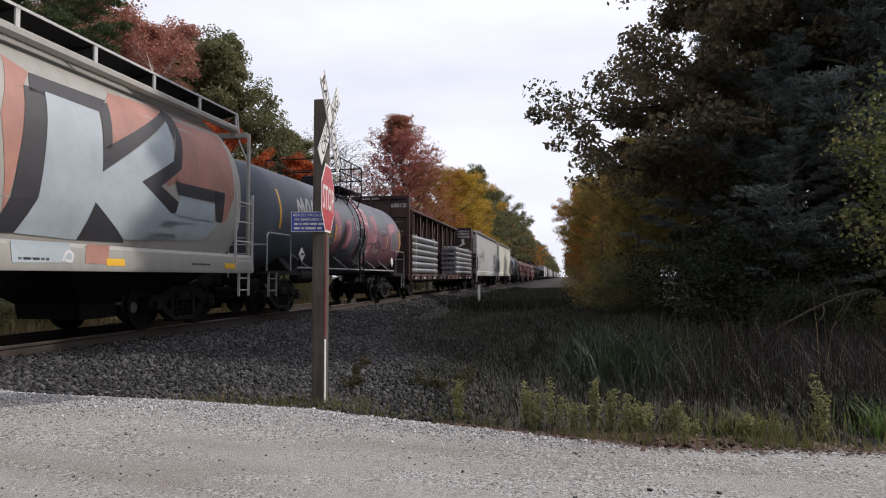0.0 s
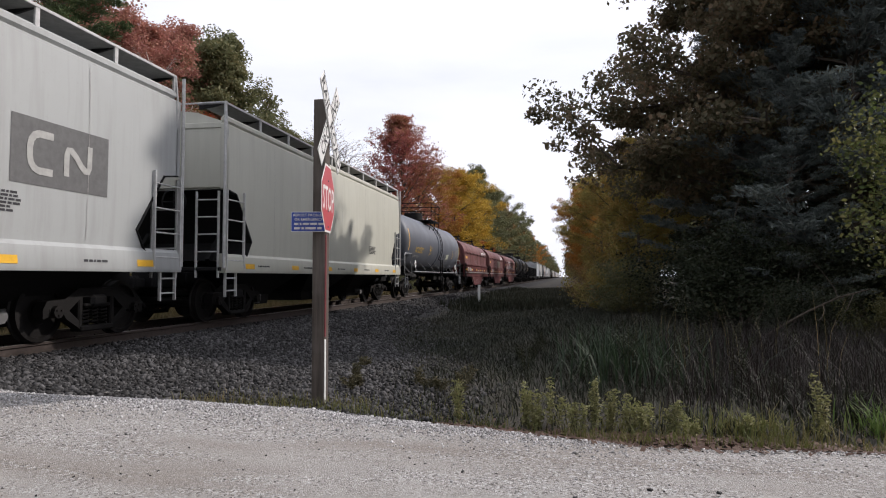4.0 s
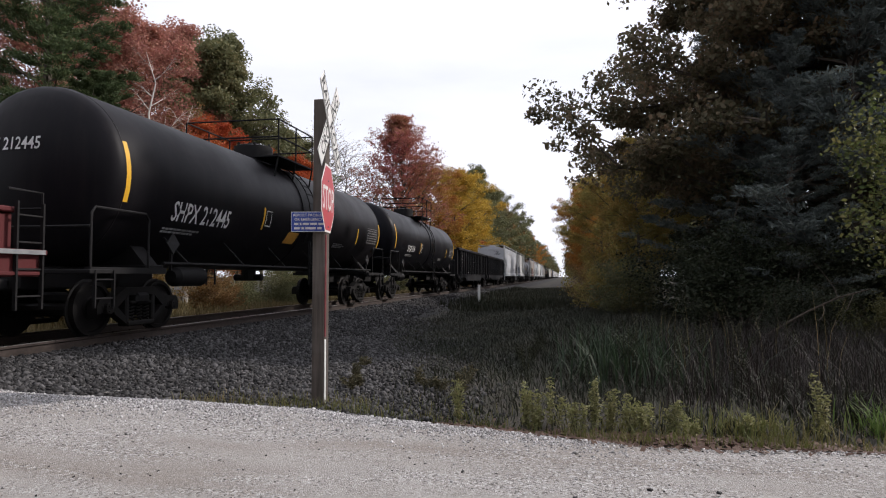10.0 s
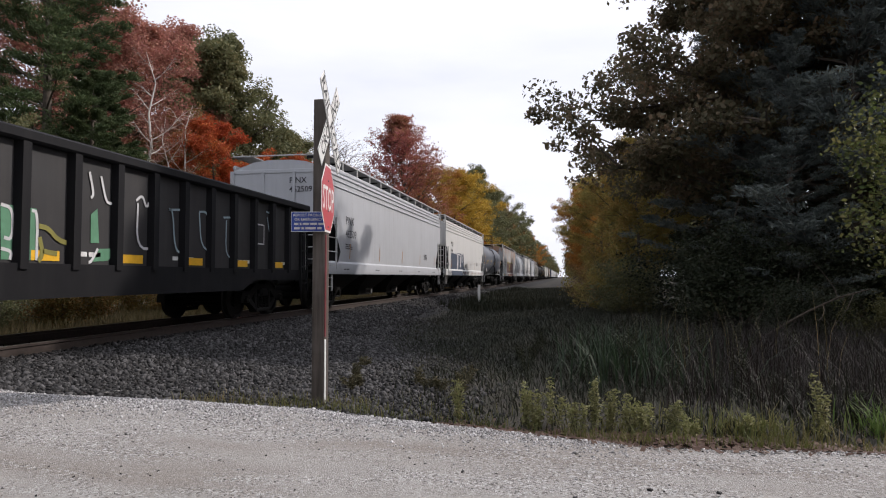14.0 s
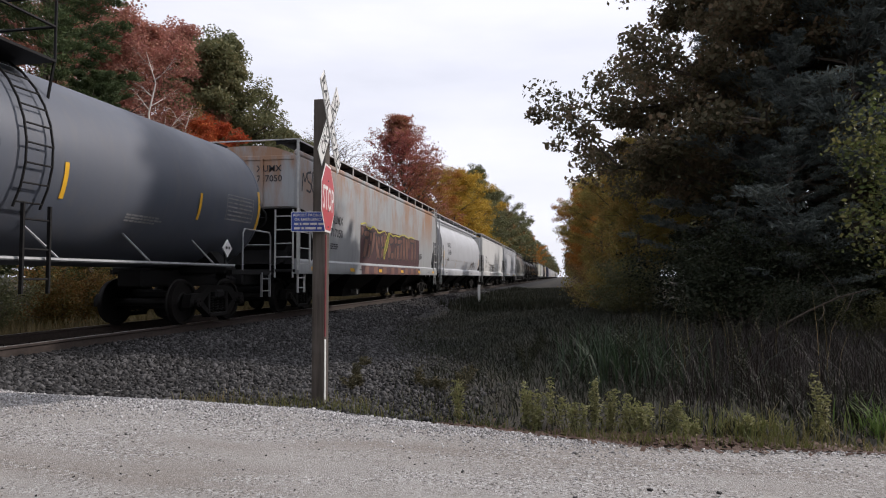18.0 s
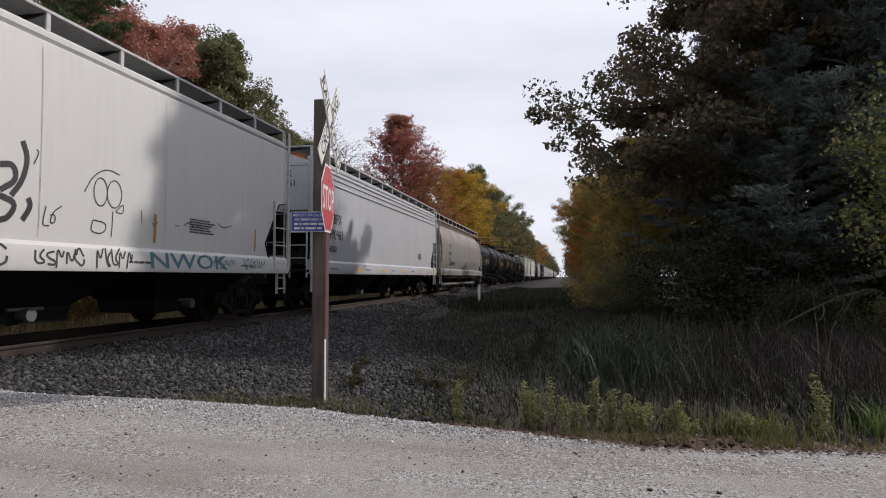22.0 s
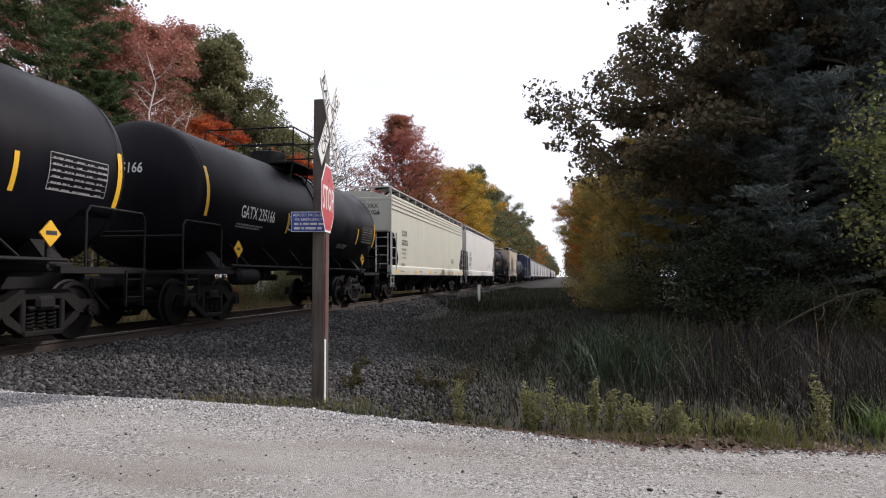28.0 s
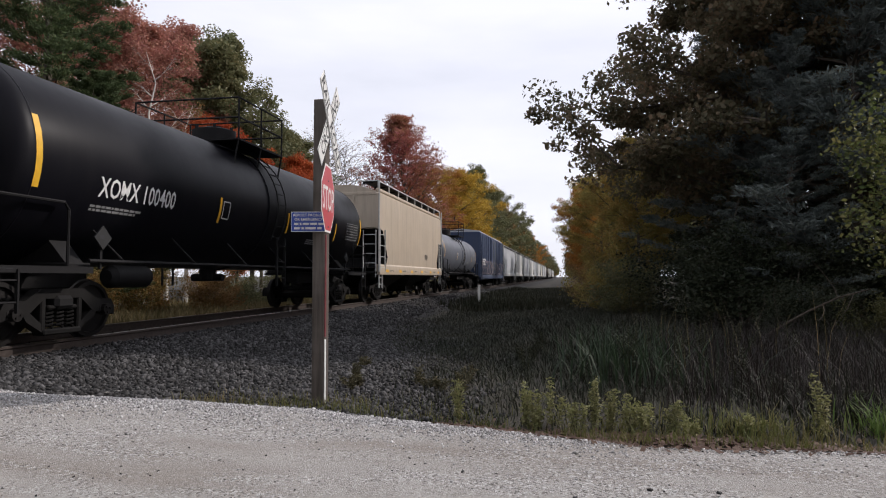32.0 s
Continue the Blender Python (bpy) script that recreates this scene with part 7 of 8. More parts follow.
SP_RUST = plain("terracotta_spray_paint", (0.20, 0.095, 0.07), 0.65, 0.0, 0.45, 1.6)
SP_MAROON = plain("maroon_spray_paint", (0.09, 0.04, 0.045), 0.65, 0.0, 0.4, 1.6)
SP_YELLOW = plain("yellow_spray_paint", (0.55, 0.50, 0.08), 0.6, 0.0, 0.2, 2)
SP_OLIVE = plain("olive_spray_paint", (0.22, 0.20, 0.04), 0.6, 0.0, 0.3, 2)


def art_big_letter(car, side, half, z0, z1, rng):
    sprayed(side, car, SP_SALMON, "salmon_fill", [[(5.55, 3.97), (7.17, 4.11), (5.21, 2.96), (5.32, 3.74)],
                                                    [(7.39, 4.05), (9.0, 4.15), (8.62, 2.71), (6.87, 2.7)],
                                                    [(9.0, 4.15), (9.0, 3.84), (9.0, 2.7), (8.62, 2.71)],
                                                    [(8.62, 2.71), (9.0, 2.7), (8.71, 2.16), (8.54, 2.08)],
                                                    [(3.46, 3.9), (3.82, 3.76), (3.62, 3.51), (3.18, 3.03)],
                                                    [(3.18, 3.03), (3.63, 3.53), (3.47, 2.66), (3.29, 1.73)],
                                                    [(6.49, 2.68), (6.92, 2.9), (7.02, 2.72), (6.66, 2.58)]])
    sprayed(side, car, SP_BLACK, "black_outline", [[(3.63, 3.53), (3.99, 3.54), (3.88, 2.74), (3.47, 2.66)],
                                                    [(3.47, 2.66), (3.88, 2.74), (3.8, 2.04), (3.37, 1.99)],
                                                    [(3.37, 1.99), (3.8, 2.04), (3.54, 1.55), (3.15, 1.53)],
                                                    [(3.82, 3.76), (5.33, 3.78), (5.1, 3.54), (3.7, 3.47)],
                                                    [(5.09, 3.65), (5.35, 3.75), (5.21, 2.96), (4.98, 2.57)],
                                                    [(5.05, 2.96), (7.17, 4.11), (6.97, 3.84), (4.98, 2.57)],
                                                    [(7.11, 4.09), (7.31, 4.0), (7.0, 3.47), (6.97, 3.81)]], k=1.8)
    sprayed(side, car, SP_BLACK, "black_outline", [[(7.31, 4.0), (7.26, 3.52), (7.07, 2.95), (6.84, 3.07)],
                                                    [(5.92, 2.56), (6.84, 3.07), (7.07, 2.95), (6.46, 2.56)],
                                                    [(5.92, 2.56), (6.46, 2.56), (7.26, 2.22), (6.78, 2.11)],
                                                    [(6.87, 2.7), (8.62, 2.71), (8.56, 2.47), (6.98, 2.47)],
                                                    [(8.16, 2.62), (8.62, 2.71), (8.54, 2.08), (8.33, 2.07)],
                                                    [(4.87, 2.1), (5.1, 2.0), (5.71, 1.53), (4.65, 1.52)]], k=1.8)
    sprayed(side, car, SP_PALE, "pale_fill", [[(3.99, 3.54), (5.02, 3.52), (4.98, 2.57), (3.88, 2.74)],
                                                    [(3.88, 2.74), (4.98, 2.57), (4.87, 2.1), (3.8, 2.04)],
                                                    [(3.8, 2.04), (4.87, 2.1), (4.65, 1.52), (3.54, 1.55)],
                                                    [(4.98, 2.57), (6.97, 3.81), (6.85, 3.07), (5.92, 2.56)],
                                                    [(4.98, 2.57), (5.92, 2.56), (6.78, 2.11), (4.87, 2.1)],
                                                    [(4.87, 2.1), (6.78, 2.11), (7.08, 1.65), (5.68, 1.58)],
                                                    [(7.02, 2.46), (8.23, 2.43), (8.18, 2.05), (6.84, 1.89)],
                                                    [(6.78, 2.11), (8.46, 2.08), (7.9, 1.7), (6.13, 1.6)]], k=2.6)
    sprayed(side, car, SP_PALE, "next_letter", [[(-1.5, 1.5), (0.6, 1.5), (0.4, 3.5), (-1.0, 3.4)]], k=2.6)
    sprayed(side, car, SP_BLACK, "next_outline", [[(2.3, 1.4), (3.0, 1.4), (2.9, 3.5), (2.2, 3.5)]], k=1.8)
    sprayed(SILL_SIDE, car, SP_PALE, "sill_pale", [[(3.35, 1.45), (4.36, 1.46), (4.4, 1.18), (3.36, 1.16)]])
    sprayed(SILL_SIDE, car, SP_SALMON, "sill_salmon", [[(4.69, 1.46), (5.18, 1.46), (5.12, 1.17), (4.64, 1.18)]])
    sprayed(SILL_SIDE, car, SP_WHITE, "sill_scrawl", [], [[(4.2, 1.2), (4.3, 1.36), (4.42, 1.3), (4.36, 1.18), (4.25, 1.22)]], 0.04, 2)


def art_pink(car, side, half, z0, z1, rng):
    sprayed(side, car, SP_PINK, "pink_fill", [[(-0.17, 2.89), (-0.02, 2.97), (0.05, 2.53), (-0.12, 2.14)],
                                                    [(-0.07, 2.0), (0.17, 2.4), (0.45, 1.52), (0.36, 1.44)],
                                                    [(0.77, 3.66), (1.31, 3.78), (0.87, 2.84), (0.52, 2.85)],
                                                    [(1.15, 3.42), (1.6, 3.39), (1.56, 2.45), (0.95, 2.61)],
                                                    [(0.89, 2.93), (1.56, 2.45), (1.52, 2.23), (0.83, 2.59)],
                                                    [(1.31, 2.33), (1.98, 2.7), (2.15, 2.31), (1.48, 1.76)],
                                                    [(1.6, 2.63), (2.0, 2.79), (2.16, 2.54), (1.83, 2.23)],
                                                    [(1.5, 1.41), (1.46, 2.23), (1.77, 2.22), (2.04, 1.39)],
                                                    [(2.04, 3.17), (2.71, 3.36), (2.64, 2.8), (2.12, 2.63)],
                                                    [(1.93, 2.42), (2.6, 2.8), (2.5, 2.31), (2.15, 1.99)],
                                                    [(4.28, 3.08), (5.72, 3.25), (5.36, 2.89), (4.23, 2.62)]], k=1.2)
    # lower letters: the round tank's shade put into the paint
    sprayed(side, car, SP_PINK_SHADE, "mauve_fill", [[(1.36, 2.17), (2.15, 2.31), (2.27, 1.45), (1.85, 1.43)],
                                                    [(1.94, 2.15), (2.48, 2.35), (2.85, 1.47), (2.33, 1.45)],
                                                    [(2.62, 2.75), (3.0, 2.61), (3.04, 2.17), (2.69, 2.04)],
                                                    [(2.62, 2.42), (3.08, 2.18), (3.08, 1.48), (2.73, 1.42)],
                                                    [(3.16, 2.59), (4.06, 2.77), (4.09, 2.06), (3.37, 2.1)],
                                                    [(3.0, 2.17), (4.09, 2.06), (4.22, 1.44), (3.2, 1.4)],
                                                    [(4.04, 2.6), (4.62, 2.84), (5.17, 1.57), (4.31, 1.44)],
                                                    [(5.42, 3.02), (6.06, 2.73), (6.21, 1.74), (5.72, 1.77)],
                                                    [(4.5, 2.04), (5.68, 2.08), (6.17, 1.55), (4.58, 1.45)]], k=0.8)
    sprayed(side, car, SP_BLACK, "dark_shadow", [], [[(1.41, 2.13), (2.2, 2.27), (2.32, 1.41), (1.9, 1.39)],
                                                    [(1.99, 2.11), (2.53, 2.31), (2.9, 1.43), (2.38, 1.41)],
                                                    [(2.67, 2.71), (3.05, 2.57), (3.09, 2.13), (2.74, 2.0)],
                                                    [(2.67, 2.38), (3.13, 2.14), (3.13, 1.44), (2.78, 1.38)],
                                                    [(3.21, 2.55), (4.11, 2.73), (4.14, 2.02), (3.42, 2.06)]], 0.05, 1.6)
    sprayed(side, car, SP_WHITE, "white_edge", [], [[(-0.13, 3.03), (0.07, 3.05), (0.08, 2.67), (0.34, 2.58)],
                                                    [(0.85, 3.68), (0.64, 3.28), (0.51, 3.01)],
                                                    [(0.49, 2.75), (0.8, 2.67), (1.25, 2.45), (0.97, 1.92), (0.85, 1.71), (0.87, 1.59), (1.29, 1.4)],
                                                    [(0.21, 2.07), (0.31, 2.35), (0.66, 2.34), (0.79, 2.02), (0.84, 1.75)],
                                                    [(1.12, 3.45), (0.98, 2.95), (1.42, 2.88)],
                                                    [(1.12, 3.45), (1.6, 3.39)],
                                                    [(1.35, 1.41), (1.58, 2.04), (1.71, 1.77), (1.9, 1.34), (2.7, 1.32)]], 0.045, 2.4)
    sprayed(side, car, SP_ROSE, "pale_outline", [], [[(2.04, 3.31), (1.93, 2.87), (1.67, 2.81)],
                                                    [(2.16, 2.47), (2.5, 2.52), (2.47, 2.35), (2.21, 2.34), (2.16, 2.47)],
                                                    [(2.64, 2.8), (3.0, 2.61), (3.02, 2.22)],
                                                    [(3.17, 2.64), (3.22, 2.8), (4.05, 2.71), (4.02, 2.04), (3.5, 2.17), (3.54, 1.96), (3.48, 1.7), (3.72, 1.66)],
                                                    [(2.79, 2.07), (3.0, 1.48), (3.48, 1.34), (4.02, 1.36)],
                                                    [(4.62, 2.84), (5.14, 2.92), (5.67, 2.68), (5.72, 2.14), (5.46, 2.06), (4.62, 2.11), (4.62, 2.84)],
                                                    [(6.19, 3.07), (6.1, 2.61), (6.18, 1.86), (6.06, 1.61)]], 0.03, 2.4)
    b = Build()
    scrawl(side, b, -4.9, -2.3, 2.55, 3.2, rng, 0.11, 6, 1.2)
    part("white_letters", b, SP_WHITE, car)
    sprayed(side, car, SP_PINK, "pink_bars", [[(-2.0, 1.7), (-1.4, 1.8), (-1.5, 3.1), (-2.1, 3.05)], [(-1.1, 1.9), (-0.5, 1.9), (-0.4, 2.9), (-1.05, 2.8)]], k=1.2)


def art_smudges(car, side, half, z0, z1, rng):
    sprayed(side, car, plain("faded_black_block", (0.12, 0.12, 0.12), 0.7), "faded_block", [[(4.3, 2.2), (6.1, 2.2), (6.1, 3.1), (4.3, 3.1)]])
    sprayed(side, car, plain("pale_block_strokes", (0.40, 0.40, 0.38), 0.7), "block_strokes", [], [[(5.0, 2.4), (4.6, 2.4), (4.6, 2.9), (5.0, 2.9)], [(5.25, 2.4), (5.25, 2.9), (5.7, 2.4), (5.7, 2.9)]], 0.1, 2)
    lines = []
    for _ in range(26):
        y, z = rng.uniform(-4.6, -2.6), rng.uniform(2.6, 3.3)
        lines.append([(y, z), (y + rng.uniform(-0.1, 0.12), z - rng.uniform(0.15, 0.7))])
    sprayed(side, car, SP_BLACK, "black_drips", [], lines, 0.03)


def art_coil_scrawl(car, side, half, z0, z1, rng):
    b = Build()
    scrawl(side, b, -5.4, -4.6, 1.95, 2.25, rng, 0.03, 4)
    scrawl(side, b, -1.0, 0.2, 2.0, 2.3, rng, 0.025, 5)
    part("white_scrawl", b, SP_GHOST, car)
    b = Build()
    Side(lambda z: 1.61).stroke(b, [(-2.6 + 0.45 * math.cos(u * 0.5), 0.75 + 0.3 * math.sin(u * 0.5)) for u in range(13)], 0.03)
    scrawl(Side(lambda z: 1.61), b, -1.2, 0.6, 0.5, 0.85, rng, 0.025, 4)
    part("girder_scrawl", b, SP_GHOST, car)
    b = Build()
    side.bars(b, half - 4.2, 2.86, 1, 0.17, 1.5, rng)
    part("hood_lettering", b, LETTER_WHITE, car)


def art_coil_logo(car, side, half, z0, z1, rng):
    sprayed(side, car, SP_WHITE, "white_scrawl", [], [[(-2.65, 2.14), (-2.69, 2.34), (-2.63, 2.51), (-2.55, 2.52), (-2.51, 2.28), (-2.38, 2.55), (-2.29, 2.57), (-2.32, 2.35)],
                                                    [(-2.23, 2.32), (-2.12, 2.41), (-2.23, 2.2), (-2.29, 2.23)],
                                                    [(-2.51, 2.2), (-2.4, 2.17), (-2.47, 2.0), (-2.33, 1.97)],
                                                    [(-2.11, 2.21), (-1.99, 2.28), (-2.08, 2.13), (-2.23, 2.15)],
                                                    [(-1.99, 2.1), (-1.89, 2.15), (-1.84, 2.02)],
                                                    [(-1.74, 2.26), (-1.64, 2.21), (-1.8, 2.1), (-1.84, 2.16)],
                                                    [(-1.8, 2.03), (-1.71, 1.91), (-1.91, 1.84), (-1.8, 2.01)],
                                                    [(-2.62, 1.86), (-2.54, 1.75), (-2.49, 1.89), (-2.53, 1.92)],
                                                    [(-2.28, 2.02), (-2.22, 1.92), (-2.38, 1.84), (-2.12, 1.91), (-2.05, 1.73)]], 0.028)
    sprayed(side, car, SP_WHITE, "white_hook", [], [[(-1.24, 2.5), (-1.07, 2.34), (-0.99, 2.06), (-0.99, 1.83)],
                                                    [(-1.08, 2.72), (-1.01, 2.76), (-0.96, 2.64), (-1.08, 2.65)],
                                                    [(-1.01, 2.63), (-0.7, 2.53), (-0.38, 2.38), (-0.32, 2.13), (-0.45, 1.95), (-0.64, 1.92), (-0.88, 2.03)],
                                                    [(-1.14, 2.47), (-0.92, 2.21), (-0.79, 2.08), (-1.03, 1.75)],
                                                    [(-0.65, 2.44), (-0.61, 2.1), (-0.78, 1.75)],
                                                    [(-0.93, 2.6), (-0.54, 2.41), (-0.45, 2.17)]], 0.03)
    sprayed(side, car, SP_GHOST, "end_scrawl", [], [[(4.58, 2.33), (4.81, 2.28), (4.65, 2.05), (5.05, 2.44)],
                                                    [(5.16, 2.38), (5.35, 2.02)],
                                                    [(4.72, 1.91), (4.84, 1.73), (4.97, 1.88)],
                                                    [(5.26, 1.86), (5.55, 1.85), (5.44, 1.7)]], 0.03)
    sprayed(side, car, plain("grey_brown_spray", (0.15, 0.125, 0.105), 0.7, 0.0, 0.6, 3), "painted_out_patch", [[(0.88, 2.58), (1.74, 2.63), (1.69, 1.78), (0.9, 1.79)],
                                                    [(1.74, 2.63), (3.54, 2.58), (3.63, 1.75), (1.69, 1.78)]], k=0.8)
    b = Build()
    for i in range(4):
        scrawl(side, b, 0.95 + 0.1 * i, 3.4, 1.82 + 0.1 * i, 2.4, rng, 0.03, 6, 1.6)
    part("patch_strokes", b, plain("pale_grey_brown_spray", (0.21, 0.185, 0.15), 0.7, 0.0, 0.5, 3), car)
    sprayed(side, car, WHITE_PAINT, "white_emblem", [], [[(4.6, 2.85), (4.05, 2.85), (4.05, 3.12), (4.6, 3.12)], [(4.75, 2.85), (4.75, 3.12), (5.3, 2.85), (5.3, 3.12)]], 0.085, 1.5)
    write_marks(side, (("LD LMT  224800", -2.56, 1.61, 0.085), ("LT WT     61200", -2.56, 1.49, 0.085)), LETTER_WHITE, car, 0.8)


def art_coil_blue(car, side, half, z0, z1, rng):
    sprayed(side, car, SP_WHITE, "white_scrawl", [], [[(-5.68, 2.07), (-5.71, 2.26), (-5.59, 2.31), (-5.5, 2.21), (-5.6, 2.06), (-5.51, 1.71)],
                                                    [(-5.45, 2.09), (-5.34, 2.15), (-5.41, 1.94), (-5.32, 1.74), (-5.18, 2.0), (-5.27, 2.13)],
                                                    [(-5.18, 1.96), (-5.16, 1.73), (-5.01, 1.94), (-5.07, 2.14), (-4.96, 2.14)],
                                                    [(-4.96, 2.14), (-4.86, 2.08), (-4.99, 1.85), (-4.85, 1.78)],
                                                    [(-4.78, 2.22), (-4.71, 2.01), (-4.82, 1.76)],
                                                    [(-4.73, 2.4), (-4.62, 2.19), (-4.69, 1.97), (-4.61, 1.78)],
                                                    [(-4.6, 2.24), (-4.47, 2.21), (-4.55, 1.94), (-4.45, 1.79)],
                                                    [(-4.41, 2.26), (-4.31, 2.28)],
                                                    [(-4.36, 2.36), (-4.38, 2.15)],
                                                    [(-4.27, 2.01), (-4.23, 1.83), (-4.63, 1.76)]], 0.035)
    sprayed(side, car, plain("thin_blue_spray_paint", (0.15, 0.17, 0.20), 0.7, 0.0, 0.5, 3), "blue_fill", [[(-3.72, 2.3), (-3.11, 2.42), (-3.02, 2.03), (-3.62, 1.84)],
                                                    [(-3.51, 1.89), (-2.85, 1.95), (-3.07, 1.73), (-3.42, 1.73)],
                                                    [(-2.68, 2.32), (-2.04, 2.39), (-2.12, 2.01), (-2.64, 1.96)],
                                                    [(-1.63, 2.27), (-1.21, 2.37), (-1.09, 1.91), (-1.52, 1.94)],
                                                    [(-0.75, 2.12), (-0.13, 2.17), (-0.2, 1.85), (-0.64, 1.82)],
                                                    [(0.97, 2.26), (1.91, 2.4), (1.92, 1.91), (0.96, 1.85)]], k=0.8)
    sprayed(side, car, SP_WHITE, "white_bubble", [], [[(-3.87, 2.38), (-3.81, 2.67), (-3.53, 2.88), (-3.11, 2.83), (-2.86, 2.51)],
                                                    [(-3.87, 2.38), (-3.82, 2.1), (-3.57, 1.74), (-3.31, 1.71), (-2.88, 1.94)],
                                                    [(-3.79, 2.06), (-4.0, 1.94), (-4.18, 1.7)],
                                                    [(-2.7, 2.74), (-2.4, 2.89), (-2.05, 2.67), (-1.9, 2.3), (-2.09, 1.74)],
                                                    [(-2.24, 2.69), (-1.97, 2.86), (-1.71, 2.77), (-1.58, 2.56)],
                                                    [(-1.64, 2.61), (-1.22, 2.72), (-0.99, 2.39), (-0.93, 1.81)],
                                                    [(-1.22, 2.66), (-1.04, 2.86), (-0.64, 2.73), (-0.26, 2.16)],
                                                    [(-0.76, 2.48), (-0.35, 2.77), (-0.15, 2.73), (-0.19, 2.23), (-0.63, 2.07)],
                                                    [(0.12, 2.63), (0.4, 2.82), (0.73, 2.44), (0.33, 1.82)],
                                                    [(0.96, 2.73), (1.29, 2.88), (1.81, 2.61), (1.66, 2.1), (0.9, 1.78)],
                                                    [(1.84, 1.83), (2.43, 2.15), (2.98, 2.12), (3.57, 1.92)]], 0.06, 1.6)
    sprayed(side, car, SP_CYAN, "cyan_bubble", [], [[(-3.27, 2.36), (-3.31, 2.15), (-3.02, 2.08), (-3.11, 2.33), (-3.27, 2.36)],
                                                    [(-3.47, 1.8), (-3.23, 1.75), (-2.9, 1.89)],
                                                    [(-1.53, 2.17), (-1.32, 2.34), (-1.35, 1.95), (-1.15, 1.85)],
                                                    [(-0.5, 1.95), (-0.38, 2.09), (-0.13, 2.04), (-0.45, 1.86)],
                                                    [(-2.68, 2.32), (-2.76, 2.0), (-2.4, 1.93)]], 0.035, 1.8)
    b = Build()
    scrawl(side, b, 4.8, 6.6, 1.95, 2.35, rng, 0.04, 6, 2.0)
    part("yellow_scrawl", b, LETTER_YELLOW, car)
    sprayed(Side(lambda z: 1.61), car, SP_GHOST, "star_scrawl", [], [[(-2.62, 0.75), (-2.5, 1.13), (-2.38, 0.75), (-2.68, 0.98), (-2.3, 0.98), (-2.62, 0.75)]], 0.02)
    write_marks(side, (("LD LMT  224200", -3.11, 1.52, 0.08), ("LT WT     61800", -3.11, 1.40, 0.08)), LETTER_WHITE, car, 0.8)


def art_gondola_chalk(car, side, half, z0, z1, rng):
    b = Build()
    for y, n, h in ((0.2, 3, 0.38), (2.35, 3, 0.3), (3.4, 4, 0.26), (-2.2, 2, 0.3)):
        scrawl(side, b, y, y + 0.22 * n, 1.75, 1.75 + h, rng, 0.035, n)
    part("chalk_scrawl", b, SP_WHITE, car)


def art_gondola_green(car, side, half, z0, z1, rng):
    sprayed(side, car, SP_GREEN, "green_fill", [[(-2.15, 1.91), (-1.57, 1.9), (-1.56, 1.2), (-2.12, 1.2)],
                                                    [(-0.55, 1.92), (-0.41, 2.02), (-0.36, 1.5), (-0.54, 1.49)],
                                                    [(-0.58, 1.2), (-0.35, 1.41), (0.12, 1.43), (-0.16, 1.23)]])
    sprayed(side, car, SP_GREEN, "green_fill", [[(-3.2, 1.2), (-2.45, 1.2), (-2.4, 1.95), (-3.1, 2.0)]])
    sprayed(side, car, SP_WHITE, "pale_outline", [], [[(-2.15, 1.9), (-1.96, 1.87), (-1.96, 1.46), (-2.09, 1.48)],
                                                    [(-1.66, 1.87), (-1.56, 1.86), (-1.56, 1.2)],
                                                    [(-2.13, 1.34), (-1.96, 1.31), (-1.99, 1.2)],
                                                    [(-0.6, 2.56), (-0.5, 2.23), (-0.56, 2.17)],
                                                    [(-0.35, 2.53), (-0.25, 2.21), (-0.19, 2.13), (-0.06, 2.14), (0.15, 2.03), (-0.02, 1.83), (0.02, 1.61), (0.17, 1.39)],
                                                    [(-0.39, 1.41), (-0.53, 1.2), (-0.58, 1.2)],
                                                    [(0.49, 2.25), (0.66, 2.37), (0.76, 2.14), (0.87, 2.3), (0.98, 2.11), (1.05, 1.47), (0.52, 1.45), (0.54, 2.21)]], 0.045, 2)
    sprayed(side, car, SP_CYAN, "thin_outline", [], [[(1.41, 2.21), (1.53, 2.17), (1.6, 1.5), (1.82, 1.4)],
                                                    [(1.79, 2.27), (1.78, 1.51)],
                                                    [(1.41, 2.19), (1.83, 2.23)],
                                                    [(2.4, 2.25), (2.67, 2.28), (2.82, 2.01)],
                                                    [(2.4, 2.25), (2.48, 1.54), (2.97, 1.5), (2.88, 2.3)],
                                                    [(3.32, 2.22), (3.72, 2.26), (3.82, 1.41), (3.42, 1.4), (3.44, 2.17)],
                                                    [(5.28, 2.54), (5.65, 2.5), (5.44, 2.21), (5.76, 1.88)],
                                                    [(5.34, 2.41), (5.54, 1.87)]], 0.04, 2)
    sprayed(side, car, SP_OLIVE, "yellow_splash", [], [[(-1.53, 1.67), (-1.36, 1.65), (-1.2, 1.5), (-0.94, 1.45)],
                                                    [(-1.52, 1.52), (-1.45, 1.29), (-1.53, 1.19)],
                                                    [(-1.45, 1.33), (-1.2, 1.3)]], 0.07, 2)
    w = Build()
    for y in (-5.6, -4.5, -3.4):
        scrawl(side, w, y + 0.05, y + 0.8, 1.4, 2.4, rng, 0.05, 2, 2)
    part("front_scrawl", w, SP_WHITE, car)


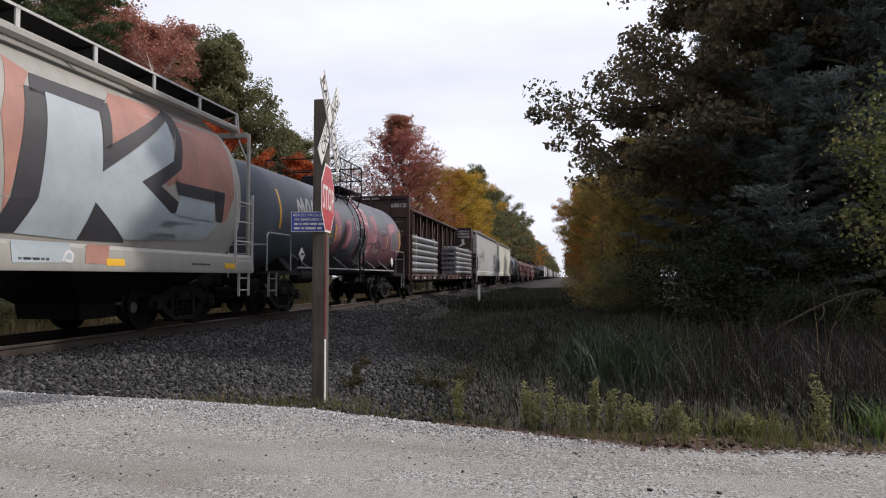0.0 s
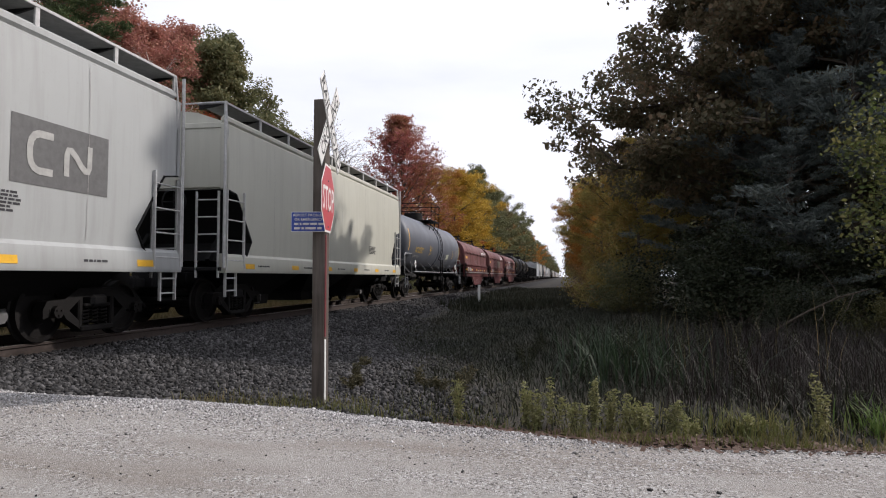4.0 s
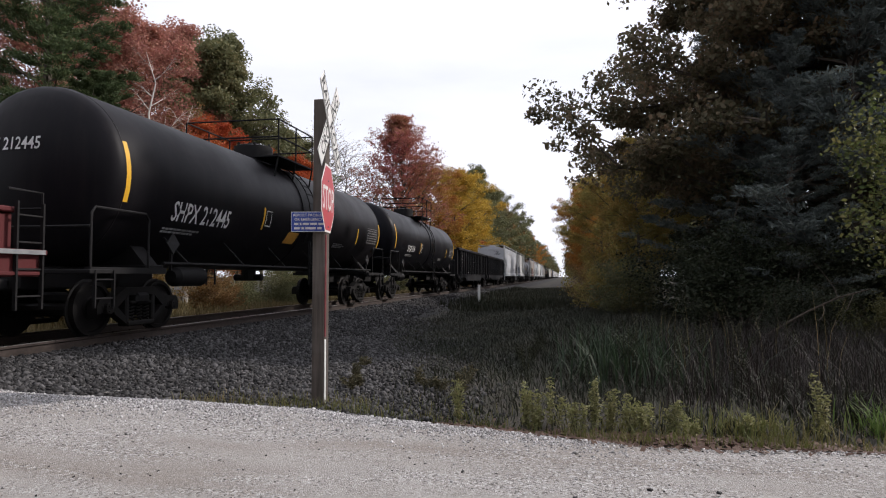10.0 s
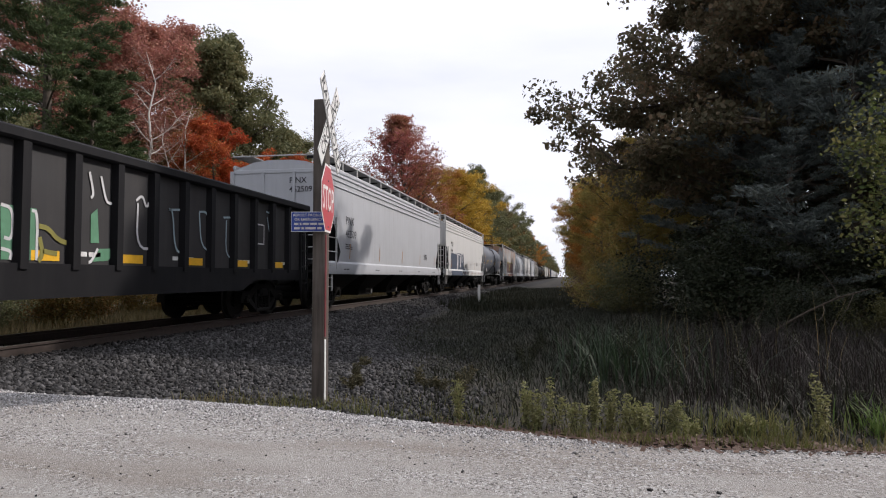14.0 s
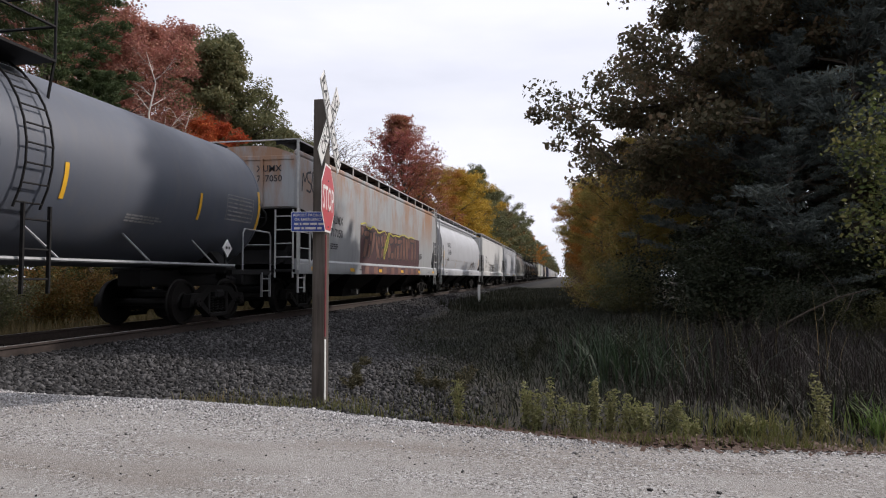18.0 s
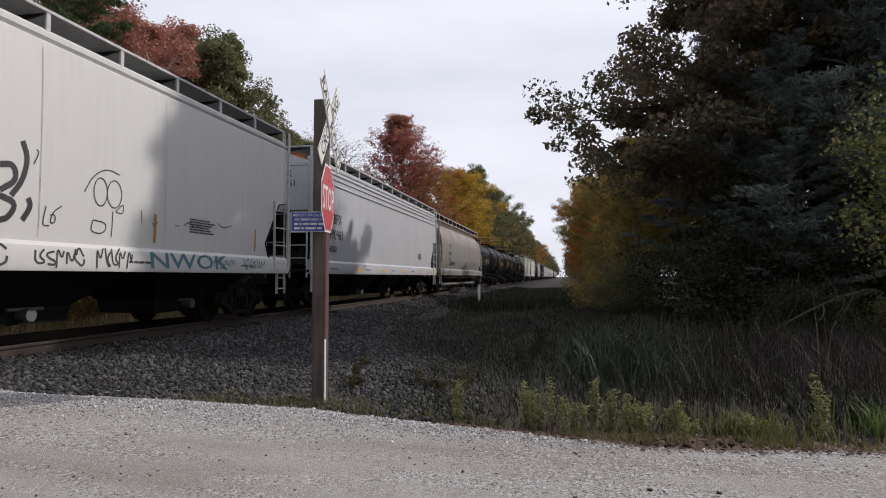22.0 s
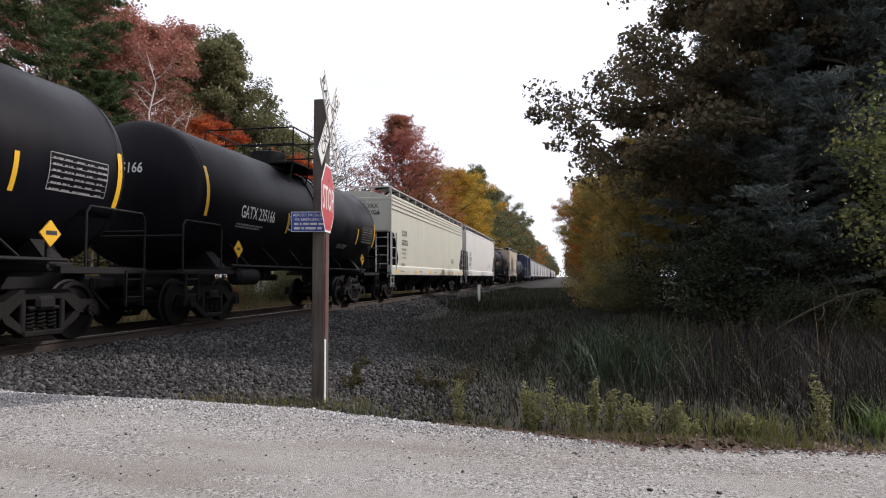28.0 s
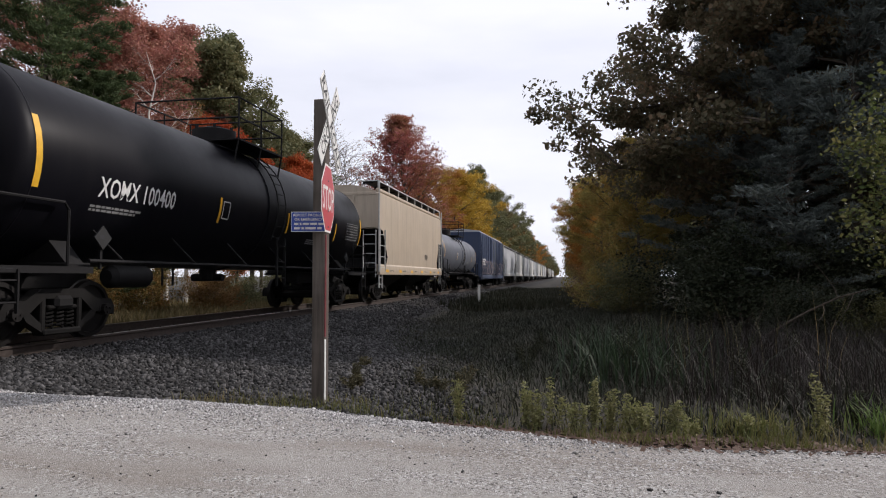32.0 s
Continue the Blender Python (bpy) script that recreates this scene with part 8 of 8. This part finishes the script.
def art_navy(car, side, half, z0, z1, rng):
    sprayed(side, car, SP_NAVY, "navy_fill", [[(-7.0, 1.4), (-1.75, 1.4), (-1.85, 2.55), (-7.0, 2.5)], [(-1.75, 1.4), (-1.0, 1.4), (-1.2, 1.65), (-1.8, 1.7)]])
    sprayed(side, car, SP_WHITE, "white_bars", [[(-3.4, 1.6), (-3.1, 1.6), (-3.1, 2.3), (-3.4, 2.35)], [(-2.75, 1.95), (-2.5, 1.95), (-2.55, 2.5), (-2.8, 2.45)], [(-4.6, 1.5), (-4.2, 1.5), (-4.2, 2.4), (-4.6, 2.4)]], [[(-7, 2.5), (-3.6, 2.45), (-3.2, 2.35), (-2.9, 2.5), (-1.85, 2.58), (-1.75, 1.42), (-1.4, 1.68), (-0.95, 1.38)]], 0.07, 2)
    flat = SILL_SIDE
    sprayed(flat, car, SP_NAVY, "sill_navy", [[(-7.0, 1.07), (-1.1, 1.07), (-1.2, 1.36), (-7.0, 1.36)]])
    sprayed(flat, car, SP_WHITE, "sill_white", [[(-2.6, 1.08), (-2.35, 1.08), (-2.45, 1.36), (-2.7, 1.36)], [(-1.75, 1.08), (-1.5, 1.08), (-1.6, 1.36), (-1.85, 1.36)]], k=2)
    stripes(SILL_SIDE, [(-1.7 + 1.78 * k, 1.19, 0.16, 0.11) for k in range(6)], plain("faded_white_tape", (0.5, 0.48, 0.45), 0.5), car, 1, 2)
    stripes(SILL_SIDE, [(-1.54 + 1.78 * k, 1.19, 0.16, 0.11) for k in range(6)], plain("faded_red_tape", (0.30, 0.07, 0.05), 0.5), car, 1, 2)
    sprayed(side, car, SP_BLACK, "black_ring", [], [[(-0.95 + 0.13 * math.cos(u * 0.52), 1.75 + 0.15 * math.sin(u * 0.52)) for u in range(13)], [(-1.07, 1.78), (-0.83, 1.78)], [(-0.95, 1.78), (-0.95, 1.62)]], 0.035)
    b = Build()
    scrawl(side, b, -0.7, -0.3, 1.5, 1.72, rng, 0.025, 3)
    part("black_tag", b, SP_BLACK, car)


def art_brown_letters(car, side, half, z0, z1, rng):
    b = Build()
    side.patch(b, [(-4.0, 1.38), (5.2, 1.38), (5.2, 2.72), (-4.0, 2.78)], 14, 0.7)
    part("maroon_ground", b, SP_MAROON, car)
    letters_at = [[(-3.93, 2.66), (-3.58, 2.74), (-3.63, 2.47), (-3.92, 2.34)],
                  [(-3.62, 2.61), (-2.93, 2.66), (-2.96, 2.39), (-3.62, 2.39)],
                  [(-3.48, 2.35), (-3.08, 2.34), (-3.33, 1.65), (-3.77, 1.66)],
                  [(-3.05, 2.13), (-2.76, 2.15), (-2.9, 1.66), (-3.22, 1.66)],
                  [(-2.92, 2.58), (-2.61, 2.65), (-2.61, 2.3), (-2.89, 2.19)],
                  [(-2.53, 2.63), (-2.13, 2.68), (-2.36, 2.02), (-2.83, 1.64)],
                  [(-2.27, 2.62), (-2.0, 2.53), (-1.56, 1.68), (-2.06, 1.65)],
                  [(-1.96, 2.54), (-1.56, 2.51), (-1.67, 2.04), (-1.87, 2.07)],
                  [(-1.53, 2.52), (-1.15, 2.65), (-1.03, 2.16), (-1.36, 2.05)],
                  [(-1.04, 2.62), (-0.64, 2.62), (-0.89, 2.1), (-1.13, 2.15)],
                  [(-1.39, 2.07), (-0.94, 2.13), (-1.18, 1.67), (-1.54, 1.67)],
                  [(-0.23, 2.63), (0.44, 2.57), (0.4, 2.35), (-0.32, 2.24)],
                  [(-0.41, 2.29), (0.0, 2.27), (-0.0, 1.71), (-0.59, 1.7)],
                  [(-0.01, 1.97), (0.48, 2.01), (0.44, 1.69), (-0.12, 1.67)],
                  [(0.54, 2.21), (0.86, 2.22), (0.81, 1.69), (0.49, 1.69)],
                  [(0.56, 2.58), (0.94, 2.63), (0.93, 2.34), (0.56, 2.3)],
                  [(1.03, 2.56), (1.86, 2.62), (1.79, 2.39), (0.98, 2.31)],
                  [(0.98, 2.31), (1.34, 2.34), (1.26, 1.68), (0.88, 1.68)],
                  [(1.52, 2.37), (1.9, 2.41), (1.83, 1.7), (1.46, 1.69)],
                  [(1.94, 2.67), (2.31, 2.8), (2.46, 1.71), (2.0, 1.69)],
                  [(2.37, 2.67), (2.82, 2.68), (3.01, 1.7), (2.52, 1.69)],
                  [(2.86, 2.67), (3.24, 2.75), (3.19, 2.16), (2.93, 2.21)],
                  [(3.29, 2.71), (4.22, 2.74), (4.19, 2.54), (3.25, 2.51)],
                  [(3.55, 2.5), (3.93, 2.52), (3.88, 1.68), (3.5, 1.69)],
                  [(4.19, 2.64), (4.45, 2.67), (4.47, 1.69), (4.14, 1.69)]]
    sprayed(side, car, SP_RUST, "terracotta_fill", letters_at, k=1.4)
    sprayed(side, car, SP_BLACK, "dark_outline", [], [q + q[:1] for q in letters_at], 0.055, 2.0)
    sprayed(side, car, SP_PINK, "pink_glints", [], [[q[0], ((q[0][0] + q[1][0]) / 2, (q[0][1] + q[1][1]) / 2)] for q in letters_at[::3]], 0.03, 2.6)
    sprayed(side, car, SP_OLIVE, "olive_bar", [[(-1.08, 1.77), (-1.0, 2.06), (-0.55, 2.13), (-0.86, 1.9)], [(-1.0, 2.06), (-0.43, 2.72), (-0.23, 2.72), (-0.55, 2.13)]], k=2.2)
    sprayed(side, car, SP_YELLOW, "yellow_edge", [], [[(-4.03, 2.79), (-3.74, 2.85), (-3.37, 2.89), (-3.37, 2.74), (-3.15, 2.74), (-3.12, 2.63), (-3.1, 2.77), (-2.89, 2.67), (-2.68, 2.78), (-2.39, 2.84), (-2.28, 2.75), (-2.04, 2.75), (-2.0, 2.66), (-1.74, 2.64), (-1.47, 2.67), (-1.0, 2.79), (-0.71, 2.62)], [(-0.43, 2.69), (-0.15, 2.74), (0.29, 2.62), (0.62, 2.7), (1.34, 2.65), (1.66, 2.78), (2.28, 2.8), (2.89, 2.69), (3.37, 2.78), (4.18, 2.73)], [(-1.08, 1.77), (-1.0, 2.06), (-0.43, 2.72), (-0.23, 2.72), (-0.55, 2.13), (-0.86, 1.9), (-0.99, 1.61), (-1.08, 1.77)]], 0.045, 2.6)
    flat = SILL_SIDE
    q = Build()
    flat.patch(q, [(-4.0, 1.07), (5.0, 1.07), (5.2, 1.37), (-4.0, 1.37)], 4)
    part("sill_maroon", q, SP_MAROON, car)
    fills = [[(y, 1.08), (y + 0.5, 1.08), (y + 0.6, 1.35), (y + 0.15, 1.35)] for y in (-3.7, -2.6, -1.4, -0.2, 0.9, 2.1, 3.2, 4.2)]
    sprayed(flat, car, SP_RUST, "sill_terracotta", fills, k=2)


def art_black_tag(car, side, half, z0, z1, rng):
    b = Build()
    scrawl(side, b, 3.4, 6.2, 1.4, 2.0, rng, 0.035, 6)
    scrawl(side, b, 3.6, 6.0, 1.45, 1.9, rng, 0.025, 5)
    part("black_tag", b, SP_BLACK, car)


def art_scribbles(car, side, half, z0, z1, rng):
    b = Build()
    for i in range(3):
        scrawl(side, b, -4.2, 0.6, 1.45, 2.15, rng, 0.04, 13)
    scrawl(side, b, -5.0, -3.9, 2.1, 2.35, rng, 0.03, 5)
    part("black_scribble", b, SP_BLACK, car)
    sprayed(side, car, SP_BLACK, "thick_black_loop", [], [[(0.76, 2.39), (0.97, 2.43), (1.02, 2.22), (0.77, 2.07)],
                                                    [(1.09, 2.75), (1.19, 2.54), (1.11, 2.23), (0.94, 2.02)],
                                                    [(0.77, 2.0), (1.03, 1.93), (0.91, 1.73), (0.78, 1.69)],
                                                    [(1.21, 2.02), (1.26, 1.91), (1.13, 1.72)]], 0.08)
    sprayed(side, car, SP_BLACK, "ink_doodle", [], [[(2.22, 2.23), (2.39, 2.5), (2.69, 2.65), (2.98, 2.59)],
                                                    [(1.51, 1.94), (1.45, 1.67), (1.58, 1.68)],
                                                    [(1.79, 1.97), (1.64, 1.88), (1.58, 1.72), (1.68, 1.72), (1.68, 1.84), (1.59, 1.83)],
                                                    [(2.41, 1.83), (2.36, 1.65), (2.66, 1.63), (2.72, 1.81), (2.41, 1.83)],
                                                    [(2.84, 2.0), (2.83, 1.6)],
                                                    [(2.9, 2.0), (3.1, 2.16), (3.08, 1.97), (2.9, 2.0)],
                                                    [(3.53, 2.09), (3.56, 1.85)],
                                                    [(3.83, 1.9), (3.91, 1.84), (3.99, 1.94)],
                                                    [(4.49, 1.9), (4.63, 1.91)],
                                                    [(4.76, 1.92), (4.94, 2.02), (5.13, 1.9), (5.33, 1.99)],
                                                    [(5.95, 2.07), (6.17, 1.97), (6.52, 2.06)],
                                                    [(1.28, 2.48), (1.37, 2.65), (1.32, 2.68)]], 0.018)
    for cy, rx in ((2.56, 0.15), (2.87, 0.17)):
        sprayed(side, car, SP_BLACK, "ink_ring", [], [[(cy + rx * math.cos(u * 0.52), 2.27 + 0.22 * math.sin(u * 0.52)) for u in range(13)]], 0.018)
    b = Build()
    scrawl(SILL_SIDE, b, -4.0, 0.9, 1.12, 1.36, rng, 0.035, 14)
    scrawl(SILL_SIDE, b, 1.3, 2.2, 1.13, 1.36, rng, 0.03, 5)
    scrawl(SILL_SIDE, b, 2.45, 3.3, 1.13, 1.4, rng, 0.03, 5)
    part("sill_scribble", b, SP_BLACK, car)
    teal = plain("teal_spray_paint", (0.07, 0.17, 0.21), 0.6)
    write_marks(SILL_SIDE, (("NWOK", 3.69, 1.13, 0.27),), teal, car, 2.0)
    b = Build()
    scrawl(SILL_SIDE, b, 5.75, 6.6, 1.15, 1.36, rng, 0.03, 4)
    scrawl(SILL_SIDE, b, 7.0, 8.0, 1.15, 1.36, rng, 0.03, 5)
    part("teal_tag", b, teal, car)


def art_end_tag(car, side, half, z0, z1, rng):
    b = Build()
    scrawl(side, b, -half + 0.3, -half + 1.7, 3.3, 3.9, rng, 0.06, 4)
    part("black_tag", b, SP_BLACK, car)
    art_brown_letters(car, side, half, z0, z1, rng)


def art_low_tag(car, side, half, z0, z1, rng):
    sprayed(side, car, plain("faded_black_block", (0.10, 0.10, 0.10), 0.7, 0.0, 0.5, 3), "dark_block", [[(-5.84, 1.87), (-3.83, 1.94), (-4.02, 1.76), (-5.88, 1.67)]])
    b = Build()
    scrawl(side, b, -5.8, -3.9, 1.7, 1.92, rng, 0.06, 6, 1.5)
    part("dark_tag", b, SP_BLACK, car)
    b = Build()
    scrawl(SILL_SIDE, b, -5.9, -3.9, 1.12, 1.38, rng, 0.025, 5)
    part("sill_tag", b, LETTER_GREY, car)


def art_door_scrawl(car, side, half, z0, z1, rng):
    b = Build()
    for i in range(3):
        scrawl(side, b, -half + 0.5, half - 0.5, 1.2, 2.4, rng, 0.07, 14)
    part("pale_scrawl", b, SP_GHOST, car)


def art_notice(car, side, half, z0, z1, rng):
    sprayed(side, car, plain("pale_notice", (0.55, 0.57, 0.45), 0.5), "notice_sheet", [[(2.6, 2.0), (3.35, 2.0), (3.35, 2.3), (2.6, 2.3)]])
    sprayed(side, car, SP_BLACK, "dark_plate", [[(1.6, 2.1), (1.95, 2.1), (1.95, 2.25), (1.6, 2.25)]])


def art_orange_notice(car, side, half, z0, z1, rng):
    sprayed(side, car, plain("orange_notice", (0.55, 0.27, 0.04), 0.5), "notice_sheet", [[(-0.9, 1.85), (-0.25, 1.85), (-0.1, 2.15), (-0.75, 2.15)]])


covered_hopper(*span(0), "weathered beige covered hopper with large spray-painted letters", P_BEIGE, round_side=True, seed=31, art=art_big_letter)
tank_car(*span(1), "dark slate tank car with pink spray paint", P_SLATE, (("664435", -3.0, 2.2, 0.24),), LETTER_YELLOW, radius=1.45, zc=2.55, seed=32, art=art_pink, lower=GALV, placard="white")
centre_beam_car(*span(2), "dark brown centre-beam flat car with bulkheads", P_BEAM)
covered_hopper(*span(3), "pale grey covered hopper with black smudges and lettering", P_SHADED, (("HKRX", -6.22, 2.54, 0.25), ("500472", -6.42, 2.08, 0.24)), bays=3, seed=33, art=art_smudges, board_mat=BOARD_GREY)
covered_hopper(*span(4), "cream covered hopper with plain sides", P_CREAM, bays=3, seed=34, board_mat=BOARD_GREY)
tank_car(*span(5), "slate grey tank car with yellow lettering", P_SLATE, (("NATX 252177", -5.6, 2.15, 0.28),), LETTER_YELLOW, seed=35, lower=GALV, art=art_notice, placard="white")
coil_car(*span(6), "mineral brown coil car with a faded hood", P_BROWN, P_HOOD, (("GTW  188234", -5.05, 1.42, 0.26),), seed=36, art=art_coil_scrawl)
coil_car(*span(7), "mineral brown coil car with white scrawls on its hood", P_BROWN, P_HOOD, (("GTW  188045", -5.06, 1.42, 0.26),), seed=37, art=art_coil_logo)
coil_car(*span(8), "mineral brown coil car with blue-white spray paint", P_BROWN, P_HOOD, (("GTW  187631", -5.5, 1.40, 0.23),), seed=38, art=art_coil_blue)
tank_car(*span(9), "dusty black tank car with white lettering", P_DUSTY, (("SHPX 212445", -5.9, 2.02, 0.35),), seed=39, art=art_orange_notice)
tank_car(*span(10), "black tank car with a band round its middle", P_BLACK, (("SHQX 7014", -4.9, 2.15, 0.27),), seed=40)
gondola(*span(11), "black ribbed gondola with chalk-white scrawls", P_GON, (("FURX", -6.55, 2.15, 0.3), ("3210", -6.55, 1.68, 0.3), ("34", -5.45, 1.68, 0.3)), seed=41, art=art_gondola_chalk)
gondola(*span(12), "black ribbed gondola with green and white spray paint", P_GON, (("NDYX", -6.5, 2.2, 0.24), ("320", -6.4, 1.8, 0.24)), seed=42, art=art_gondola_green, ribs=17)
covered_hopper(*span(13), "light grey covered hopper with a railed roof", P_GREY, (("PINX", -7.2, 2.68, 0.25), ("462509", -7.2, 2.25, 0.25)), band=1, seed=43, tape="side", board_mat=BOARD_GREY)
covered_hopper(*span(14), "off-white covered hopper with navy spray paint at its end", P_WHITE, (("PTLX", -7.0, 2.9, 0.25),), seed=44, art=art_navy, band=1, tape="side", board_mat=BOARD_GREY)
tank_car(*span(15), "slate grey tank car with a dark middle band", P_SLATE, (("NATX 25", -5.55, 2.2, 0.28),), LETTER_YELLOW, seed=45, lower=GALV, placard="white")
covered_hopper(*span(16), "rust-streaked covered hopper with brown and yellow spray paint", P_BUFF, (("XUMX", -6.85, 2.6, 0.25), ("717050", -6.9, 2.2, 0.25)), seed=46, art=art_end_tag)
covered_hopper(*span(17), "smooth grey covered hopper with rounded sides", P_GREY, (("RGCX", -6.4, 2.76, 0.28), ("551684", -6.45, 2.33, 0.28)), round_side=True, tape="side", seed=47, art=art_black_tag, board_mat=BOARD_GREY)
covered_hopper(*span(18), "pale grey covered hopper with black scribbles", P_WHITE, (("FPAX", -6.5, 2.6, 0.25), ("980505", -6.6, 2.2, 0.25)), seed=48, art=art_scribbles, tape="side", board_mat=BOARD_GREY)
covered_hopper(*span(19), "clean light grey covered hopper with dark lettering", P_GREY, (("CBFX", -7.4, 2.6, 0.3), ("490961", -7.45, 2.12, 0.3)), band=1, seed=49, board_mat=BOARD_GREY)
covered_hopper(*span(20), "rusty tan covered hopper with rounded sides", P_RUSTY, (("NAHX", -6.25, 2.8, 0.18), ("550886", -6.36, 2.3, 0.21)), round_side=True, tape="side", seed=50, art=art_low_tag, pipes=True)
tank_car(*span(21), "black tank car with slanted white lettering", P_BLACK, (("GATX 235125", -4.0, 2.3, 0.27),), seed=51)
tank_car(*span(22), "shorter black tank car with a dome", P_BLACK, (("GATX", -3.6, 2.3, 0.26),), seed=52)
tank_car(*span(23), "black tank car with orange-yellow lettering", P_BLACK, (("UTLX 676681", -4.6, 2.3, 0.36),), plain("orange_lettering", (0.60, 0.24, 0.04), 0.6), seed=53, placard="yellow")
tank_car(*span(24), "glossy black tank car with a domed top", P_BLACK, (("GATX 235166", -4.35, 2.3, 0.27),), seed=54, placard="yellow")
covered_hopper(*span(25), "pale greenish-grey covered hopper", P_CREAM, (("SOXX", -7.5, 2.75, 0.25), ("621026", -7.5, 2.35, 0.25), ("LD LMT 219000", -7.5, 2.12, 0.09), ("LT WT   67000", -7.5, 1.94, 0.09), ("CU FT   6260", -7.5, 1.76, 0.09)), band=1, seed=55, board_mat=BOARD_GREY)
covered_hopper(*span(26), "white covered hopper with thin rust streaks", P_WHITE, (("FPAX", -7.4, 2.55, 0.25), ("970323", -7.4, 2.18, 0.25)), seed=56, tape="side", board_mat=BOARD_GREY)
tank_car(*span(27), "matt black tank car with railed platform", P_BLACK, (("XOMX 100400", -5.8, 2.22, 0.3),), seed=57)
covered_hopper(*span(28), "tan two-bay covered hopper", P_TAN, round_side=False, bays=2, seed=58)
tank_car(*span(29), "grey tank car ahead of the box car", P_SLATE, radius=1.4, zc=2.5, seed=59)
box_car(*span(30), "dark blue box car with scrawled doors", P_BLUE, P_GREY, art=art_door_scrawl)
for k in range(31, 34):
    covered_hopper(*span(k), "pale grey covered hopper far down the train", [P_GREY, P_WHITE, P_GREY][k - 31], seed=60 + k)
front = S[-1]
far_paints = [P_WHITE, P_GREY, P_WHITE, P_CREAM, P_GREY]
for k in range(15):
    if k in (6, 7, 11):
        tank_car(front, 17.0, "black tank car far down the train", P_DUSTY, seed=90 + k)
        front += 17.0
    else:
        covered_hopper(front, 19.0, "pale covered hopper far down the train", far_paints[k % 5], seed=90 + k)
        front += 19.0


# ---- what moves ----
def motions():
    times = [i * 1.0 for i in range(33)]
    for ob, mid in CARS:
        at = ob.matrix_basis.copy()
        rows = []
        for t in times:
            m = at.copy()
            m.translation.y = mid - run(t)
            rows.append((t, m))
        walk(ob, rows)
    # wheels roll while their car is close enough for it to show
    mids = {ob.name: mid for ob, mid in CARS}
    for ws, car, off in WHEELS:
        mid = mids[car.name] + off
        rows, last = [], None
        for i in range(0, 32 * 30 + 1):
            t = i / 30
            here = mid - run(t)
            if i in (0, 960) or -3.0 < here < 45.0:
                a = here if here > -3.0 else -3.0
                a = a if a < 45.0 else 45.0
                turn = a / WHEEL_R
                rows.append((t, Matrix.Translation((0, ws.location.y, WHEEL_R)) @ Matrix.Rotation(-turn, 4, "X")))
        walk(ws, rows)


motions()
